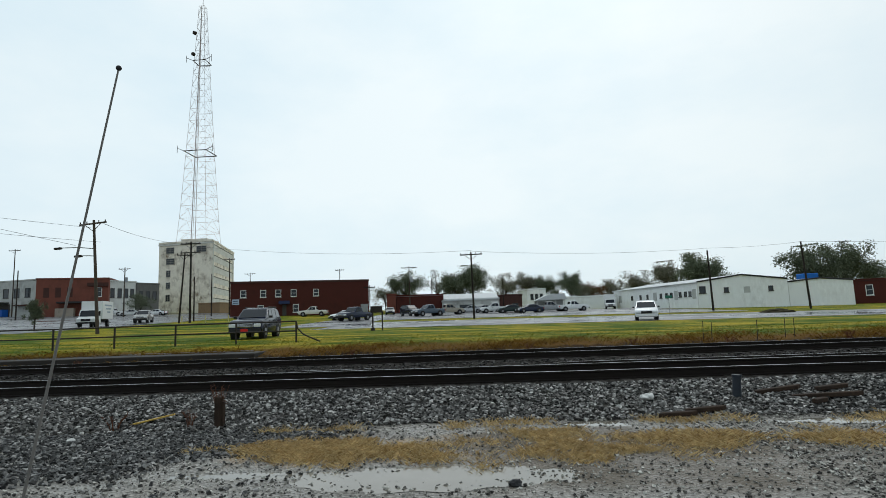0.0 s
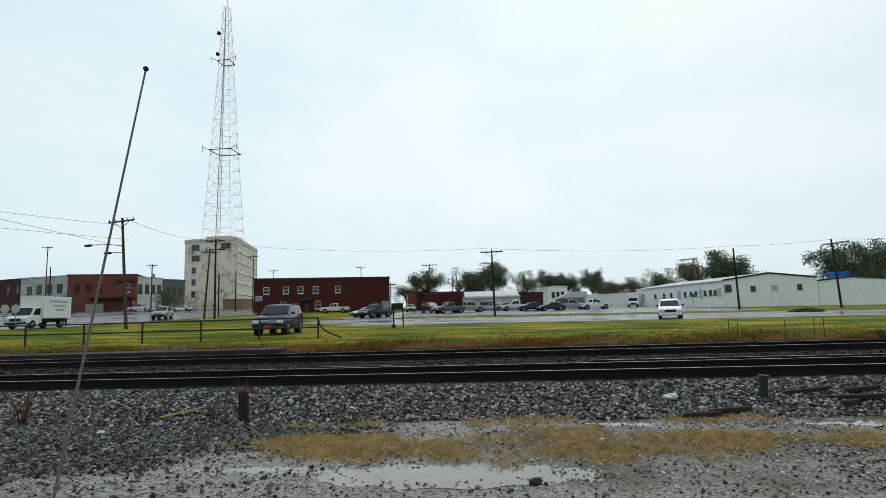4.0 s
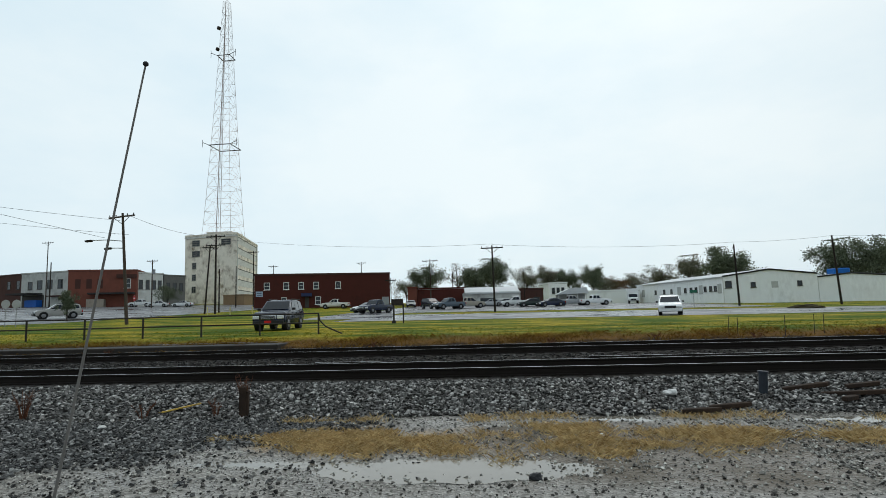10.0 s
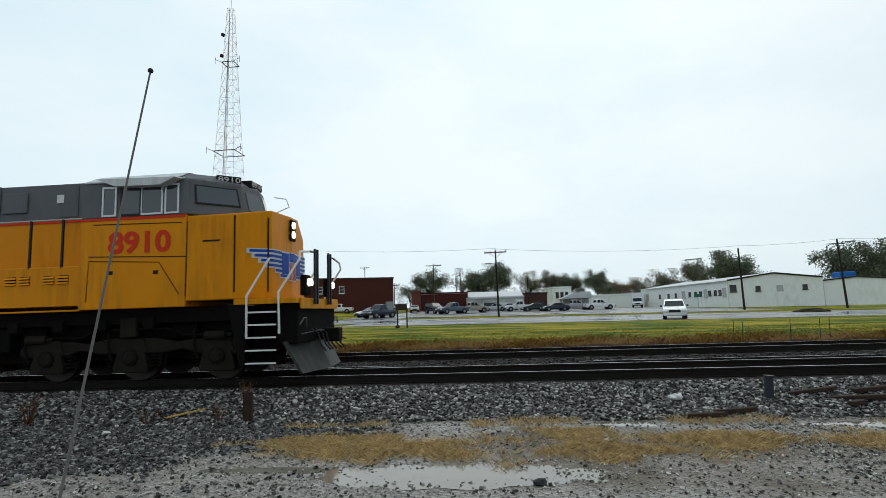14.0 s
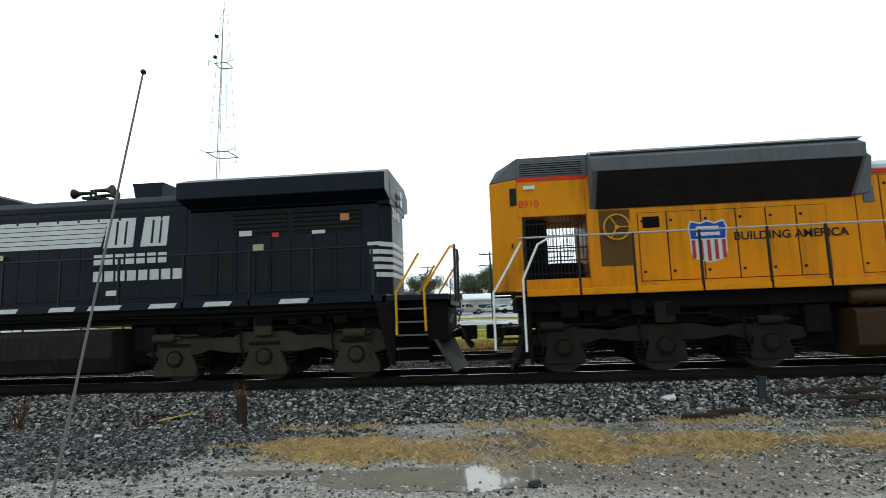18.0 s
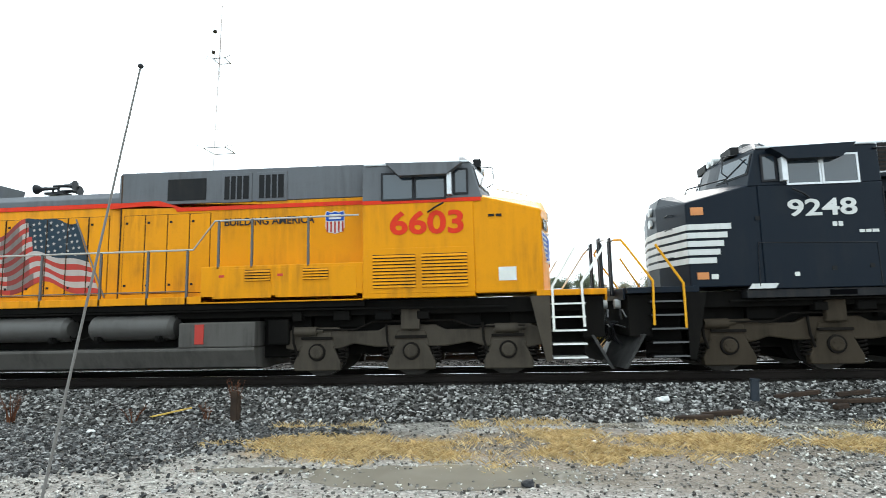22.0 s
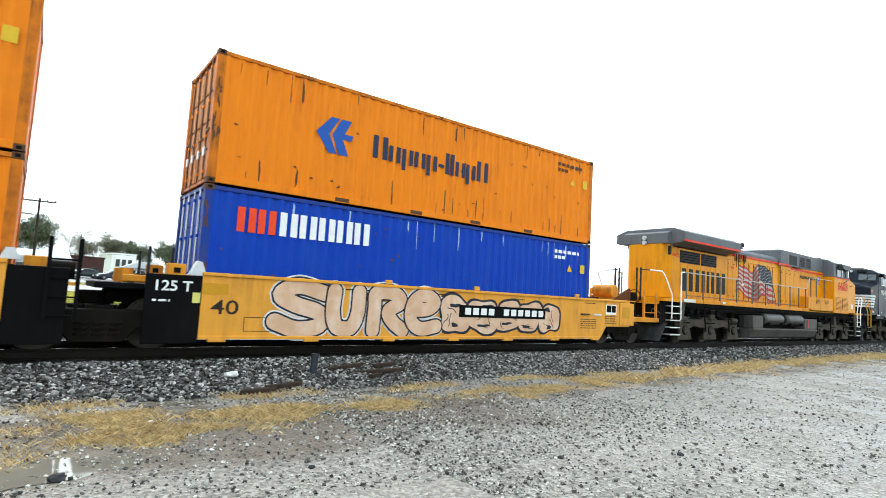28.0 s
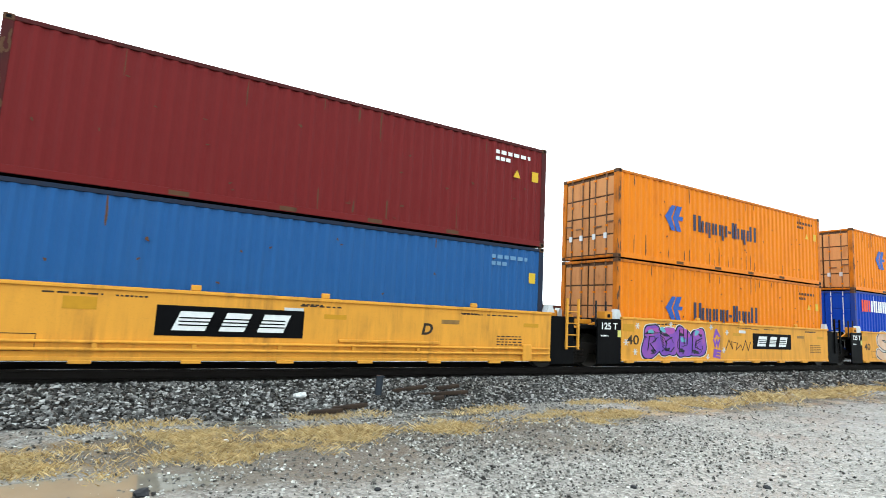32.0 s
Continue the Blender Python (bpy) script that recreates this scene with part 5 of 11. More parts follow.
park("suv", -13.6, 32.9, -83, (0.004, 0.008, 0.024), "navy", "dark navy suv with a chrome grille parked on grass", 0.0, front_plate=plate_red)
park("van", 16.0, 52.4, -106, (0.70, 0.71, 0.72), "white", "white minivan standing on the wet lane")
park("pickup", -31.4, 103.0, 186, (0.62, 0.61, 0.58), "cream_white", "white pickup parked before the brick building")
park("pickup", -16.9, 74.4, 243, (0.014, 0.02, 0.045), "dark_blue", "dark blue pickup on the wet spur")
park("sedan", -19.2, 79.0, 225, (0.66, 0.67, 0.68), "white", "white car parked behind a dark pickup")
park("sedan", -17.5, 109.4, -80, (0.30, 0.29, 0.27), "beige", "beige sedan on the parking lot")
park("suv", -11.6, 95.2, -55, (0.02, 0.025, 0.035), "black_blue", "dark suv on the parking lot")
park("pickup", -8.0, 90.3, 219, (0.075, 0.10, 0.13), "slate", "slate grey pickup on the parking lot")
park("pickup", -4.9, 95.6, 20, (0.30, 0.27, 0.22), "tan", "tan pickup on the parking lot")
park("sedan", -1.2, 106.0, 185, (0.42, 0.43, 0.45), "silver", "silver sedan by the store")
park("sedan", 1.6, 110.0, 175, (0.50, 0.50, 0.50), "pale_silver", "pale silver sedan by the store")
park("pickup", 3.4, 101.4, 190, (0.62, 0.63, 0.63), "white_b", "white pickup on the parking lot")
park("sedan", 6.0, 98.8, 192, (0.012, 0.025, 0.022), "dark_green", "dark green sedan on the parking lot")
park("sedan", 9.4, 96.4, 198, (0.014, 0.02, 0.045), "dark_blue", "dark blue sedan on the parking lot")
park("pickup", 13.9, 103.4, 4, (0.30, 0.31, 0.32), "silver_b", "silver pickup on the parking lot")
park("pickup", 18.0, 102.4, 8, (0.68, 0.69, 0.69), "white", "white pickup on the parking lot")
park("pickup", -87.0, 125.0, 190, (0.55, 0.56, 0.56), "white_b", "white pickup outside the old shops")
park("sedan", -82.2, 124.5, 200, (0.62, 0.62, 0.62), "white_b", "white car outside the old shops")
park("sedan", -76.5, 125.5, 185, (0.64, 0.64, 0.64), "white", "white sedan outside the old shops")


def box_truck(m, label, group):
    root = thing("box_truck", m, label, "box truck", group)
    w = paint("white_truck_body", (0.70, 0.71, 0.71), 0.45, 0, (0.35, 0.34, 0.32), 0.15, 1.0)
    boxpart("cargo_box", (-3.3, 1.0, -1.15, 1.15, 0.95, 3.15), w, root, 0.04)
    bm = bmesh.new()
    prism(bm, [(0.9, 0.5), (3.1, 0.5), (3.15, 1.05), (2.4, 1.28), (1.95, 2.05), (0.9, 2.1)], -0.98, 0.98, "y")
    soften(bm, 0.06)
    cab = part("cab", bm, w, root)
    for s in (-1, 1):
        bm = bmesh.new()
        prism(bm, [(1.2, 1.32), (2.2, 1.32), (1.85, 1.92), (1.2, 1.95)], s * 0.985 - 0.006, s * 0.985 + 0.006, "y")
        part("side_window", bm, car_glass, cab)
        y0, y1 = sorted((s * 1.152, s * 1.156))
        for k in range(3):
            boxpart("lettering_bar", (-2.6 + 0.25 * k, 0.2 - 0.5 * k, y0, y1, 2.55 - 0.42 * k, 2.75 - 0.42 * k), plain("blue_grey_bar", (0.30, 0.36, 0.42)), root)
        for x in (2.2, -2.0):
            bm = bmesh.new()
            rod(bm, (x, s * 0.72, 0.40), (x, s * 1.0, 0.40), 0.40, 20)
            ty = part("wheel", bm, tyre_black, root, smooth=True)
            bm = bmesh.new()
            rod(bm, (x, s * 1.0, 0.40), (x, s * 1.02, 0.40), 0.22, 14)
            part("rim", bm, rim_alloy, ty, smooth=True)
        y0, y1 = sorted((s * 0.55, s * 0.9))
        boxpart("headlight", (3.08, 3.17, y0, y1, 0.78, 0.98), lamp_clear, cab, 0.02)
    bm = bmesh.new()
    prism(bm, [(2.44, 1.30), (2.04, 2.0), (2.07, 2.01), (2.47, 1.31)], -0.85, 0.85, "y")
    part("windscreen", bm, car_glass, cab)
    boxpart("grille", (3.1, 3.18, -0.5, 0.5, 0.72, 1.0), trim_black, cab, 0.01)
    boxpart("bumper", (3.05, 3.25, -1.0, 1.0, 0.42, 0.62), trim_black, root, 0.03)
    boxpart("chassis", (-3.3, 2.6, -0.6, 0.6, 0.55, 0.94), trim_black, root)
    return root


box_truck(pose(29.0, 119.5, ground_z(29.0, 119.5), 0, 0, 258), "white box truck parked by the warehouse", "parked vehicles")
van_truck = box_truck(pose(-42.6, 58.1, ground_z(-42.6, 58.1)), "white box truck driving along the wet street", "moving vehicles")
street_suv = vehicle("suv", pose(-49.3, 77.8, ground_z(-49.3, 77.8)), car_paint("champagne", (0.34, 0.33, 0.31)), "champagne silver suv driving along the wet street", "suv", "moving vehicles")
TRUCK_RUN = [(0.0, -47.2, 64.5, 290), (1.0, -46.3, 60.3, 287), (2.0, -45.8, 56.8, 285), (3.0, -45.9, 53.2, 283), (3.5, -45.9, 51.8, 281), (5.5, -47.2, 46.8, 266), (6.5, -48.7, 45.9, 254), (8.0, -50.6, 45.2, 238), (11.0, -56.0, 44.6, 205), (32.0, -140.0, 43.0, 182)]
SUV_RUN = [(0.0, -49.3, 77.8, 291), (2.8, -48.6, 74.9, 290), (5.5, -47.4, 72.2, 288), (6.5, -47.3, 70.4, 277), (7.0, -47.5, 69.4, 272), (7.5, -47.9, 68.4, 265), (8.0, -48.8, 67.3, 256), (9.0, -51.3, 65.0, 242), (10.0, -54.5, 62.5, 230), (11.0, -58.4, 59.8, 222), (12.0, -62.6, 57.5, 214), (14.0, -72.0, 54.0, 205), (32.0, -150.0, 46.0, 190)]


# ---- fence, posts and small things across the tracks ----
fence_black = plain("black_pipe_fence", (0.03, 0.024, 0.02), 0.6)
concrete_dark = paint("dark_wet_concrete", (0.03, 0.025, 0.02), 0.7, 0, (0.014, 0.011, 0.009), 0.5, 0.8, 1.0, 0.3, 0.25)
fence = thing("pipe_fence", pose(0, 0, 0), "low black pipe fence along the grass", "fence")
fx = [-42.6 + 2.83 * k for k in range(13)]


def fence_y(x):
    return 25.6 + (x + 8.6) * 0.092


def fence_z(x):
    return ground_z(x, fence_y(x))


for x in fx:
    bm = bmesh.new()
    rod(bm, (x, fence_y(x), fence_z(x) - 0.4), (x, fence_y(x), fence_z(x) + 1.02), 0.045, 8)
    part("post", bm, fence_black, fence, smooth=True)
for dz in (0.55, 1.0):
    for a, b in zip(fx, fx[1:]):
        bm = bmesh.new()
        rod(bm, (a, fence_y(a), fence_z(a) + dz), (b, fence_y(b), fence_z(b) + dz), 0.035, 8)
        part("rail", bm, fence_black, fence, smooth=True)
x = fx[-1]
bm = bmesh.new()
pipe(bm, [(x, 25.6, fence_z(x) + 1.0), (x + 0.08, 25.6, fence_z(x) + 0.65), (x + 0.35, 25.55, fence_z(x) + 0.38), (x + 0.8, 25.5, fence_z(x) + 0.18), (x + 1.2, 25.45, fence_z(x) + 0.02)], 0.035, 8)
part("bent_rail", bm, fence_black, fence, "bent end of the pipe fence", True)

edge = boxpart("platform_edge", (-60.0, -8.9, 21.3, 22.6, -0.5, 0.03), concrete_dark, None, 0.04)
tagged(edge, "low dark concrete edge of an old platform", "kerb", kind="structure")
walk_strip = sheet("pavement_strip", np.linspace(-60, -9.5, 40), np.linspace(22.6, 24.1, 4), lambda x, y: np.full_like(x, 0.06) + 0.004 * np.sin(x * 2), asphalt)
tagged(walk_strip, "wet concrete strip beside the fence", "pavement", kind="structure")

for x, y, h, w in ((-7.9, 41.0, 1.75, 0.11), (-7.2, 41.2, 1.35, 0.09)):
    z = ground_z(x, y)
    p = thing("standpipe", pose(x, y, z), "dark steel standpipe on the lawn", "standpipe")
    bm = bmesh.new()
    rod(bm, (0, 0, -0.3), (0, 0, h), w * 0.6, 10)
    part("pipe", bm, fence_black, p, smooth=True)
    boxpart("cap", (-w, w, -w, w, h, h + 0.10), fence_black, p, 0.03)
    if w > 0.1:
        boxpart("foot", (-0.16, 0.16, -0.12, 0.12, -0.1, 0.22), fence_black, p, 0.05)
        boxpart("back_board", (-0.15, 0.75, -0.03, 0.03, 1.35, 1.85), fence_black, p, 0.02)
for x, y in ((9.0, 21.6), (10.8, 21.8), (11.9, 21.9), (12.3, 22.0), (8.8, 21.9)):
    z = ground_z(x, y)
    p = thing("stake", pose(x, y, z, 0, 2), "thin rusty steel stake in the verge", "stake")
    bm = bmesh.new()
    rod(bm, (0, 0, -0.2), (0, 0, 0.75), 0.012, 6)
    part("rod", bm, fence_black, p)
for x, y in ((-41.4, 42.0), (-40.6, 42.2)):
    z = ground_z(x, y)
    p = thing("road_sign", pose(x, y, z, 0, 0, 8), "round road sign seen from behind", "road sign")
    bm = bmesh.new()
    rod(bm, (0, 0, -0.3), (0, 0, 2.2), 0.03, 8)
    part("post", bm, galvanised, p)
    bm = bmesh.new()
    rod(bm, (0, -0.03, 1.95), (0, -0.045, 1.95), 0.38, 8)
    part("sign_plate", bm, plain("bare_sign_metal", (0.42, 0.43, 0.44), 0.4, 0.4), p)
p = thing("road_sign", pose(25.0, 72.0, ground_z(25.0, 72.0)), "small green street sign on a thin post", "road sign")
bm = bmesh.new()
rod(bm, (0, 0, -0.2), (0, 0, 2.3), 0.03, 8)
part("post", bm, galvanised, p)
boxpart("sign_plate", (-0.45, 0.45, -0.05, -0.03, 1.95, 2.3), plain("green_sign", (0.03, 0.14, 0.10)), p)
p = thing("road_sign", pose(-52.5, 74.0, ground_z(-52.5, 74.0), 0, 0, -30), "red eight-sided road sign on a thin post", "road sign")
bm = bmesh.new()
rod(bm, (0, 0, -0.2), (0, 0, 2.9), 0.035, 8)
part("post", bm, galvanised, p)
bm = bmesh.new()
rod(bm, (0, -0.04, 2.45), (0, -0.06, 2.45), 0.42, 8)
sp = part("sign_plate", bm, plain("red_sign_face", (0.42, 0.02, 0.025)), p)
boxpart("sign_bar", (-0.26, 0.26, -0.068, -0.06, 2.38, 2.52), plain("white_sign_bar", (0.6, 0.6, 0.6)), sp)
heap = thing("earth_heap", pose(33.7, 63.0, ground_z(33.7, 63.0)), "low heap of dark earth and weeds on the lane", "heap")
bm = bmesh.new()
bmesh.ops.create_icosphere(bm, subdivisions=3, radius=1.0)
for v in bm.verts:
    v.co = Vector((v.co.x * 1.7, v.co.y * 1.0, v.co.z * 0.42)) * (1 + 0.35 * noise.noise(v.co * 3))
part("mound", bm, paint("dark_heap_earth", (0.06, 0.05, 0.03), 0.9, 0, (0.03, 0.03, 0.015), 0.5, 2.0, 2.0, 0.6, 0.05), heap)
for x, y in ((-41.0, 73.4), (-36.5, 78.0), (-38.2, 74.5)):
    p = thing("bollard", pose(x, y, ground_z(x, y)), "short pale yellow steel bollard", "bollard")
    bm = bmesh.new()
    rod(bm, (0, 0, -0.2), (0, 0, 1.1), 0.07, 10)
    part("pipe", bm, plain("pale_yellow_paint", (0.55, 0.48, 0.22)), p, smooth=True)


# ---- the train ----
TRAIN = []       # (thing, place along the train)
WHEELSETS = []   # (wheelset, place on its vehicle, wheel radius)

up_yellow = paint("armour_yellow_paint", (0.68, 0.262, 0.003), 0.42, 0, (0.13, 0.055, 0.013), 0.42, 0.9, 3.0, 0.08, 0.10)
up_grey = paint("harbour_grey_paint", (0.12, 0.125, 0.135), 0.5, 0, (0.04, 0.035, 0.03), 0.35, 1.0, 3.0, 0.08, 0.10)
up_red = paint("signal_red_paint", (0.62, 0.035, 0.012), 0.45, 0, (0.16, 0.03, 0.02), 0.25, 1.5, 3.0, 0.05, 0.10)
ns_black = paint("black_locomotive_paint", (0.0045, 0.0088, 0.0155), 0.38, 0, (0.02, 0.02, 0.02), 0.25, 0.8, 3.0, 0.05, 0.12)
ns_brown = paint("rust_brown_panel", (0.026, 0.018, 0.015), 0.6, 0, (0.012, 0.009, 0.008), 0.4, 2.0)
ns_dusty = paint("road_dusted_black_paint", (0.012, 0.013, 0.016), 0.5, 0, (0.050, 0.043, 0.034), 0.45, 0.9, 4.0, 0.05, 0.12)
ns_opening = plain("dark_grille_opening", (0.002, 0.002, 0.0025), 0.8, 0, 0.02)
ns_casting = paint("brown_dusted_truck_casting", (0.046, 0.035, 0.024), 0.8, 0, (0.014, 0.011, 0.008), 0.55, 1.6, 3.0, 0.1, 0.1)
white_mark = paint("white_lettering_paint", (0.58, 0.58, 0.56), 0.5, 0, (0.2, 0.19, 0.17), 0.22, 2.0, 3.0, 0.05, 0.10)
grille_black = paint("black_grille", (0.008, 0.008, 0.009), 0.55, 0, (0.03, 0.027, 0.022), 0.3, 2.0)
soot = paint("sooty_underframe_and_shadow", (0.006, 0.0055, 0.005), 0.8, 0.0, (0.014, 0.012, 0.010), 0.4, 1.4, 3.0, 0.1, 0.05)
truck_grey = paint("dusty_grey_truck_casting", (0.056, 0.045, 0.033), 0.75, 0, (0.016, 0.013, 0.010), 0.6, 1.6, 3.0, 0.1, 0.2)
truck_brown = paint("grimy_brown_truck_casting", (0.018, 0.0145, 0.011), 0.75, 0, (0.006, 0.005, 0.004), 0.5, 1.6, 3.0, 0.1, 0.1)
truck_dark = paint("grimy_black_truck_casting", (0.008, 0.0065, 0.0055), 0.75, 0, (0.02, 0.016, 0.013), 0.4, 1.6, 3.0, 0.1, 0.06)
steel_tank = paint("bare_air_tank", (0.085, 0.080, 0.075), 0.45, 0.4, (0.05, 0.045, 0.04), 0.45, 1.5, 4.0)
wheel_steel = plain("wheel_steel", (0.05, 0.045, 0.04), 0.5, 0.7)
rail_grey = plain("weathered_handrail", (0.10, 0.10, 0.10), 0.5, 0.3)
rail_white = plain("white_handrail", (0.75, 0.74, 0.70), 0.45)
rail_yellow = plain("yellow_handrail", (0.65, 0.30, 0.01), 0.45)
rail_black = plain("black_handrail", (0.012, 0.012, 0.014), 0.45)
cab_glass = glass("cab_window_glass", (0.02, 0.03, 0.04), 0.05, 0.9)
silver_frame = plain("silver_window_frame", (0.55, 0.56, 0.57), 0.35, 0.5)
roof_white = paint("pale_roof_sheet", (0.55, 0.57, 0.58), 0.5, 0, (0.2, 0.19, 0.18), 0.3, 2.0)
flag_red = paint("faded_flag_red", (0.40, 0.045, 0.035), 0.5, 0, (0.12, 0.05, 0.03), 0.3, 2.0, 3.0, 0.05, 0.10)
flag_white = paint("faded_flag_white", (0.40, 0.355, 0.33), 0.5, 0, (0.22, 0.19, 0.13), 0.35, 2.0, 3.0, 0.05, 0.10)
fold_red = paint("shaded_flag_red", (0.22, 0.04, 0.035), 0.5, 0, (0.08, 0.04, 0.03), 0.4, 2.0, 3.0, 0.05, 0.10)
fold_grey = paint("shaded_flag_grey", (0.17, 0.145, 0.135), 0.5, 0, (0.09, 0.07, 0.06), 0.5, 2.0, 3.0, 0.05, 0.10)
flag_blue = paint("faded_flag_blue", (0.018, 0.034, 0.050), 0.5, 0, (0.08, 0.08, 0.08), 0.3, 2.0, 3.0, 0.05, 0.10)
emblem_blue = paint("emblem_blue", (0.012, 0.07, 0.36), 0.45, 0, (0.06, 0.06, 0.08), 0.2, 2.0, 3.0, 0.05, 0.10)
warn_white = plain("small_white_plate", (0.62, 0.62, 0.58), 0.5)
warn_red = plain("small_red_plate", (0.5, 0.05, 0.03), 0.5)
lamp_glow = glow("lit_headlight", (1.0, 0.90, 0.70), 3.0)
lamp_off = plain("unlit_headlight", (0.45, 0.46, 0.45), 0.2)


seam_grime = paint("grimy_seam", (0.05, 0.026, 0.010), 0.8, 0, (0.015, 0.011, 0.008), 0.5, 2.0)
lead_yellow = paint("deep_armour_yellow_paint", (0.70, 0.25, 0.002), 0.40, 0, (0.14, 0.05, 0.010), 0.40, 0.7, 3.0, 0.08, 0.10)


def upright(x, z, y, dx=0.0):
    """A plane that faces the near side of the line, its middle at x, z."""
    return pose(x, y, z, 90, 0, 0)


class Loco:
    """Places along a locomotive: f runs from its rear to its cab end; facing is +1 or -1 along the line."""

    def __init__(self, root, facing):
        self.root, self.facing = root, facing

    def x(self, f):
        return f * self.facing

    def box(self, bm, f0, f1, y0, y1, z0, z1):
        a, b = sorted((self.x(f0), self.x(f1)))
        box(bm, a, b, y0, y1, z0, z1)

    def part(self, name, dims, material, bevel=0.0, label="", parent=None):
        bm = bmesh.new()
        self.box(bm, *dims)
        if bevel:
            soften(bm, bevel)
        return part(name, bm, material, parent or self.root, label)

    def prism(self, name, outline, y0, y1, material, bevel=0.0, label="", parent=None):
        bm = bmesh.new()
        prism(bm, [(self.x(f), z) for f, z in outline], y0, y1, "y")
        if bevel:
            soften(bm, bevel)
        return part(name, bm, material, parent or self.root, label)

    def along(self, name, outline, f0, f1, material, bevel=0.0, label="", parent=None, smooth=False):
        bm = bmesh.new()
        a, b = sorted((self.x(f0), self.x(f1)))
        prism(bm, outline, a, b, "x")
        if bevel:
            soften(bm, bevel)
        return part(name, bm, material, parent or self.root, label, smooth)

    def pipe(self, name, points, r, material, label="", parent=None, n=8):
        bm = bmesh.new()
        pipe(bm, [(self.x(f), y, z) for f, y, z in points], r, n)
        return part(name, bm, material, parent or self.root, label, True)

    def words(self, name, text, f, z, y, size, material, width=None, label="", shear=0.0, bold=0.0):
        return letters(name, text, size, upright(self.x(f), z, y), material, self.root, label, 0.003, width, shear, bold)


def wheelset(parent, x, r, material=None):
    bm = bmesh.new()
    rod(bm, (0, -1.02, 0), (0, 1.02, 0), 0.085, 12)
    for s in (-1, 1):
        rod(bm, (0, s * 0.69, 0), (0, s * 0.83, 0), r, 36)
        rod(bm, (0, s * 0.66, 0), (0, s * 0.69, 0), r + 0.027, 36)
        rod(bm, (0, s * 0.83, 0), (0, s * 0.86, 0), r * 0.42, 18)
        for k in range(6):
            a = k * math.tau / 6
            rod(bm, (math.cos(a) * r * 0.62, s * 0.82, math.sin(a) * r * 0.62), (math.cos(a) * r * 0.62, s * 0.84, math.sin(a) * r * 0.62), 0.05, 8)
    w = part("wheelset", bm, material or wheel_steel, parent)
    w.matrix_basis = pose(x, 0, r)
    WHEELSETS.append((w, x, r))
    return w


def spring(parent, x, y, z0, z1, r, material, turns=4):
    bm = bmesh.new()
    k = turns * 8
    pts = [(x + r * math.cos(i * math.tau / 8), y + r * math.sin(i * math.tau / 8), z0 + (z1 - z0) * i / k) for i in range(k + 1)]
    pipe(bm, pts, 0.02, 5)
    return part("spring", bm, material, parent, smooth=True)


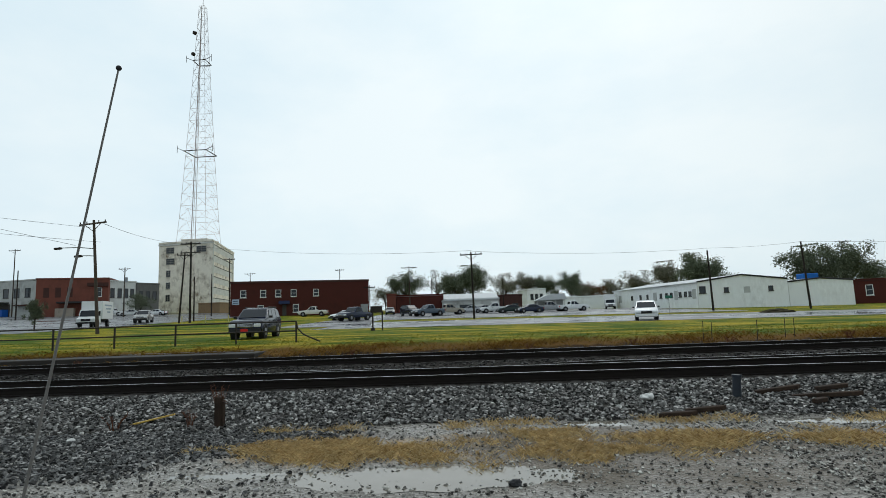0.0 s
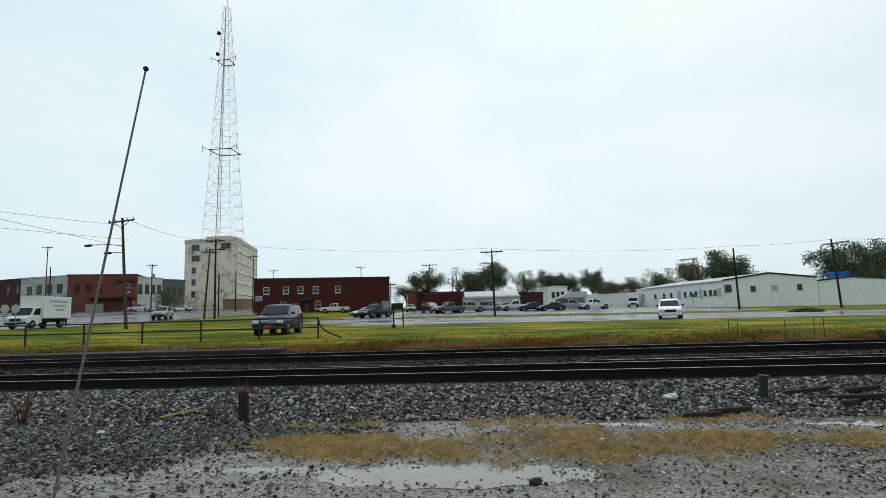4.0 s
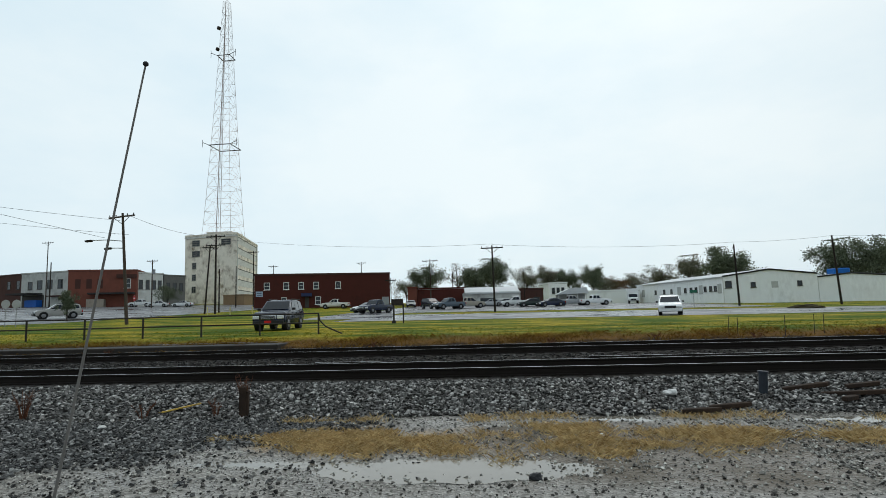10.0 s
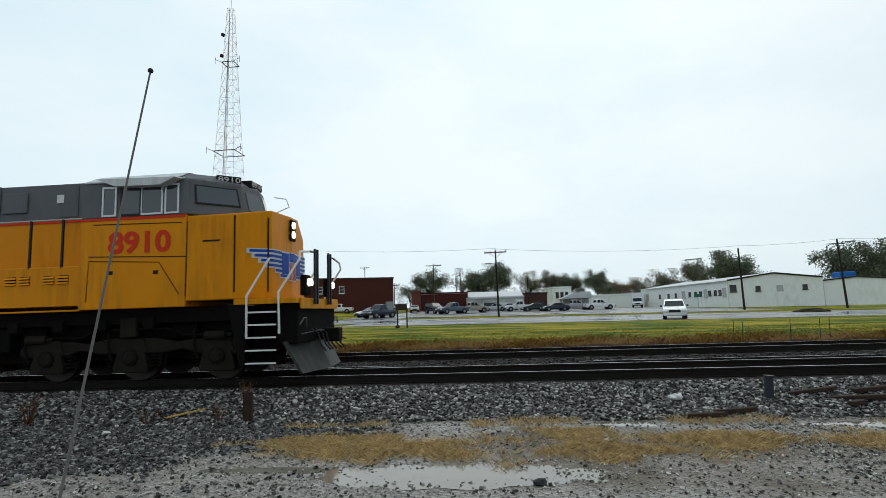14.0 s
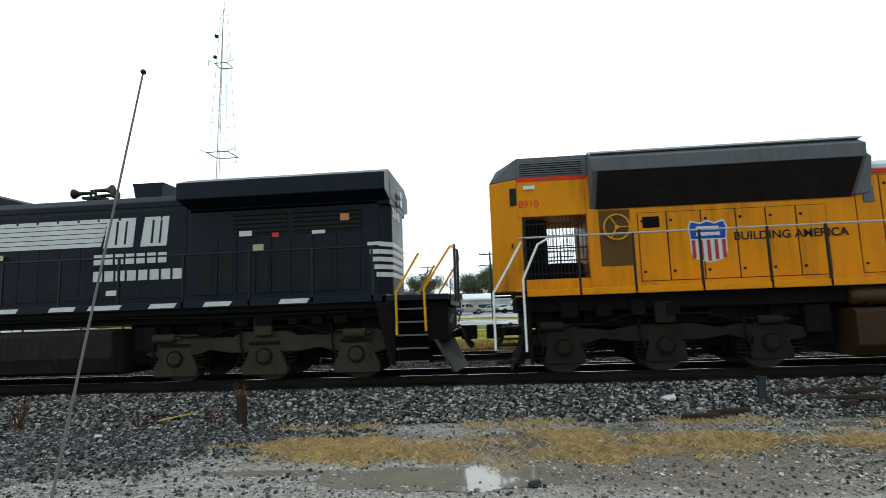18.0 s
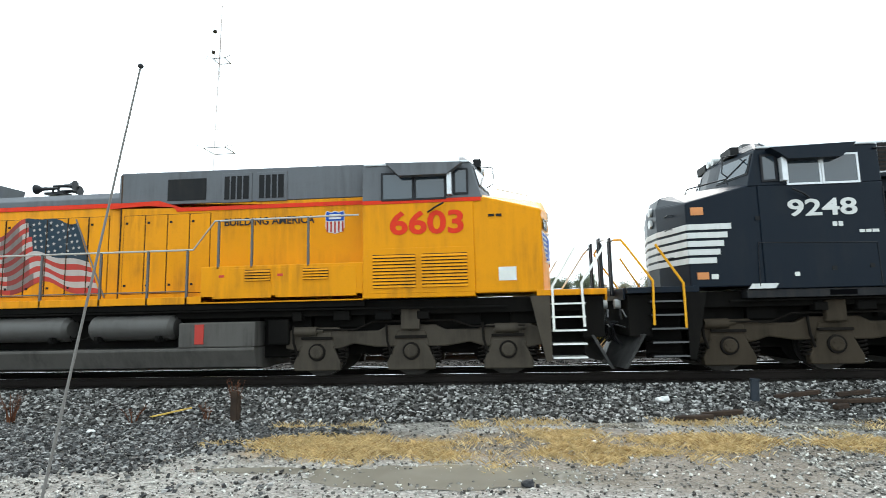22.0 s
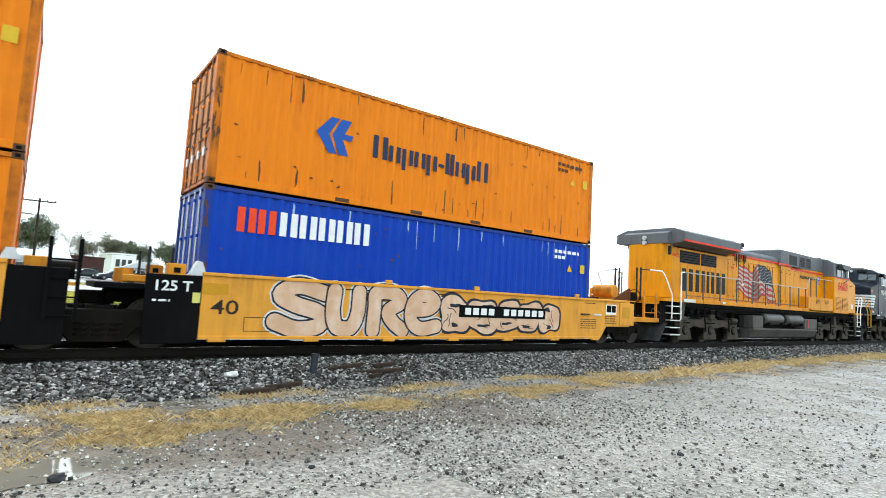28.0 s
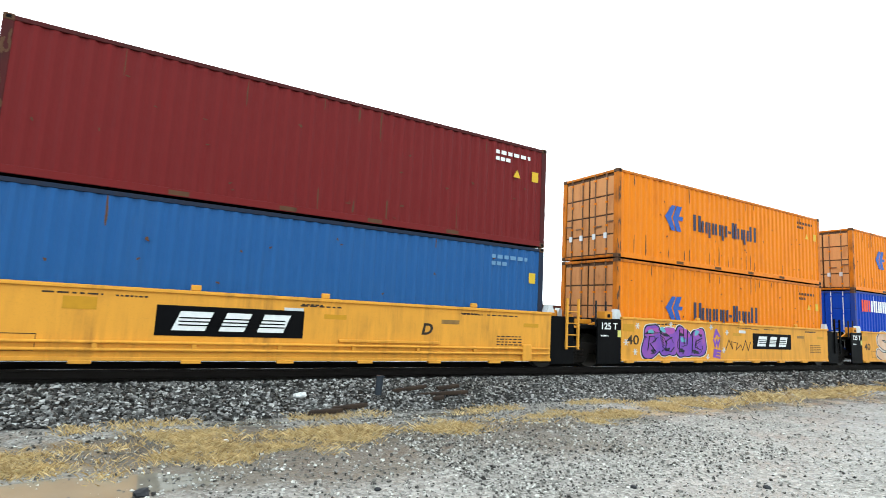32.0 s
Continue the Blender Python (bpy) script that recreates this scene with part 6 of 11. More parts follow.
def six_wheel_truck(root, xc, casting, style):
    """One three-axle truck with its side frames, journals, springs and brake gear, both sides."""
    r, a = 0.533, 2.04
    for k in (-1, 0, 1):
        wheelset(root, xc + k * a, r)
    for s in (-1, 1):
        y0, y1 = (s * 0.98, s * 1.16) if s > 0 else (-1.16, -0.98)
        bm = bmesh.new()
        # one long beam that dips over each journal
        if style == "ge":
            top = [(-2.75, 0.62), (-2.72, 0.98), (-2.5, 1.06), (-1.62, 1.06), (-1.4, 0.97), (-0.72, 0.97), (-0.5, 1.08), (0.5, 1.08), (0.72, 0.97), (1.4, 0.97), (1.62, 1.06), (2.5, 1.06), (2.72, 0.98), (2.75, 0.62)]
        else:
            top = [(-2.75, 0.62), (-2.72, 0.80), (-2.35, 0.90), (-1.45, 0.92), (-1.1, 0.86), (-0.55, 0.96), (0.55, 0.96), (1.1, 0.86), (1.45, 0.92), (2.35, 0.90), (2.72, 0.80), (2.75, 0.62)]
        low = [(2.45, 0.56), (1.55, 0.60), (1.25, 0.70), (0.75, 0.62), (-0.75, 0.62), (-1.25, 0.70), (-1.55, 0.60), (-2.45, 0.56)]
        prism(bm, [(xc + p, z) for p, z in top + low], y0, y1, "y")
        soften(bm, 0.03)
        frame_ob = part("truck_side_frame", bm, casting, root, "dusty cast steel truck side frame")
        for k in (-1, 0, 1):
            x = xc + k * a
            bm = bmesh.new()
            foot = (0.50, 0.14) if style == "ge" else (0.40, 0.20)
            prism(bm, [(x - 0.30, 0.76), (x - foot[0] - 0.02, 0.30), (x - foot[0], foot[1]), (x + foot[0], foot[1]), (x + foot[0] + 0.02, 0.30), (x + 0.30, 0.76)], min(s * 1.0, s * 1.19), max(s * 1.0, s * 1.19), "y")
            soften(bm, 0.025)
            part("journal_box", bm, casting, frame_ob)
            bm = bmesh.new()
            rod(bm, (x, s * 1.18, 0.533), (x, s * 1.225, 0.533), 0.19, 20, 0.18)
            part("bearing_ring", bm, truck_dark, frame_ob, smooth=True)
            bm = bmesh.new()
            rod(bm, (x, s * 1.225, 0.533), (x, s * 1.255, 0.533), 0.145, 20, 0.12)
            for q in range(3):
                aq = q * math.tau / 3 + 0.5
                rod(bm, (x + 0.07 * math.cos(aq), s * 1.255, 0.533 + 0.07 * math.sin(aq)), (x + 0.07 * math.cos(aq), s * 1.272, 0.533 + 0.07 * math.sin(aq)), 0.022, 6)
            part("bearing_cap", bm, casting, frame_ob, smooth=True)
            bm = bmesh.new()
            prism(bm, [(x - 0.40, 0.64), (x - 0.30, 0.96), (x + 0.30, 0.96), (x + 0.40, 0.64)], min(s * 1.12, s * 1.185), max(s * 1.12, s * 1.185), "y")
            soften(bm, 0.02)
            part("pedestal", bm, casting, frame_ob)
            if style == "ge":
                yy = sorted((s * 1.17, s * 1.23))
                boxpart("journal_cap", (x - 0.34, x + 0.34, yy[0], yy[1], 0.80, 0.86), truck_dark, frame_ob, 0.01)
            bm = bmesh.new()
            pipe(bm, [(x - 0.52, s * 1.22, 1.10), (x - 0.50, s * 1.24, 0.74), (x - 0.42, s * 1.22, 0.48)], 0.028, 6)
            part("brake_hanger", bm, truck_dark, frame_ob, smooth=True)
            for d in (-0.53, 0.53):
                spring(frame_ob, x + d, s * 1.09, 0.28, 0.60, 0.085, truck_dark)
        for k in (-0.5, 0.5):
            x = xc + k * 2 * a
            bm = bmesh.new()
            box(bm, x - 0.09, x + 0.01, *sorted((s * 1.15, s * 1.168)), 0.73, 0.84)
            part("frame_hole", bm, truck_dark, frame_ob)
        for k in (-2.3, 2.0):
            bm = bmesh.new()
            rod(bm, (xc + k - 0.22, s * 1.2, 0.98), (xc + k + 0.26, s * 1.2, 0.98), 0.10, 14)
            rod(bm, (xc + k + 0.26, s * 1.2, 0.98), (xc + k + 0.40, s * 1.2, 0.98), 0.04, 8)
            part("brake_cylinder", bm, casting, frame_ob, smooth=True)
        bm = bmesh.new()
        pipe(bm, [(xc - 2.5, s * 1.21, 1.02), (xc - 1.2, s * 1.21, 1.0), (xc - 0.8, s * 1.21, 1.16), (xc + 0.9, s * 1.21, 1.16), (xc + 1.3, s * 1.21, 1.02), (xc + 2.4, s * 1.21, 1.02)], 0.02, 6)
        part("air_pipe", bm, truck_dark, frame_ob, smooth=True)
        bm = bmesh.new()
        box(bm, xc - 0.2, xc + 0.2, min(s * 1.16, s * 1.3), max(s * 1.16, s * 1.3), 0.98, 1.42)
        soften(bm, 0.03)
        part("damper_bracket", bm, casting, frame_ob)
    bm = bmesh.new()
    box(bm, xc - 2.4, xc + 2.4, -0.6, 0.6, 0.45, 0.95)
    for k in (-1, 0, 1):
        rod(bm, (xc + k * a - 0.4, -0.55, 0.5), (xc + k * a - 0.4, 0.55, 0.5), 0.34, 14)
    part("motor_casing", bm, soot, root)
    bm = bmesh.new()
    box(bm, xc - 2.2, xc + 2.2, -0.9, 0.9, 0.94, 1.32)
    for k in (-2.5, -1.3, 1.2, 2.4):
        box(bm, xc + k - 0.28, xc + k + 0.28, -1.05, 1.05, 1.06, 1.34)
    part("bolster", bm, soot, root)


def coupler(root, x, s):
    bm = bmesh.new()
    box(bm, min(x - s * 0.9, x - s * 0.2), max(x - s * 0.9, x - s * 0.2), -0.09, 0.09, 0.78, 0.98)
    box(bm, min(x - s * 0.25, x + s * 0.12), max(x - s * 0.25, x + s * 0.12), -0.16, 0.16, 0.72, 1.04)
    soften(bm, 0.03)
    return part("coupler", bm, truck_dark, root, "heavy rusty knuckle coupler")


def hoses(root, x, s, material):
    r = random.Random(int(x * 37))
    for k in range(6):
        y = -0.75 + 0.27 * k
        bm = bmesh.new()
        pts = [(x + s * 0.05, y, 1.05), (x + s * 0.22, y, 0.95), (x + s * 0.30, y + r.uniform(-0.05, 0.05), 0.68), (x + s * 0.42, y + r.uniform(-0.08, 0.08), 0.55)]
        pipe(bm, pts, 0.022, 6)
        part("air_hose", bm, material, root, smooth=True)


def end_gear(lo, f_deck, f_end, rail_mat, step_mat, pilot_mat, deck_z, front):
    """End platform of a locomotive: sheet pilot, steps with hand rails on both sides, coupler, hoses, end rail."""
    s = 1 if f_end > f_deck else -1
    root = lo.root
    lo.part("end_platform", (f_deck, f_end - s * 0.45, -1.5, 1.5, deck_z - 0.10, deck_z), step_mat, 0.01)
    bm = bmesh.new()
    a, b = f_end - s * 0.75, f_end - s * 0.62
    prism(bm, [(lo.x(a), deck_z - 0.1), (lo.x(b), deck_z - 0.1), (lo.x(b + s * 0.08), 0.5), (lo.x(b + s * 0.34), 0.12), (lo.x(b + s * 0.27), 0.12), (lo.x(a), 0.5)], -1.28, 1.28, "y")
    part("snow_plow" if front else "pilot", bm, pilot_mat, root)
    coupler(root, lo.x(f_end + s * 0.1), s * lo.facing)
    hoses(root, lo.x(f_end - s * 0.42), s * lo.facing, rail_black)
    for side in (-1, 1):
        f0, f1 = f_end - s * 0.55, f_end + s * 0.02
        stair = lo.prism("stair_side", [(f_deck - s * 0.02, deck_z - 0.1), (f0 - s * 0.05, deck_z - 0.1), (f0 - s * 0.12, 0.26), (f0 - s * 0.2, 0.26)], side * 1.5 - 0.012, side * 1.5 + 0.012, pilot_mat)
        for k in range(5):
            z = 0.27 + k * (deck_z - 0.32) / 4
            d = 0.07 * k * 0.0
            yy = sorted((side * 1.02, side * 1.52))
            lo.part("step", (f0 - s * d, f1 - s * d, yy[0], yy[1], z, z + 0.035), step_mat if k else step_mat, 0.006, parent=stair)
        lo.pipe("grab_rail", [(f1, side * 1.52, 0.55), (f1, side * 1.52, deck_z - 0.02), (f1 - s * 0.35, side * 1.5, deck_z + 0.55), (f1 - s * 0.62, side * 1.45, deck_z + 1.02)], 0.024, rail_mat)
        lo.pipe("grab_rail", [(f0 - s * 0.05, side * 1.53, 0.5), (f0 - s * 0.05, side * 1.53, deck_z + 0.25), (f0 - s * 0.38, side * 1.52, deck_z + 0.95), (f0 - s * 0.6, side * 1.5, deck_z + 1.06)], 0.024, rail_mat)
    for y in (-0.62, -0.34, 0.34, 0.62):
        lo.part("gate_post", (f_end - s * 0.46, f_end - s * 0.40, y - 0.03, y + 0.03, deck_z - 0.1, deck_z + 1.05), rail_black, 0.006)
    for y0, y1 in ((-1.45, -0.62), (0.62, 1.45)):
        lo.pipe("end_rail", [(f_end - s * 0.43, y0, deck_z + 0.98), (f_end - s * 0.43, y1, deck_z + 0.98)], 0.02, rail_black)
    lo.pipe("uncoupling_lever", [(f_end - s * 0.4, -1.35, 0.95), (f_end - s * 0.28, -0.6, 1.0), (f_end - s * 0.28, 0.6, 1.0), (f_end - s * 0.4, 1.35, 0.95)], 0.016, rail_black)


def side_rail(lo, points, posts, material, post_mat, deck):
    """Walkway hand rail along both sides with its stanchions."""
    for side in (-1, 1):
        bar = lo.pipe("handrail", [(f, side * 1.47, z) for f, z in points], 0.021, material)
        for f in posts:
            z = float(np.interp(f, [p[0] for p in points], [p[1] for p in points])) if points[0][0] < points[-1][0] else 2.8
            base = deck(f)
            bm = bmesh.new()
            lo.box(bm, f - 0.022, f + 0.022, side * 1.47 - 0.03, side * 1.47 + 0.012, base - 0.12, z)
            part("stanchion", bm, post_mat, bar)


def hood_doors(lo, edges, z0, z1, y, material, latch, gap=0.014):
    """Tall engine-room doors, each a raised panel with latches, on both sides, over a grimy recess."""
    for side in (-1, 1):
        yy = sorted((side * (y + 0.001), side * (y + 0.004)))
        lo.part("door_recess", (edges[0], edges[-1], yy[0], yy[1], z0 - 0.012, z1 + 0.012), seam_grime)
        for f0, f1 in zip(edges, edges[1:]):
            yy = sorted((side * (y - 0.002), side * (y + 0.016)))
            d = lo.part("hood_door", (f0 + gap, f1 - gap, yy[0], yy[1], z0, z1), material, 0.006)
            if side < 0:
                for z in (z0 + 0.16, z1 - 0.2):
                    lo.part("latch", (f0 + 0.06, f0 + 0.115, -y - 0.030, -y - 0.014, z, z + 0.05), latch, parent=d)


def louvres(lo, f0, f1, z0, z1, y, count, material, back):
    base = lo.part("louvre_backing", (f0, f1, y - 0.006, y + 0.004, z0, z1), back)
    for k in range(count):
        z = z0 + (z1 - z0) * (k + 0.5) / count
        bm = bmesh.new()
        a, b = sorted((lo.x(f0), lo.x(f1)))
        t = (z1 - z0) / count
        prism(bm, [(y - 0.006, z - t * 0.2), (y - 0.03, z - t * 0.42), (y - 0.03, z - t * 0.28), (y - 0.006, z + t * 0.3)], a, b, "x")
        part("louvre_slat", bm, material, base)


def horns(lo, f, z, material):
    bm = bmesh.new()
    rod(bm, (lo.x(f), 0, z), (lo.x(f), 0, z + 0.26), 0.04, 8)
    box(bm, lo.x(f) - 0.25, lo.x(f) + 0.25, -0.16, 0.16, z + 0.22, z + 0.28)
    for k, d in ((-0.12, -1), (0.0, 1), (0.12, 1)):
        zz = z + 0.36 + 0.10 * (k == 0)
        rod(bm, (lo.x(f) - 0.14 * d, k * 1.4, zz), (lo.x(f) + 0.30 * d, k * 1.4, zz), 0.035, 10, 0.05)
        rod(bm, (lo.x(f) + 0.30 * d, k * 1.4, zz), (lo.x(f) + 0.46 * d, k * 1.4, zz), 0.05, 12, 0.13)
        rod(bm, (lo.x(f), k * 1.4, z + 0.26), (lo.x(f), k * 1.4, zz), 0.03, 6)
    return part("horn", bm, material, lo.root, "black air horn cluster", True)


def flag_mark(lo, f0, f1, z0, z1, y, lean=0.15, field=0.60, edge=99.0, y_edge=0.0):
    """Waving striped flag painted on the hood: thirteen bands, a dark field with small stars and a slanting staff."""
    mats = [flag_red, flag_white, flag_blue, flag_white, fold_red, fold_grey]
    bm = bmesh.new()
    cols, rows = 44, 13

    def place(u, v):
        # u: fly end 0 to staff 1; v: foot 0 to head 1
        wave = 0.135 * math.sin(u * 10.5 + 0.6 + 0.5 * v) * (1 - 0.35 * u) + 0.045 * math.sin(u * 21 + v * 3)
        f = f0 + (f1 - f0) * (0.02 + 0.98 * u) - (f1 - f0) * lean * v * (u ** 1.5) + (f1 - f0) * 0.08 * v * (1 - u)
        z = z0 + (z1 - z0) * ((0.12 + 0.66 * v) * (1 - u) + (0.02 + 0.96 * v) * u) + wave * (z1 - z0) * 0.75
        return lo.x(f), (y_edge if f > edge else y), z
    grid = [[bm.verts.new(place(i / cols, j / rows)) for i in range(cols + 1)] for j in range(rows + 1)]
    for j in range(rows):
        for i in range(cols):
            fc = bm.faces.new((grid[j][i], grid[j][i + 1], grid[j + 1][i + 1], grid[j + 1][i]))
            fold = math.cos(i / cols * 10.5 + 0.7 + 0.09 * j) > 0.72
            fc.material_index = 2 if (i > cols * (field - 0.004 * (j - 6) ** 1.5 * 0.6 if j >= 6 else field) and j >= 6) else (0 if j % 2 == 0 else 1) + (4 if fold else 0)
    for a in range(8):
        for b in range(5):
            u, v = field + 0.035 + a * (0.97 - field) / 8, 0.52 + b * 0.095 + (0.04 if a % 2 else 0)
            if v > 0.96:
                continue
            cx, cy, cz = place(u, v)
            ring = [bm.verts.new((cx + (0.045 if k % 2 == 0 else 0.02) * math.sin(k * math.pi / 5), cy - 0.004, cz + (0.045 if k % 2 == 0 else 0.02) * math.cos(k * math.pi / 5))) for k in range(10)]
            fc = bm.faces.new(ring)
            fc.material_index = 3
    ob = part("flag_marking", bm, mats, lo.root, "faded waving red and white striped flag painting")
    bm = bmesh.new()
    xa, ya, za = place(1.0, 1.04)
    xb, yb, zb = place(1.0, -0.02)
    rod(bm, (xa, ya - 0.003, za), (xb + lo.facing * 0.1, yb - 0.003, zb - 0.05), 0.018, 6)
    part("flag_staff_marking", bm, fold_grey, ob)
    return ob


def shield(lo, f, z, w, h, y):
    """Plain shield badge: blue head over red and white bars."""
    outline = [(-0.5, 0.34), (-0.42, 0.5), (-0.18, 0.44), (0, 0.5), (0.18, 0.44), (0.42, 0.5), (0.5, 0.34), (0.46, 0.12), (0.47, -0.24), (0.36, -0.42), (0, -0.5), (-0.36, -0.42), (-0.47, -0.24), (-0.46, 0.12)]
    bm = bmesh.new()
    prism(bm, [(lo.x(f) + a * w, z + b * h) for a, b in outline], y - 0.004, y, "y")
    ob = part("shield_badge", bm, white_mark, lo.root, "small red, white and blue shield badge")
    bm = bmesh.new()
    prism(bm, [(lo.x(f) + a * w, z + b * h) for a, b in [(-0.46, 0.33), (-0.40, 0.46), (-0.18, 0.40), (0, 0.46), (0.18, 0.40), (0.40, 0.46), (0.46, 0.33), (0.43, 0.06), (-0.43, 0.06)]], y - 0.008, y - 0.004, "y")
    part("shield_head", bm, emblem_blue, ob)
    for k in range(5):
        a = -0.38 + k * 0.19
        bm = bmesh.new()
        box(bm, lo.x(f) + (a - 0.045) * w, lo.x(f) + (a + 0.045) * w, y - 0.008, y - 0.004, z - (0.40 + 0.06 * (1 - abs(k - 2) / 2)) * h, z + 0.03 * h)
        part("shield_bar", bm, flag_red, ob)
    for k in range(2):
        bm = bmesh.new()
        box(bm, lo.x(f) - (0.3 - 0.02 * k) * w, lo.x(f) + (0.3 - 0.02 * k) * w, y - 0.012, y - 0.008, z + (0.13 + 0.14 * k) * h, z + (0.21 + 0.14 * k) * h)
        part("shield_name_bar", bm, white_mark, ob)
    return ob


def small_plates(lo, items, y):
    for f, z, w, h, m in items:
        lo.part("notice_plate", (f - w / 2, f + w / 2, y - 0.004, y, z - h / 2, z + h / 2), m)


def air_tank(lo, f0, f1, z, y, r, material):
    bm = bmesh.new()
    a, b = sorted((lo.x(f0), lo.x(f1)))
    for p, q, ra, rb in ((a, a + 0.08, r * 0.7, r), (a + 0.08, b - 0.08, r, r), (b - 0.08, b, r, r * 0.7)):
        rod(bm, (p, y, z), (q, y, z), ra, 20, rb)
    ob = part("air_reservoir", bm, material, lo.root, "round steel air reservoir", True)
    for x in (a + 0.28, b - 0.28):
        bm = bmesh.new()
        box(bm, x - 0.05, x + 0.05, y - r - 0.012, y + r + 0.012, z - r - 0.02, z - r * 0.6)
        rod(bm, (x, y - r, z - r * 0.75), (x, y - r - 0.04, z - r * 0.75), 0.045, 8)
        part("tank_strap", bm, soot, ob)


def cab_window(lo, f0, f1, z0, z1, y, frame_mat):
    bm = bmesh.new()
    w = 0.04
    for a, b, c, d in ((f0 - w, f0, z0 - w, z1 + w), (f1, f1 + w, z0 - w, z1 + w), (f0, f1, z0 - w, z0), (f0, f1, z1, z1 + w)):
        lo.box(bm, a, b, y - 0.02, y + 0.01, c, d)
    fr = part("cab_window_frame", bm, frame_mat, lo.root)
    lo.part("pane", (f0, f1, y - 0.008, y + 0.004, z0, z1), cab_glass, parent=fr)


def roof_box(lo, f0, f1, z, material):
    a = lo.part("roof_equipment", (f0, f1, -0.75, 0.75, z, z + 0.10), material, 0.02, "flat air conditioner on the cab roof")
    for k in range(5):
        f = f0 + (f1 - f0) * (k + 0.5) / 5
        lo.part("roof_fin", (f - 0.03, f + 0.03, -0.6, 0.6, z + 0.10, z + 0.13), rail_grey, parent=a)


def rounded_hood(w, z0, z1, r=0.16):
    pts = [(-w, z0), (w, z0)]
    for k in range(4):
        a = k * math.pi / 6
        pts.append((w - r + r * math.cos(a), z1 - r + r * math.sin(a)))
    for k in range(4):
        a = math.pi / 2 + k * math.pi / 6
        pts.append((-w + r + r * math.cos(a), z1 - r + r * math.sin(a)))
    return pts


def facet(name, quad, thick, material, parent, label=""):
    """A thin flat panel on four corners, proud of the sheet behind it on its outer side."""
    q = [Vector(p) for p in quad]
    n = (q[1] - q[0]).cross(q[3] - q[0]).normalized() * thick
    bm = bmesh.new()
    a, b = [bm.verts.new(p) for p in q], [bm.verts.new(p + n) for p in q]
    bm.faces.new(a[::-1]), bm.faces.new(b)
    for k in range(4):
        bm.faces.new((a[k], a[(k + 1) % 4], b[(k + 1) % 4], b[k]))
    return part(name, bm, material, parent, label)


def rings(name, lower, upper_ring, material, parent, bevel=0.03, label=""):
    """A closed shell between two rings of corners."""
    bm = bmesh.new()
    a, b = [bm.verts.new(p) for p in lower], [bm.verts.new(p) for p in upper_ring]
    bm.faces.new(a[::-1]), bm.faces.new(b)
    for k in range(len(a)):
        j = (k + 1) % len(a)
        bm.faces.new((a[k], a[j], b[j], b[k]))
    if bevel:
        soften(bm, bevel, 2, 18)
    return part(name, bm, material, parent, label)


EMD_CAB = dict(z=(3.665, 4.48, 4.72), glass=(0.14, 0.90, 3.92, 4.36),
               front=((8.72, -1.55), (9.70, -0.62), (9.90, 0.0)), mid=((8.66, -1.53), (9.50, -0.60), (9.66, 0.0)), crown=((8.52, -1.02), (9.20, -0.46), (9.32, 0.0)))
GE_CAB = dict(z=(3.70, 4.48, 4.70), glass=(0.06, 0.97, 3.96, 4.40),
              front=((8.74, -1.55), (8.99, -0.50), (9.03, 0.0)), mid=((8.52, -1.52), (8.76, -0.50), (8.79, 0.0)), crown=((8.38, -1.15), (8.58, -0.45), (8.60, 0.0)))


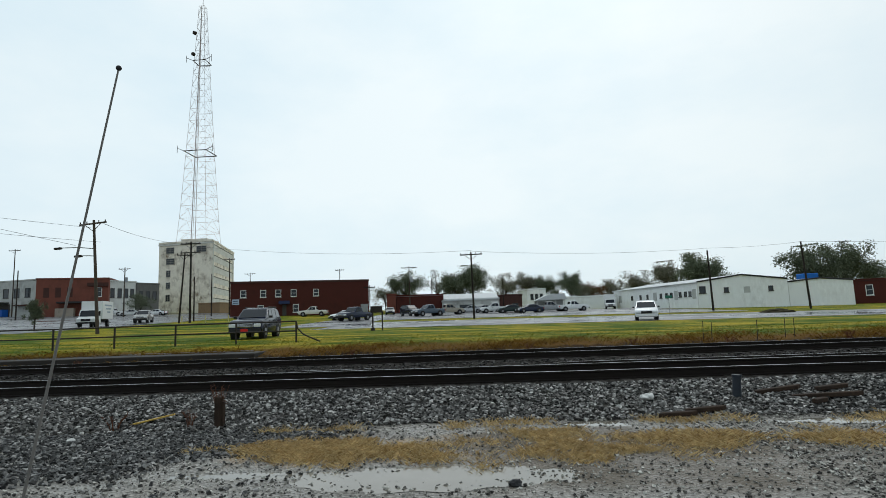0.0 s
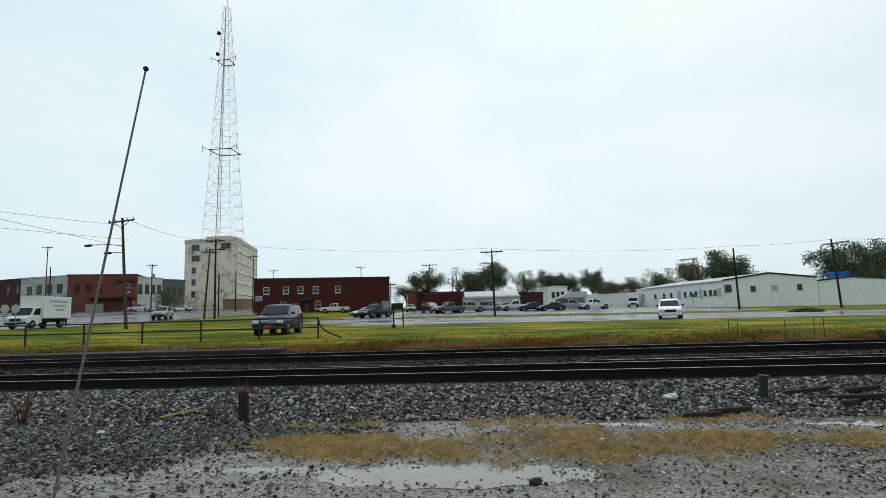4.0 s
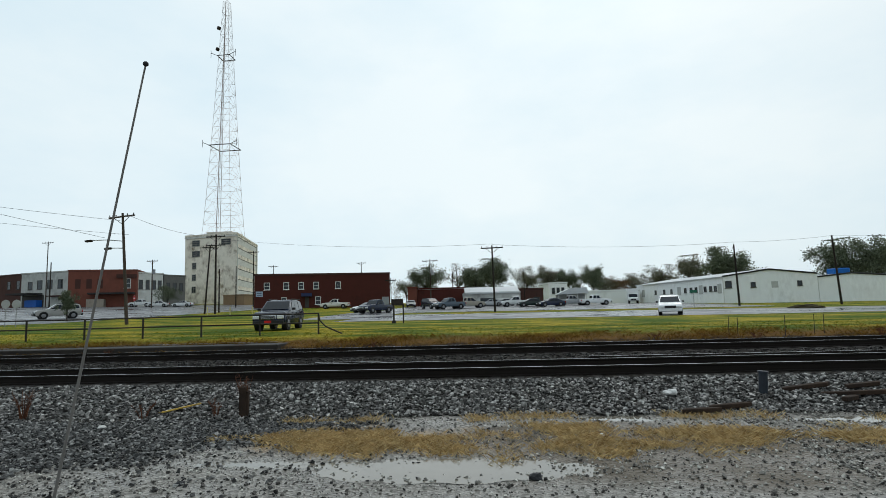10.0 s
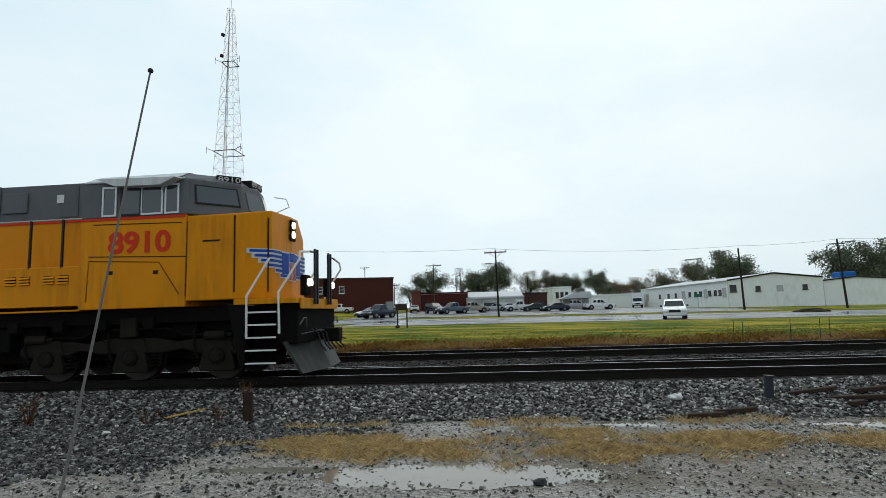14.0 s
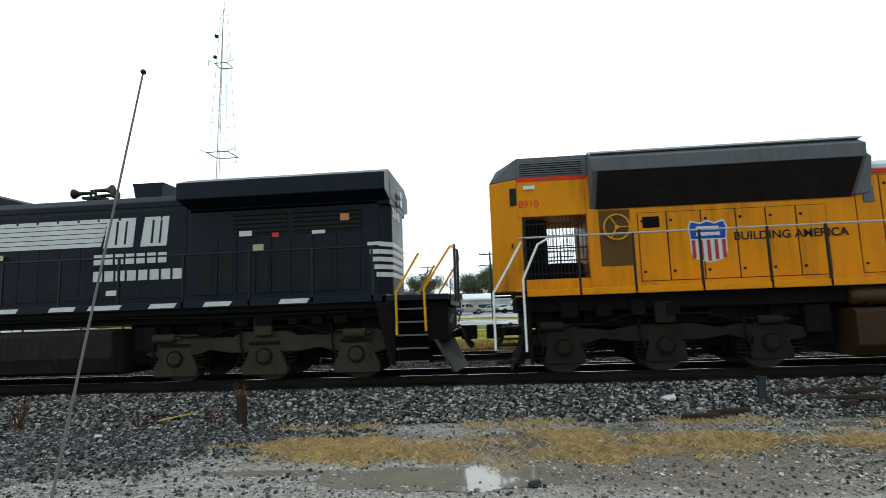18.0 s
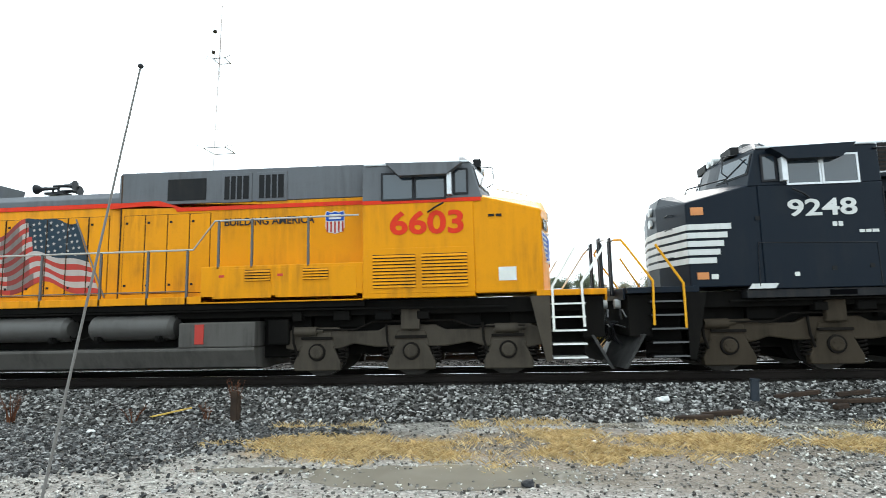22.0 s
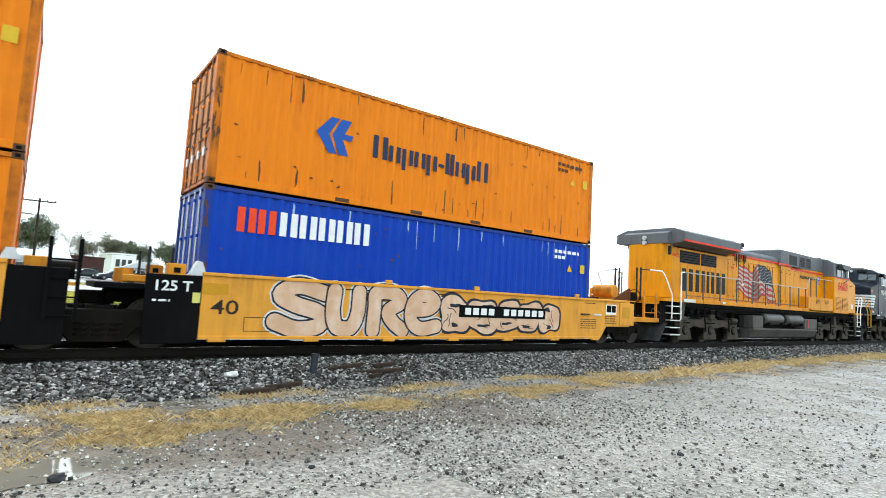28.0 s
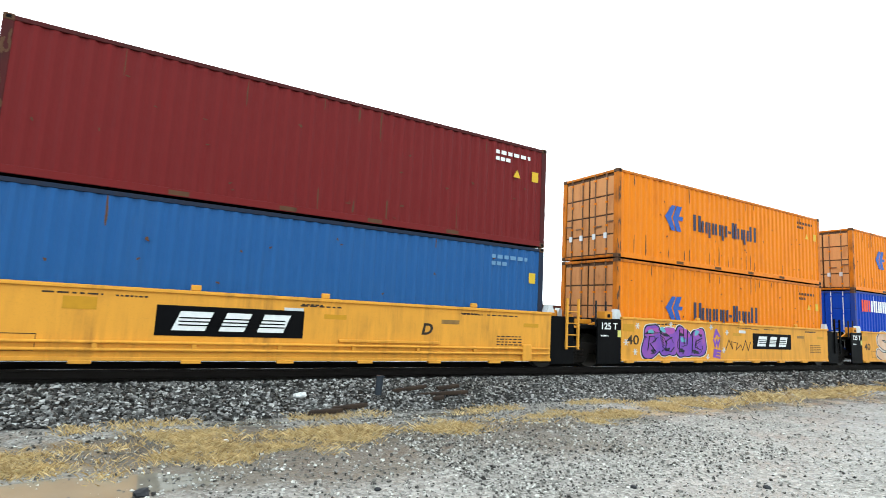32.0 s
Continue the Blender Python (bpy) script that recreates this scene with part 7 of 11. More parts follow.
def cab_top(lo, shape, upper, sheet_mat):
    """Upper half of a wide cab: slanted windscreens and a bevelled roof."""
    root = lo.root
    za, zb, zc = shape["z"]

    def full(pts):
        side = abs(pts[0][1])
        return [(6.2, -side), *pts, *[(f, -y) for f, y in pts[-2::-1]], (6.2, side)]

    def ring(pts, z):
        q = [(lo.x(f), y, z) for f, y in full(pts)]
        return q if lo.facing > 0 else q[::-1]
    front, mid, crown = shape["front"], shape["mid"], shape["crown"]
    shell = rings("cab_upper", ring(front, za), ring(mid, zb), upper, root, 0.02)
    rings("cab_roof", ring(mid, zb), ring(crown, zc), upper, root, 0.03, "bevelled cab roof")
    y0, y1, fe = mid[0][1] + 0.03, crown[0][1], crown[0][0] - 0.1
    sl = [(6.22, y0, zb + 0.03), (fe, y0, zb + 0.03), (fe, y1, zc + 0.015), (6.22, y1, zc + 0.015)]
    rings("roof_sheet", [(lo.x(f), y, z) for f, y, z in sl], [(lo.x(f), y, z + 0.02) for f, y, z in sl], sheet_mat, root, 0, "pale sloping roof sheet")
    lo.pipe("rain_gutter", [(6.25, mid[0][1] - 0.015, zb + 0.01), (mid[0][0] - 0.02, mid[0][1] - 0.015, zb + 0.01)], 0.022, sheet_mat, n=6)

    def on_front(f0, f1, z0, z1, s, i=0):
        def at(f, z):
            k = (z - za) / (zb - za)
            v = Vector((*front[i], 0)).lerp(Vector((*front[i + 1], 0)), f).lerp(Vector((*mid[i], 0)).lerp(Vector((*mid[i + 1], 0)), f), k)
            return Vector((lo.x(v.x), s * v.y, z))
        q = [at(f0, z0), at(f1, z0), at(f1, z1), at(f0, z1)]
        return q if s * lo.facing > 0 else [q[1], q[0], q[3], q[2]]
    a, b, z0, z1 = shape["glass"]
    for s in (1, -1):
        fr = facet("windscreen_frame", on_front(a, b, z0, z1, s), 0.012, rail_black, shell)
        facet("windscreen", on_front(a + 0.03, b - 0.03, z0 + 0.03, z1 - 0.03, s), 0.022, cab_glass, fr)
        if shape is EMD_CAB:
            facet("centre_windscreen", on_front(0.12, 0.92, 3.86, 4.32, s, 1), 0.016, cab_glass, shell)
        else:
            # wiper across the windscreen
            p, q = on_front(a + 0.1, b - 0.25, z0 + 0.02, z1 - 0.1, s)[::2]
            bm = bmesh.new()
            n = Vector((lo.facing * 0.03, s * -0.0, 0.012))
            rod(bm, p + n, q + n, 0.010, 5)
            part("wiper", bm, rail_black, fr)
    return shell


def ge_cab(lo, body, upper, sheet_mat):
    """Wide cab whose nose runs on flush with its sides and falls towards a shallow pointed front."""
    lo.part("cab_lower_side", (6.2, 8.55, -1.55, 1.55, 1.64, 3.705), body, 0.02)
    shell = cab_top(lo, GE_CAB, upper, sheet_mat)
    bm = bmesh.new()
    half = [((8.54, 1.535, 1.70), (8.54, 1.535, 3.78), (8.54, 0.62, 3.95)), ((9.95, 1.49, 1.70), (9.95, 1.49, 3.42), (9.90, 0.62, 3.76)), ((10.20, 0.36, 1.70), (10.20, 0.36, 3.52), (10.10, 0.36, 3.76))]
    v = [[[bm.verts.new((lo.x(f), s * y, z)) for f, y, z in col] for col in half] for s in (-1, 1)]
    for s in (0, 1):
        a, b, c = v[s]
        for q in ((a[0], b[0], b[1], a[1]), (a[1], b[1], b[2], a[2]), (b[0], c[0], c[1], b[1]), (b[1], c[1], c[2], b[2])):
            bm.faces.new(q)
    (a, b, c), (d, e, g) = v
    for q in ((a[2], b[2], e[2], d[2]), (b[2], c[2], g[2], e[2]), (c[0], g[0], g[1], c[1]), (c[1], g[1], g[2], c[2]), (a[0], a[1], a[2], d[2], d[1], d[0]), (a[0], b[0], c[0], g[0], e[0], d[0])):
        bm.faces.new(q)
    soften(bm, 0.03, 2, 18)
    nose = part("nose", bm, body, lo.root)
    lo.pipe("nose_grab_iron", [(9.0, -1.3, 3.80), (9.05, -1.3, 3.92), (9.75, -1.1, 3.78), (9.8, -1.1, 3.66)], 0.014, rail_white if upper is not body else rail_black)
    for z in (2.35, 2.95, 3.25):
        lo.pipe("nose_grab_iron", [(10.05, -1.0, z), (10.16, -1.02, z), (10.16, -0.78, z), (10.08, -0.76, z)], 0.012, rail_white if upper is not body else rail_black)
    lo.pipe("mirror_bracket", [(8.70, -1.0, 4.50), (8.98, -1.1, 4.44), (9.02, -1.1, 4.10), (8.86, -1.0, 4.02)], 0.014, rail_black)
    lo.part("number_board", (8.56, 8.74, -0.95, -0.42, 4.50, 4.70), grille_black, 0.02, "black number board")
    lo.part("number_board", (8.56, 8.74, 0.42, 0.95, 4.50, 4.70), grille_black, 0.02, "black number board")
    for y in (-0.13, 0.13):
        bm = bmesh.new()
        rod(bm, (lo.x(8.6), y, 4.60), (lo.x(8.80), y, 4.60), 0.085, 14)
        part("cab_headlight", bm, lamp_off, shell, smooth=True)
    return nose


def on_cheek(lo, name, s0, s1, z0, z1, material, parent, out, label=""):
    """A flat mark on the near cheek of the nose, s metres from its rear edge."""
    bm = bmesh.new()
    box(bm, s0, s1, -out, -out + 0.006, z0, z1)
    ob = part(name, bm, material, parent, label)
    ob.matrix_basis = pose(9.95, -1.49, 0, 0, 0, 77.5)
    return ob


def front_platform(lo, grab, deck, step_mat, rear=False):
    """Front platform of a locomotive: stairs, white hand rails, gate posts and the snow plow."""
    root = lo.root
    nosing = rail_white if grab is rail_white else rail_grey
    lo.part("end_platform", (9.8, 11.2, -1.5, 1.5, 1.62, 1.74), deck, 0.01)
    lo.part("platform_sill", (11.2, 11.24, -1.3, 1.3, 1.50, 1.74), deck, 0.01)
    lo.prism("pilot_sheet", [(10.7, 1.6), (11.16, 1.6), (11.16, 0.75), (10.7, 0.75)], -1.3, 1.3, soot, 0.02)
    bm = bmesh.new()
    for s in (-1, 1):
        a = [bm.verts.new(p) for p in ((lo.x(10.92), s * 1.42, 0.80), (lo.x(11.18), 0, 0.80), (lo.x(11.48), 0, 0.12), (lo.x(11.30), s * 1.36, 0.12))]
        b = [bm.verts.new(v.co - Vector((lo.x(0.06), 0, 0))) for v in a]
        bm.faces.new(a), bm.faces.new(b)
        for k in range(4):
            bm.faces.new((a[k], a[(k + 1) % 4], b[(k + 1) % 4], b[k]))
    part("snow_plow", bm, paint("worn_grey_plow", (0.035, 0.034, 0.033), 0.6, 0.2, (0.10, 0.095, 0.09), 0.4, 3.0), root, "worn grey snow plow blade")
    coupler(root, lo.x(11.6), lo.facing)
    hoses(root, lo.x(11.2), lo.facing, rail_black)
    for side in (-1, 1):
        stair = lo.prism("stair_side", [(9.66, 1.62), (10.06, 1.62), (10.06, 0.30), (9.94, 0.30)], side * 1.46 - 0.03, side * 1.46 + 0.03, truck_grey if grab is rail_white and step_mat is not truck_dark else soot)
        lo.part("stair_back", (10.06, 10.78, *sorted((side * 1.00, side * 1.04)), 0.30, 1.60), soot, parent=stair)
        for k in range(5):
            yy = sorted((side * 1.05, side * 1.50))
            lo.part("step", (10.08, 10.76, yy[0], yy[1], 0.35 + 0.27 * k, 0.385 + 0.27 * k), step_mat, 0.006, parent=stair)
            lo.part("step_nosing", (10.08, 10.76, side * 1.508 - 0.006, side * 1.508 + 0.006, 0.35 + 0.27 * k, 0.385 + 0.27 * k), nosing, 0, parent=stair)
        e = 0.12 if step_mat is truck_dark else 0.0
        lo.pipe("grab_rail", [(10.72 + e, side * 1.53, 0.98), (10.70 + e, side * 1.53, 1.86), (11.16 + e, side * 1.5, 2.56), (11.26, side * 1.44, 2.72), (11.28, side * 0.95, 2.78)], 0.026, grab)
        lo.pipe("grab_rail", [(10.07, side * 1.53, 0.95), (10.07, side * 1.53, 2.62), (10.0, side * 1.50, 2.78), (9.74, side * 1.47, 2.80)] if rear and nosing is rail_white else
                [(10.11, side * 1.53, 0.92), (10.11, side * 1.53, 1.80), (10.60, side * 1.5, 2.60)], 0.026, grab)
        lo.pipe("end_rail", [(11.28, side * 0.95, 2.78), (11.28, side * 0.5, 2.80)], 0.02, rail_black)
        lo.pipe("lift_lever", [(11.22, side * 1.35, 1.15), (11.26, side * 1.2, 1.30), (11.26, side * 1.05, 1.30), (11.22, side * 0.95, 1.10)], 0.016, rail_grey)
    for y in (-0.55, -0.38, 0.42, 0.60):
        lo.part("gate_post", (11.26, 11.31, y - 0.03, y + 0.03, 1.6, 2.88), rail_black, 0.006)
    lo.pipe("uncoupling_lever", [(11.25, -1.35, 0.95), (11.35, -0.6, 1.0), (11.35, 0.6, 1.0), (11.25, 1.35, 0.95)], 0.016, rail_black)


def ge_locomotive(name, facing, u, scheme, label):
    root = thing(name, pose(u, TRACK_Y, 0), label, "locomotive", "locomotives of the train")
    TRAIN.append((root, u))
    lo = Loco(root, facing)
    c = scheme
    body, upper = c["body"], c["upper"]
    # running gear and frame
    six_wheel_truck(root, lo.x(7.15), c["casting"], "ge")
    six_wheel_truck(root, lo.x(-7.12), c["casting"], "ge")
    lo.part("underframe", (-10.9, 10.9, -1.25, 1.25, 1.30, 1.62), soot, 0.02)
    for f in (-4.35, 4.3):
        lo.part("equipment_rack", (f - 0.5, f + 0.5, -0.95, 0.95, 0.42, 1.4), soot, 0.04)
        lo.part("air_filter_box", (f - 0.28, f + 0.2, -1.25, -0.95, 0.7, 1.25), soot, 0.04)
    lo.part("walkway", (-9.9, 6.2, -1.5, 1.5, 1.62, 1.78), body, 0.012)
    # added dark sheet standing for the shadow below the walkway edge
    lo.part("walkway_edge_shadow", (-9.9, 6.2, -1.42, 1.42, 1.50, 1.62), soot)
    lo.along("fuel_tank", [(-1.5, 0.62), (-1.35, 0.30), (-1.0, 0.22), (1.0, 0.22), (1.35, 0.30), (1.5, 0.62), (1.5, 1.14), (1.40, 1.22), (-1.40, 1.22), (-1.5, 1.14)] if not c["tanks"] else
             [(-1.5, 0.62), (-1.32, 0.26), (-1.0, 0.20), (1.0, 0.20), (1.32, 0.26), (1.5, 0.62), (1.5, 0.68), (-1.5, 0.68)], -3.8, 3.85, c["tank_mat"], 0.02, "dirty fuel tank between the trucks")
    if c["tanks"]:
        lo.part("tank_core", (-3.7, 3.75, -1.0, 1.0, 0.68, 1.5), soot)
        lo.part("equipment_box", (-3.8, -2.75, -1.48, 1.48, 0.685, 1.26), c["tank_mat"], 0.03)
        lo.part("equipment_box", (2.15, 3.85, -1.48, 1.48, 0.685, 1.22), c["tank_mat"], 0.03)
        lo.part("fuel_gauge", (2.52, 2.72, -1.495, -1.48, 0.76, 1.18), flag_red, 0.004)
        for f0, f1 in ((-2.45, -0.45), (0.05, 2.0)):
            air_tank(lo, f0, f1, 1.13, -1.25, 0.28, steel_tank)
            air_tank(lo, f0, f1, 1.13, 1.25, 0.28, steel_tank)
        lo.pipe("air_pipe", [(-0.5, -1.3, 1.0), (-0.35, -1.38, 0.9), (-0.1, -1.38, 0.9), (0.1, -1.3, 1.0)], 0.02, soot)
    else:
        lo.part("equipment_box", (-0.75, -0.55, -1.5, -1.44, 1.24, 1.42), c["tank_mat"], 0.01)
    # hood
    zt = 4.30
    lo.along("hood", rounded_hood(0.93, 1.78, zt - 0.10), -5.25, 0.40, body, 0, "", None, True)
    lo.along("hood_top", [(-0.945, 4.02), (-0.945, zt - 0.14), (-0.80, zt + 0.015), (0.80, zt + 0.015), (0.945, zt - 0.14), (0.945, 4.02), (0.80, 4.0), (-0.80, 4.0)], -5.25, 0.40, upper, 0.02)
    e = c["rear"]
    lo.part("rear_hood", (e, -5.25, -1.0, 1.0, 1.78, 4.02), body, 0.02)
    w = -10.18 if c["stripe"] else e - 0.25
    plan = [(e, 1.0), (w, 0.72), (w, -0.72), (e, -1.0)]
    if facing < 0:
        plan = plan[::-1]
    rings("rear_hood_face", [(lo.x(f), y, 1.78) for f, y in plan], [(lo.x(f), y, 4.02) for f, y in plan], body, root, 0.02)
    lo.prism("rear_cap", [(e + 0.1, 3.93), (w - 0.02, 3.93), (w - 0.02, 4.36), (e + 0.1, 4.52)], -0.98, 0.98, upper, 0.03)
    for z in (3.98, 4.18):
        bm = bmesh.new()
        rod(bm, (lo.x(w), 0, z), (lo.x(w - 0.10), 0, z), 0.09, 16)
        part("rear_headlight", bm, lamp_off, root, smooth=True)
    # overhanging radiator
    lo.along("radiator_wing", [(-1.0, 3.80), (-1.0, 3.90), (-1.55, 4.02), (-1.55, 4.40), (-1.05, 4.58), (1.05, 4.58), (1.55, 4.40), (1.55, 4.02), (1.0, 3.90), (1.0, 3.80)], -9.92, -5.22, upper, 0.02, "overhanging radiator section of the hood")
    for k in range(9):
        f = -9.7 + k * 0.52
        lo.part("radiator_roof_rib", (f - 0.025, f + 0.025, -1.0, 1.0, 4.575, 4.595), upper)
    if c["stripe"]:
        for s in (-1, 1):
            bm = bmesh.new()
            prism(bm, [(s * 1.553, 4.02), (s * 1.558, 4.02), (s * 1.558, 4.10), (s * 1.553, 4.10)], min(lo.x(-9.92), lo.x(-5.22)), max(lo.x(-9.92), lo.x(-5.22)), "x")
            part("red_stripe", bm, up_red, root)
    for f0, f1 in ((-9.28, -7.70), (-7.58, -6.30)):
        g = lo.part("upper_grille", (f0, f1, -1.022, -0.99, 3.24, 3.74), grille_black, 0.004)
        for k in range(5):
            z = 3.29 + k * 0.1
            lo.part("grille_bar", (f0, f1, -1.03, -1.022, z - 0.012, z + 0.012), soot, parent=g)
    edges = [-9.25, -8.72, -8.18, -7.66, -7.22, -6.85, -6.4, -5.95, -5.4]
    for f0, f1 in zip(edges, edges[1:]):
        d = lo.part("radiator_door", (f0 + 0.015, f1 - 0.015, -1.022, -0.996, 1.92, 3.19), body, 0.006)
        w = (f1 - f0)
        lo.part("door_grille", (f0 + w * 0.22, f1 - w * 0.2, -1.03, -1.02, 2.1, 3.02 if c["stripe"] else 2.95), grille_black, parent=d)
    # doors along the engine room
    hood_doors(lo, [-5.15, -4.62, -4.1, -3.58, -3.05, -2.55, -2.02, -1.5, -0.98, -0.46, 0.05], 1.90, 3.72 if c["stripe"] else 3.95, 0.93, body, grille_black)
    if c["stripe"]:
        for s in (-1, 1):
            yy = sorted((s * 0.94, s * 0.955))
            lo.part("red_stripe", (-5.2, 0.4, yy[0], yy[1], 3.93, 4.03), up_red)
    # raised blower section behind the cab
    lo.part("blower_housing", (0.36, 6.2, -1.0, 1.0, 1.78, 4.02 if not c["stripe"] else 3.93), body, 0.015)
    lo.prism("blower_housing_top", [(0.30, 3.935), (6.2, 3.935), (6.2, 4.68), (0.36, 4.72), (0.30, 4.66)] if c["stripe"] else [(0.30, 4.025), (6.2, 4.025), (6.2, 4.68), (0.36, 4.72), (0.30, 4.66)], -1.012, 1.012, upper, 0.02)
    if c["stripe"]:
        bm = bmesh.new()
        prism(bm, [(lo.x(0.1), 3.88), (lo.x(1.55), 3.95), (lo.x(1.75), 3.76), (lo.x(6.2), 3.76), (lo.x(6.2), 3.85), (lo.x(1.85), 3.85), (lo.x(1.3), 4.03), (lo.x(0.1), 4.0)], -1.022, -1.0, "y")
        part("red_stripe", bm, up_red, root)
    g = lo.part("blower_grille", (1.50, 2.42, -1.03, -1.0, 4.02, 4.52) if c["stripe"] else (0.55, 1.95, -1.03, -1.0, 4.05, 4.5), grille_black if c["stripe"] else ns_opening, 0.004)
    if not c["stripe"]:
        for dims in ((0.48, 2.02, 4.0, 4.05), (0.48, 2.02, 4.5, 4.55), (0.48, 0.55, 4.05, 4.5), (1.95, 2.02, 4.05, 4.5)):
            lo.part("grille_frame", (dims[0], dims[1], -1.04, -1.01, dims[2], dims[3]), body, 0.006, parent=g)
        for k in range(6):
            lo.part("grille_bar", (0.55, 1.95, -1.036, -1.03, 4.10 + 0.07 * k, 4.112 + 0.07 * k), grille_black, parent=g)
    for f0, f1 in ((2.80, 4.20), (3.62, 5.15)):
        if c["stripe"]:
            g = lo.part("intake_frame", (f0, f0 + 0.72, -1.035, -1.0, 3.92, 4.60), upper, 0.01)
            lo.part("intake_mesh", (f0 + 0.07, f0 + 0.65, -1.042, -1.034, 3.99, 4.53), grille_black, parent=g)
            for k in range(3):
                lo.part("intake_slat", (f0 + 0.20 + k * 0.145, f0 + 0.225 + k * 0.145, -1.052, -1.041, 3.99, 4.53), upper, parent=g)
        else:
            g = lo.part("intake_frame", (f1 - 0.04, f1 + 0.82, -1.06, -1.0, 3.98, 4.66), silver_frame, 0.01)
            lo.part("intake_mesh", (f1 + 0.05, f1 + 0.73, -1.068, -1.058, 4.02, 4.62), ns_brown, parent=g)
            for k in range(7):
                lo.part("intake_slat", (f1 + 0.05, f1 + 0.73, -1.076, -1.066, 4.05 + k * 0.085, 4.085 + k * 0.085), grille_black, parent=g)
    if c["stripe"]:
        hood_doors(lo, [0.45, 0.98, 1.52, 2.05, 2.55], 1.90, 3.70, 1.0, body, grille_black)
    else:
        hood_doors(lo, [0.42, 1.0, 1.55, 2.1], 1.90, 3.9, 1.0, body, grille_black)
        for f0, f1 in ((2.14, 2.68), (2.72, 3.26)):
            lo.part("replacement_door", (f0, f1, -1.016, -0.998, 1.90, 3.78), ns_brown, 0.006, "rust-brown replacement hood door")
    # full-width cabinets beside the cab
    if c["stripe"]:
        lo.part("side_cabinet", (2.62, 6.2, -1.5, 1.5, 1.63, 2.42), body, 0.02)
        lo.part("cabinet_door", (2.9, 4.2, -1.51, -1.495, 1.72, 2.36), body, 0.006)
    else:
        lo.part("side_cabinet", (4.22, 6.2, -1.5, 1.5, 1.63, 2.42), ns_dusty, 0.02)
        lo.part("cabinet_lid", (4.18, 6.2, -1.515, 1.515, 2.40, 2.45), ns_dusty, 0.01)
    lo.part("cabinet_door", (4.3, 6.05, -1.51, -1.495, 1.72, 2.36), body if c["stripe"] else ns_dusty, 0.006)
    if c["stripe"]:
        louvres(lo, 3.62, 4.18, 2.08, 2.32, -1.511, 4, body, grille_black)
        louvres(lo, 4.9, 5.45, 2.08, 2.32, -1.511, 4, body, grille_black)
        louvres(lo, 6.42, 7.32, 1.85, 2.55, -1.56, 10, body, grille_black)
        louvres(lo, 7.45, 8.40, 1.85, 2.55, -1.56, 10, body, grille_black)
        lo.part("cab_grille_frame", (6.30, 8.55, -1.558, -1.545, 1.74, 2.68), body, 0.006)
        lo.prism("dull_plate", [(9.04, 1.95), (9.40, 1.95), (9.40, 2.23), (9.04, 2.23)], -1.522, -1.50, warn_white)
    else:
        lo.part("hatch_panel", (4.28, 6.05, -1.45, -1.0, 2.42, 3.50), body, 0.02)
        g = lo.part("side_grille", (4.42, 5.17, -1.462, -1.448, 2.52, 3.19), ns_opening, 0.004)
        for k in range(6):
            lo.part("grille_bar", (4.42, 5.17, -1.468, -1.461, 2.58 + 0.1 * k, 2.594 + 0.1 * k), grille_black, parent=g)
        lo.part("grille_edge", (4.38, 5.21, -1.475, -1.448, 3.19, 3.22), body, 0.004, parent=g)
        lo.part("hatch_lid", (4.24, 6.08, -1.465, -1.0, 3.48, 3.53), body, 0.01)
        lo.part("hatch_shelf", (3.95, 6.1, -1.25, -1.0, 3.86, 3.93), body, 0.01)
        g = lo.part("step_grating", (3.2, 3.85, -1.45, -1.40, 1.84, 2.12), ns_opening, 0.004, "wire mesh step guard")
        for k in range(7):
            lo.part("mesh_wire", (3.22 + 0.1 * k, 3.232 + 0.1 * k, -1.457, -1.449, 1.85, 2.11), rail_grey, parent=g)
        for k in range(4):
            lo.part("mesh_wire", (3.2, 3.85, -1.457, -1.449, 1.87 + 0.075 * k, 1.88 + 0.075 * k), rail_grey, parent=g)
        lo.pipe("cab_side_rail", [(4.12, -1.42, 3.48), (4.05, -1.42, 3.7), (4.05, -1.42, 4.36), (4.12, -1.42, 4.42), (6.3, -1.55, 4.38)], 0.018, c["rail"])
    nose = ge_cab(lo, body, upper, c["sheet"])
    if c["stripe"]:
        lo.part("red_stripe", (6.2, 8.72, -1.562, -1.549, 3.63, 3.71), up_red)
    win = rail_black if c["stripe"] else silver_frame
    cab_window(lo, 6.65, 7.27, 3.73, 4.26, -1.556, win)
    cab_window(lo, 7.36, 7.95, 3.73, 4.26, -1.556, win)
    cab_window(lo, 8.19, 8.42, 3.82, 4.30, -1.552, rail_black)
    lo.part("wind_deflector", (8.02, 8.12, -1.70, -1.56, 3.76, 4.24), silver_frame, 0.01)
    lo.prism("sun_visor", [(6.74, 4.46), (8.35, 4.42), (8.02, 4.18), (7.03, 4.18)], -1.78, -1.55, upper)
    roof_box(lo, 6.50, 7.18, 4.72, rail_grey)
    roof_box(lo, 7.45, 8.40, 4.72, rail_grey)
    lo.pipe("cab_grab_iron", [(7.6, -1.58, 3.42), (7.75, -1.66, 3.5), (7.95, -1.66, 3.6)], 0.02, rail_black)
    # roof gear
    bm = bmesh.new()
    lo.box(bm, -4.22, -3.42, -0.45, 0.45, zt - 0.02, zt + 0.10)
    part("stack_base", bm, up_grey if c["stripe"] else ns_black, root)
    bm = bmesh.new()
    a, b = lo.x(-4.16), lo.x(-3.48)
    prism(bm, [(a, zt + 0.1), (b, zt + 0.1), (b + (b - a) * 0.12, zt + 0.46), (a - (b - a) * 0.04, zt + 0.46)], -0.42, 0.42, "y")
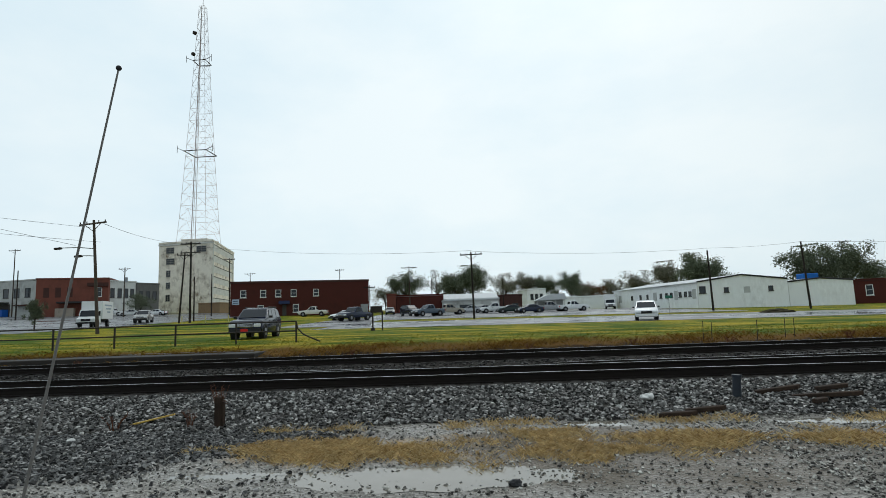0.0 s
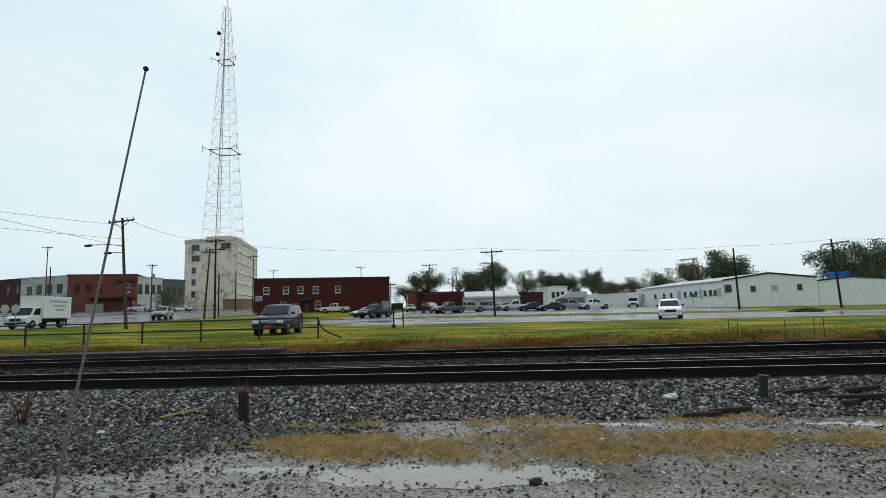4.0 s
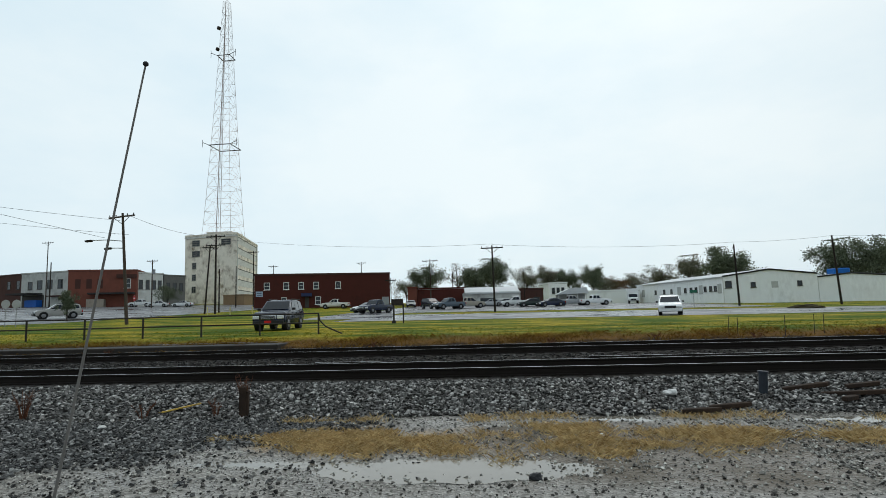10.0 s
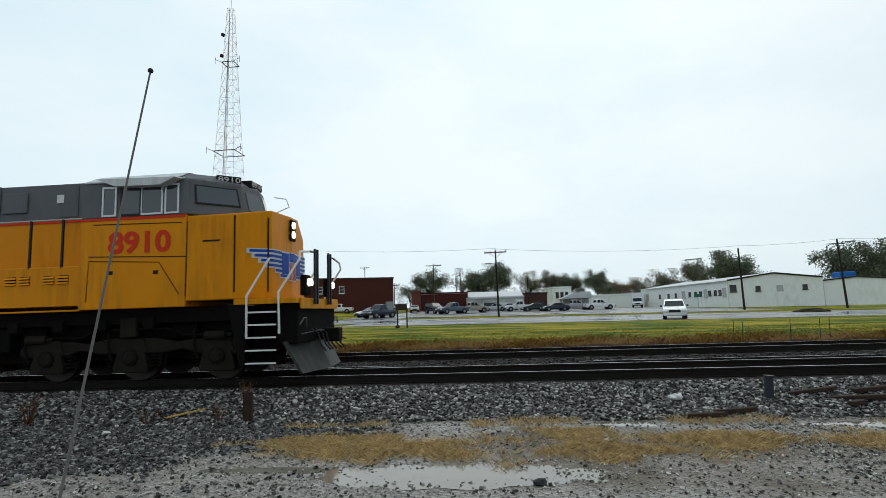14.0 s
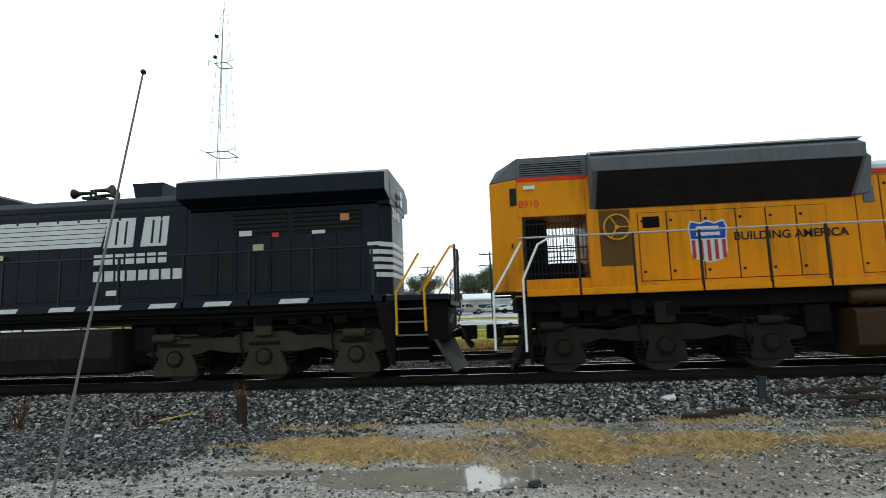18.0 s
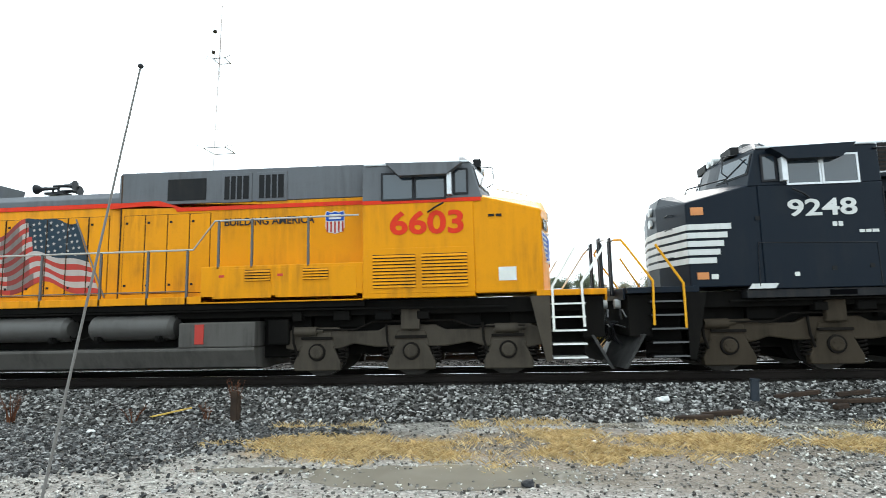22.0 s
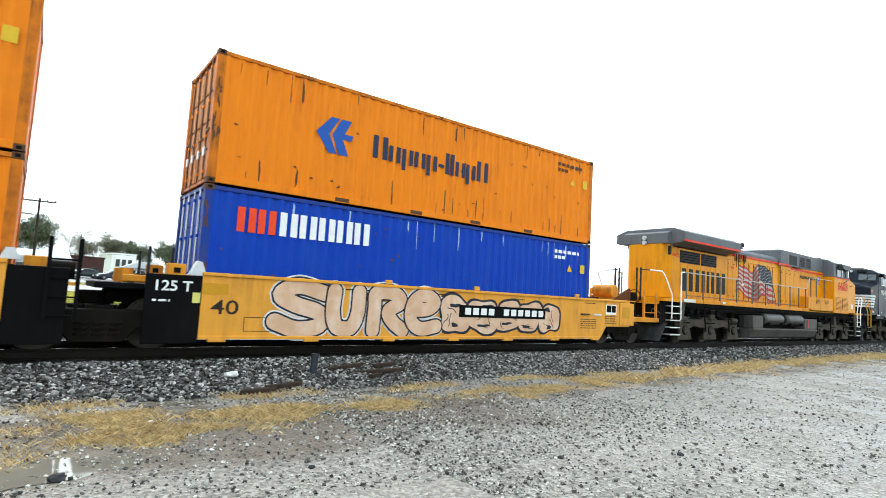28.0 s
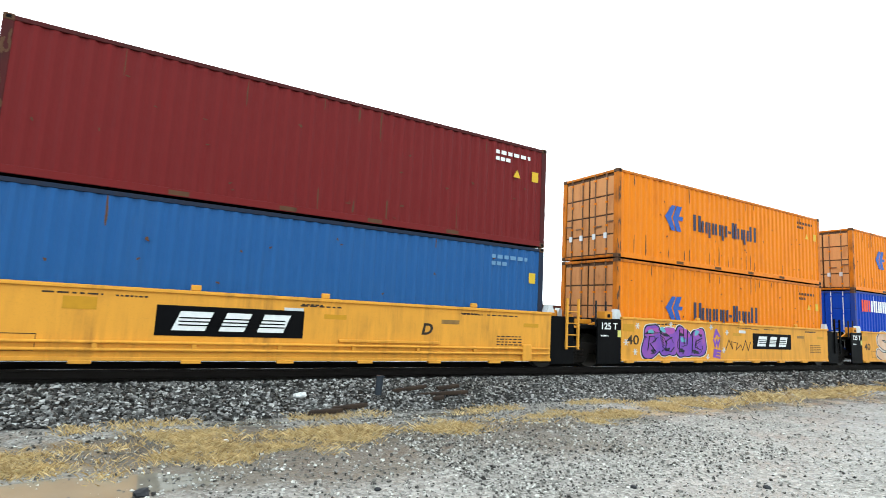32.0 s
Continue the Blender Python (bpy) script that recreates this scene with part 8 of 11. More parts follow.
    part("smokestack", bm, up_grey if c["stripe"] else ns_black, root, "sooty square exhaust stack")
    horns(lo, -2.1, zt, rail_black)
    # hand rails, ends
    posts = [-9.6, -8.3, -6.9, -5.4, -3.9, -2.5, -1.1, 0.3, 1.4, 2.3]
    side_rail(lo, [(-9.75, 2.80), (2.42, 2.80), (2.9, 3.42), (6.1, 3.44)] if c["stripe"] else [(-9.75, 2.80), (3.1, 2.80), (3.22, 3.12), (4.1, 3.15), (4.2, 3.5)], posts + ([3.0, 3.75, 5.0] if c["stripe"] else []), c["rail"], c["post"], lambda f: 1.74 if f < 2.6 else 2.45)
    if c["stripe"]:
        lo.pipe("lower_rail", [(-9.6, -1.47, 1.90), (2.3, -1.47, 1.90)], 0.014, c["post"])
    front_platform(lo, c["grab"], c["deck"], c["steps"])
    front_platform(Loco(root, -facing), c["grab"], c["deck"], c["steps"], True)
    # lamps on the nose
    for s in (-0.16, 0.16):
        bm = bmesh.new()
        rod(bm, (lo.x(10.17), 0, 3.36 + s * 0.85), (lo.x(10.25), 0, 3.36 + s * 0.85), 0.10, 16)
        part("headlight", bm, lamp_off, nose, smooth=True)
    for s in (-1.0, 1.0):
        bm = bmesh.new()
        rod(bm, (lo.x(11.2), s * 0.8, 1.42), (lo.x(11.32), s * 0.8, 1.42), 0.10, 16)
        part("ditch_light", bm, lamp_off, root, smooth=True)
    # bell and wires under the sill
    r = random.Random(9)
    for k in range(9):
        f = -9 + k * 0.55 if k < 5 else 4.6 + (k - 5) * 0.9
        lo.part("underframe_box", (f, f + r.uniform(0.2, 0.42), -1.32, -1.1, 1.2, 1.2 + r.uniform(0.15, 0.3)), soot, 0.02)
    lo.pipe("cable_run", [(-9.4, -1.38, 1.44), (-6, -1.38, 1.40), (-4.1, -1.38, 1.46), (3.9, -1.38, 1.46), (9.2, -1.38, 1.42)], 0.025, soot)
    return lo, nose


UP_SCHEME = dict(body=up_yellow, upper=up_grey, stripe=True, tanks=True, tank_mat=paint("grey_fuel_tank", (0.085, 0.078, 0.07), 0.6, 0, (0.025, 0.022, 0.02), 0.5, 1.2, 4.0), casting=truck_grey,
                 rail=paint("pale_handrail", (0.42, 0.40, 0.36), 0.5), post=rail_grey, grab=rail_white, steps=paint("pale_step_tread", (0.42, 0.42, 0.40), 0.55), pilot=truck_grey, sheet=roof_white, deck=up_yellow, rear=-9.85)
NS_SCHEME = dict(body=ns_black, upper=ns_black, stripe=False, tanks=False, tank_mat=paint("black_fuel_tank", (0.014, 0.012, 0.010), 0.7, 0, (0.045, 0.037, 0.028), 0.45, 1.2, 5.0, 0.1, 0.08), casting=ns_casting,
                 rail=rail_black, post=rail_black, grab=rail_yellow, steps=soot, pilot=soot, sheet=roof_white, deck=ns_black, rear=-9.66)

# yellow and grey locomotive, third in the train, cab leading
lo, nose = ge_locomotive("locomotive", 1, -27.9, UP_SCHEME, "yellow and grey diesel locomotive with a flag mural")
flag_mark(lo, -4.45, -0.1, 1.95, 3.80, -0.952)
for f in (-4.1, -3.58, -3.05, -2.55, -2.02, -1.5, -0.98, -0.46):
    lo.part("door_seam", (f - 0.008, f + 0.008, -0.962, -0.950, 1.92, 3.70), seam_grime)
lo.part("housing_joint", (0.36, 0.39, -1.014, -0.99, 1.8, 4.66), seam_grime)
lo.words("slogan", "BUILDING AMERICA", 3.92, 3.46, -1.012, 0.24, rail_black, 2.1, "small black slogan on yellow paint", 0, 0.004)
shield(lo, 5.45, 3.38, 0.46, 0.52, -1.012)
lo.words("road_number", "6603", 7.58, 3.18, -1.562, 0.66, up_red, 1.56, "large red road number", 0, 0.018)
small_plates(lo, [(-4.9, 2.6, 0.2, 0.1, warn_white), (-5.9, 3.28, 0.25, 0.1, warn_red), (-9.4, 1.70, 0.9, 0.12, warn_white), (-6.6, 1.72, 0.25, 0.09, warn_white), (3.1, 2.2, 0.12, 0.05, warn_red), (4.4, 2.2, 0.12, 0.05, warn_red)], -1.514)
r = random.Random(77)
for k in range(12):
    f, z = -4.75 + 0.12 * k + r.uniform(-0.03, 0.03), 4.0 - r.uniform(0.12, 0.75) * (1 - abs(k - 6) / 9)
    w = r.uniform(0.03, 0.09)
    bm = bmesh.new()
    prism(bm, [(f, 4.05), (f + w, 4.05), (f + w * 0.7, z), (f + w * 0.3, z)], -0.966 - 0.0006 * k, -0.95, "y")
    part("soot_streak", bm, seam_grime if k % 3 else soot, lo.root, "black exhaust soot below the stack")
letters("road_number", "6603", 0.22, pose(-9.60, -1.005, 3.52, 90, 0, 0), up_red, lo.root, "small red road number at the rear", 0.003, 0.52)
lo.part("rear_light_box", (-9.98, -9.84, -0.98, -0.86, 3.5, 3.85), grille_black, 0.01)
nb = on_cheek(lo, "number_board", 0.10, 0.72, 3.02, 3.24, grille_black, nose, 0.03, "black number board")
letters("road_number", "6603", 0.19, pose(9.95, -1.49, 0, 0, 0, 77.5) @ pose(0.41, -0.034, 3.13, 90, 0, 0), white_mark, nose, "white number on the black number board", 0.002, 0.52)
for k, t in enumerate((0.04, 0.12, 0.22, 0.34, 0.48, 0.62)):
    on_cheek(lo, "wing_edge", t - 0.03, 1.12, 2.84 - 0.10 * k, 2.95 - 0.10 * k, white_mark, nose, 0.012)
    on_cheek(lo, "wing_feather", t, 1.12 if k > 1 else 0.80, 2.87 - 0.10 * k, 2.925 - 0.10 * k, emblem_blue, nose, 0.018)
on_cheek(lo, "wing_root", 0.76, 1.12, 2.36, 2.90, emblem_blue, nose, 0.024)
for k in range(6):
    lo.part("badge_stripe", (10.21, 10.225, -0.34 + 0.115 * k, -0.28 + 0.115 * k, 2.28, 2.72), flag_red if k % 2 == 0 else white_mark, parent=nose)
lo.part("badge_top", (10.21, 10.225, -0.35, 0.35, 2.725, 2.92), emblem_blue, parent=nose)
for f in (8.86, 9.02):
    lo.part("nose_vent", (f, f + 0.12, -1.545, -1.52, 3.29, 3.34), grille_black, parent=nose)

# black locomotive with white stripes, second in the train, running hood first
lo, nose = ge_locomotive("locomotive", -1, -5.1, NS_SCHEME, "black diesel locomotive with white horse-mane stripes and lettering bars")
x0, x1 = -5.27 + 5.1, -1.95 + 5.1
for k in range(6):
    z = 3.15 + k * 0.112
    bm = bmesh.new()
    prism(bm, [(x0, z), (x1 - 0.12 + 0.03 * k, z), (x1 - 0.08 + 0.03 * k, z + 0.095), (x0, z + 0.095)], -0.957, -0.950, "y")
    part("white_stripe", bm, white_mark, lo.root)
for k, (a, b) in enumerate(((0.0, 0.80), (0.92, 1.62))):
    bm = bmesh.new()
    prism(bm, [(x1 - 0.05 + a, 3.11), (x1 - 0.05 + b - 0.06, 3.11), (x1 - 0.05 + b, 3.80), (x1 - 0.05 + a + 0.10, 3.80)], -0.958, -0.951, "y")
    soften(bm, 0.06 if k else 0.01, 2)
    em = part("white_emblem_block", bm, white_mark, lo.root, "plain white slanted emblem block")
    for q in (0.36, 0.64):
        bm = bmesh.new()
        prism(bm, [(x1 - 0.05 + a + (b - a) * q, 3.18), (x1 - 0.05 + a + (b - a) * q + 0.05, 3.18), (x1 - 0.05 + a + (b - a) * q + 0.09, 3.72), (x1 - 0.05 + a + (b - a) * q + 0.04, 3.72)], -0.962, -0.958, "y")
        part("emblem_slit", bm, ns_black, em)
r = random.Random(4)
for row, (z, xa, xb, k) in enumerate(((2.70, -2.25, -0.40, 7), (2.31, -2.25, -0.02, 8))):
    w = (xb - xa) / k
    for i in range(k):
        a = xa + 5.1 + i * w + 0.03
        b = a + w - 0.06
        bm = bmesh.new()
        box(bm, a, b, -0.957, -0.950, z + 0.02, z + 0.26)
        part("name_bar", bm, white_mark, lo.root)
for f, w in ((8.6, 0.5), (6.1, 0.45), (4.7, 0.7), (3.2, 0.55), (1.85, 0.8), (0.35, 0.65), (-1.2, 0.65), (-2.6, 0.6), (-3.6, 0.75), (-4.95, 0.6), (-6.2, 0.6), (-7.9, 0.62)):
    bm = bmesh.new()
    x = lo.x(f)
    y = -1.506 if f < 2.7 else (-1.506 if f < 6 else -1.556)
    prism(bm, [(x - w / 2 - 0.03, 1.65), (x + w / 2 - 0.03, 1.65), (x + w / 2 + 0.04, 1.75), (x - w / 2 + 0.04, 1.75)], y, y + 0.01, "y")
    part("sill_marker", bm, white_mark, lo.root)
lo.words("road_number", "9248", 7.37, 3.21, -1.562, 0.46, white_mark, 1.30, "white road number on the black cab", 0, 0.010)
lo.part("cab_skirt", (4.25, 8.9, -1.5, 1.5, 1.47, 1.635), ns_dusty, 0.01, "dusty black skirt below the cab")
# near-black plate paints the shade of a sunk step; the skirt is flat
lo.part("step_recess", (6.85, 7.35, -1.51, -1.495, 1.50, 1.60), ns_opening, 0.004)
for f0, f1, z, h in ((7.12, 7.20, 2.84, 0.09), (7.01, 7.09, 2.84, 0.09), (6.62, 6.72, 2.70, 0.06), (6.50, 6.60, 2.70, 0.06), (6.36, 6.48, 2.70, 0.06)):
    lo.part("small_white_bar", (f0, f1, -1.556, -1.552, z, z + h), white_mark)
for f, z in ((5.75, 2.12), (5.1, 2.14)):
    lo.part("recessed_latch", (f - 0.04, f + 0.04, -1.516, -1.508, z - 0.03, z + 0.03), ns_opening)
small_plates(lo, [(5.75, 1.98, 0.13, 0.07, warn_red)], -1.512)
small_plates(lo, [(5.98, 3.36, 0.10, 0.06, warn_white), (5.84, 3.40, 0.08, 0.05, warn_white)], -1.452)
for pts in (((8.66, 1.7), (8.63, 2.56), (6.42, 2.50), (6.40, 1.7)), ((6.06, 1.7), (6.06, 3.55)), ((6.20, 1.7), (6.20, 3.6))):
    lo.pipe("panel_seam", [(f, -1.553, z) for f, z in pts], 0.010, rail_black, n=5)
for f, z in ((7.25, 2.02), (6.55, 2.05), (8.6, 3.05), (7.95, 1.92)):
    lo.part("recessed_latch", (f - 0.045, f + 0.045, -1.558, -1.549, z - 0.04, z + 0.04), grille_black if z > 1.95 else warn_white)
lo.part("notice_plate", (9.62, 9.86, -1.515, -1.495, 3.16, 3.32), plain("orange_notice", (0.55, 0.22, 0.08)), parent=nose)
lo.part("notice_plate", (9.60, 9.82, -1.515, -1.495, 1.86, 2.00), plain("orange_notice", (0.55, 0.22, 0.08)), parent=nose)
lo.part("notice_plate", (9.42, 9.55, -1.518, -1.495, 1.86, 1.96), warn_white, parent=nose)
for k in range(9):
    bm = bmesh.new()
    f, z = (5.9, 2.58 + 0.105 * k)
    for f in (5.92, 5.30):
        rod(bm, (lo.x(f), -1.452, z), (lo.x(f), -1.46, z), 0.014, 6)
    part("rivet_pair", bm, galvanised, lo.root)
letters("road_number", "9248", 0.30, pose(lo.x(-9.915), -0.22, 3.66, 90, 0, 90), white_mark, lo.root, "white road number on the hood end", 0.003, 0.92, 0, 0.008)
for k in range(5):
    z = 2.18 + k * 0.17
    bm = bmesh.new()
    f0 = 9.43 - 0.08 * k
    p = [(f0, -1.535 + 0.045 * (f0 - 8.54) / 1.41), (9.95, -1.49), (10.20, -0.36), (10.20, 0.36), (9.95, 1.49)]
    for (fa, ya), (fb, yb) in zip(p, p[1:]):
        n = Vector((yb - ya, fa - fb)).normalized()
        a0, b0 = Vector((fa, ya)) - n * 0.01, Vector((fb, yb)) - n * 0.01
        a1, b1 = a0 + n * 0.03, b0 + n * 0.03
        prism(bm, [(lo.x(v.x), v.y) for v in (a0, b0, b1, a1)], z, z + 0.115, "z")
    part("nose_stripe", bm, white_mark, nose)
    bm = bmesh.new()
    p = [(-9.40 - 0.05 * (4 - k), -1.0), (-9.66, -1.0), (-9.91, -0.72), (-9.91, 0.72)]
    for (fa, ya), (fb, yb) in zip(p, p[1:]):
        n = Vector((ya - yb, fb - fa)).normalized()
        a0, b0 = Vector((fa, ya)) - n * 0.01, Vector((fb, yb)) - n * 0.01
        a1, b1 = a0 + n * 0.022, b0 + n * 0.022
        prism(bm, [(lo.x(v.x), v.y) for v in (a0, b0, b1, a1)], z, z + 0.10, "z")
    part("rear_stripe", bm, white_mark, lo.root)
small_plates(lo, [(2.9, 3.6, 0.12, 0.2, warn_white), (2.2, 3.35, 0.14, 0.08, warn_red), (2.2, 3.2, 0.14, 0.08, warn_white), (0.95, 3.35, 0.18, 0.22, plain("orange_notice", (0.55, 0.22, 0.08))), (2.8, 2.0, 0.12, 0.2, warn_white), (-0.55, 2.98, 0.2, 0.12, plain("pale_green_notice", (0.4, 0.42, 0.25))),
                  (-6.6, 3.28, 0.3, 0.12, warn_white), (-6.9, 2.95, 0.25, 0.14, plain("pale_green_notice", (0.4, 0.42, 0.25))), (-7.3, 3.22, 0.16, 0.1, warn_red), (-8.3, 3.24, 0.3, 0.08, warn_white), (-8.9, 3.55, 0.2, 0.16, plain("orange_notice", (0.55, 0.22, 0.08))), (-3.4, 2.05, 0.25, 0.12, warn_white)], -1.034)


def nose_point(y, z, out=0.006):
    """A place on the blunt nose: the flat front, then the slanted cheeks."""
    if abs(y) <= 1.0:
        return (10.52 - 0.07 * abs(y) + out, y, z)
    k = (abs(y) - 1.0) / 0.55
    s = 1 if y > 0 else -1
    return (10.45 - 0.67 * k + out * 0.63, y + s * out * 0.77, z)


def emd_cab(lo, body, upper):
    """Wide cab with slanted quarter windows and a tall blunt nose."""
    root = lo.root
    lo.part("cab_lower_side", (6.2, 8.72, -1.55, 1.55, 1.62, 3.66), body, 0.02)
    plan = [(8.72, -1.55), (9.78, -1.55), (10.45, -1.0), (10.52, 0.0), (10.48, 0.5), (10.45, 1.0), (9.78, 1.55), (8.72, 1.55)]
    tops = [3.62, 3.62, 3.76, 3.77, 3.74, 3.32, 3.40, 3.62]
    nose = rings("nose", [(x, y, 1.74) for x, y in plan], [(x - (0.02 if x > 10 else 0), y, z) for (x, y), z in zip(plan, tops)], body, root, 0.03, "tall blunt yellow nose")
    cab_top(lo, EMD_CAB, upper, roof_white)
    # number boards on the bevel of the roof
    lo.part("number_board_front", (9.35, 9.60, -0.30, 0.32, 4.50, 4.68), grille_black, 0.02, "black number board")
    letters("road_number", "8910", 0.17, pose(9.605, 0.0, 4.59, 90, 0, 90), white_mark, root, "white number on the black number board", 0.003, 0.50)
    bm = bmesh.new()
    box(bm, -0.28, 0.28, 0.0, 0.25, -0.10, 0.10)
    soften(bm, 0.02)
    nb = part("number_board", bm, grille_black, root, "black number board")
    nb.matrix_basis = pose(9.26, -0.72, 4.60, 0, 0, 41)
    letters("road_number", "8910", 0.17, pose(9.26, -0.72, 4.60, 90, 0, 41) @ pose(0, 0, 0.006), white_mark, root, "white number on the black number board", 0.003, 0.50)
    lo.pipe("mirror_bracket", [(9.8, 0.75, 4.05), (10.1, 0.85, 4.2), (10.02, 0.85, 4.42), (9.75, 0.7, 4.45)], 0.015, rail_white)
    # seams and grab irons
    for y in (-1.06, -1.52):
        facet("panel_seam", [nose_point(y - 0.012, 1.9), nose_point(y + 0.012, 1.9), nose_point(y + 0.012, 3.58), nose_point(y - 0.012, 3.58)], 0.006, ns_brown, nose)
    # lamps in the nose
    facet("headlight_panel", [nose_point(-0.16, 3.17), nose_point(0.16, 3.17), nose_point(0.16, 3.68), nose_point(-0.16, 3.68)], 0.03, soot, nose)
    for z in (3.32, 3.55):
        bm = bmesh.new()
        rod(bm, (10.50, 0, z), (10.575, 0, z), 0.085, 18)
        part("headlight", bm, lamp_glow, nose, "lit round headlight", True)
    for y in (-0.8, 0.8):
        lo.part("ditch_light_box", (11.08, 11.22, y - 0.16, y + 0.16, 1.80, 2.26), soot, 0.02)
        bm = bmesh.new()
        rod(bm, (11.2, y, 2.09), (11.30, y, 2.09), 0.085, 18)
        part("ditch_light", bm, lamp_glow, root, "lit ditch light", True)
    # winged badge wrapped round the nose
    def bar(name, y0, y1, z0, z1, material, out):
        cuts = [y0] + [c for c in (-1.0, 0.0, 1.0) if y0 < c < y1] + [y1]
        bm = bmesh.new()
        for a, b in zip(cuts, cuts[1:]):
            q = [bm.verts.new(nose_point(y, z, o)) for o in (out - 0.004, out) for y, z in ((a, z0), (b, z0), (b, z1), (a, z1))]
            for fc in ((3, 2, 1, 0), (4, 5, 6, 7), (0, 1, 5, 4), (1, 2, 6, 5), (2, 3, 7, 6), (3, 0, 4, 7)):
                bm.faces.new([q[i] for i in fc])
        part(name, bm, material, nose)
    tips = (1.32, 1.25, 1.16, 1.05, 0.86, 0.62)
    for s in (-1, 1):
        for k, t in enumerate(tips):
            z = 2.87 - 0.105 * k
            if s > 0:
                t = min(t, 1.02)
            bar("wing_edge", *sorted((s * (t + 0.04), s * 0.2)), z - 0.115, z, white_mark, 0.010)
            bar("wing_feather", *sorted((s * t, s * (0.20 if k > 2 else 0.55))), z - 0.082, z - 0.022, emblem_blue, 0.015)
        bar("wing_root", *sorted((s * 0.56, s * 0.2)), 2.33, 2.83, emblem_blue, 0.019)
    bar("badge_field", -0.22, 0.24, 2.18, 2.87, white_mark, 0.024)
    bar("badge_top", -0.20, 0.22, 2.64, 2.85, emblem_blue, 0.030)
    for k in range(5):
        bar("badge_stripe", -0.19 + 0.09 * k, -0.145 + 0.09 * k, 2.20, 2.62, flag_red, 0.030)
    return nose


def emd_locomotive(u):
    root = thing("locomotive", pose(u, TRACK_Y, 0), "leading yellow and grey diesel locomotive with lit headlights", "locomotive", "locomotives of the train")
    TRAIN.append((root, u))
    lo = Loco(root, 1)
    body, upper = lead_yellow, up_grey
    six_wheel_truck(root, 7.23, truck_brown, "emd")
    six_wheel_truck(root, -7.43, truck_brown, "emd")
    lo.part("underframe", (-10.4, 10.9, -1.25, 1.25, 1.28, 1.60), soot, 0.02)
    for f in (-4.45, 4.1):
        lo.part("equipment_rack", (f - 0.5, f + 0.42, -0.95, 0.95, 0.42, 1.4), soot, 0.04)
        lo.part("air_filter_box", (f - 0.28, f + 0.2, -1.25, -0.95, 0.7, 1.25), soot, 0.04)
    lo.part("walkway", (-10.4, 6.2, -1.5, 1.5, 1.60, 1.74), body, 0.012)
    lo.along("fuel_tank", [(-1.5, 0.45), (-1.3, 0.24), (1.3, 0.24), (1.5, 0.45), (1.5, 1.10), (1.4, 1.16), (-1.4, 1.16), (-1.5, 1.10)], -3.95, 3.62, paint("brown_fuel_tank", (0.042, 0.021, 0.008), 0.55, 0, (0.018, 0.010, 0.005), 0.5, 1.2, 4.0), 0.02, "brown grimy fuel tank")
    brown_tank = paint("brown_air_tank", (0.060, 0.034, 0.014), 0.5, 0.2, (0.03, 0.02, 0.015), 0.4, 1.5, 4.0)
    for s in (-1.22, 1.22):
        air_tank(lo, -3.9, -1.75, 1.40, s, 0.19, brown_tank)
        air_tank(lo, -0.3, 3.55, 1.40, s, 0.19, brown_tank)
    lo.part("tank_core", (-3.8, 3.5, -1.0, 1.0, 1.16, 1.58), soot)
    # hoods
    zt = 4.19
    lo.along("hood", rounded_hood(0.93, 1.74, zt - 0.10), -3.45, 0.55, body, 0, "", None, True)
    lo.along("hood_top", [(-0.945, 4.0), (-0.945, zt - 0.10), (-0.80, zt + 0.015), (0.80, zt + 0.015), (0.945, zt - 0.10), (0.945, 4.0), (0.8, 3.96), (-0.8, 3.96)], -3.45, 0.55, roof_white, 0.02)
    lo.part("rear_hood", (-8.80, -3.45, -0.96, 0.96, 1.74, 4.2), body, 0.02)
    # open cooling bay at the rear: sill, head and corner posts round a see-through grille
    lo.part("bay_sill", (-10.26, -8.80, -0.96, 0.96, 1.74, 1.98), body, 0.02)
    lo.part("bay_head", (-10.26, -8.80, -0.96, 0.96, 3.34, 4.2), body, 0.02)
    plan = [(-10.26, 0.96), (-10.86, 0.58), (-10.86, -0.58), (-10.26, -0.96)]
    rings("rear_face", [(f, y, 1.74) for f, y in plan], [(f, y, 4.2) for f, y in plan], body, root, 0.02)
    for s in (-1, 1):
        y0, y1 = sorted((s * 0.82, s * 0.955))
        lo.part("bay_post", (-10.26, -10.16, y0, y1, 1.98, 3.34), body, 0.01)
    lo.part("bay_machinery", (-10.12, -9.62, -0.6, 0.6, 1.98, 3.34), soot, 0.05)
    lo.part("bay_machinery", (-9.62, -8.85, -0.5, 0.5, 1.98, 2.35), soot, 0.05)
    # flared radiators
    lo.along("radiator_wing", [(-0.96, 3.44), (-1.48, 4.15), (-1.50, 4.42), (-1.05, 4.68), (1.05, 4.68), (1.50, 4.42), (1.48, 4.15), (0.96, 3.44)], -8.72, -3.36, upper, 0.015, "flared grey radiator hood")
    for s in (-1, 1):
        bm = bmesh.new()
        prism(bm, [(s * 0.972, 3.44), (s * 1.486, 4.14), (s * 1.50, 4.135), (s * 0.99, 3.43)], -8.60, -3.45, "x")
        part("radiator_intake", bm, grille_black, root, "black slanted radiator intake screen")
        lo.part("radiator_lip", (-8.72, -3.36, min(s * 1.24, s * 1.40), max(s * 1.24, s * 1.40), 4.55, 4.585), roof_white)
    for f in (-7.6, -5.2):
        bm = bmesh.new()
        rod(bm, (f, 0, 4.67), (f, 0, 4.75), 0.72, 24)
        part("radiator_fan", bm, upper, root, "round radiator fan housing", True)
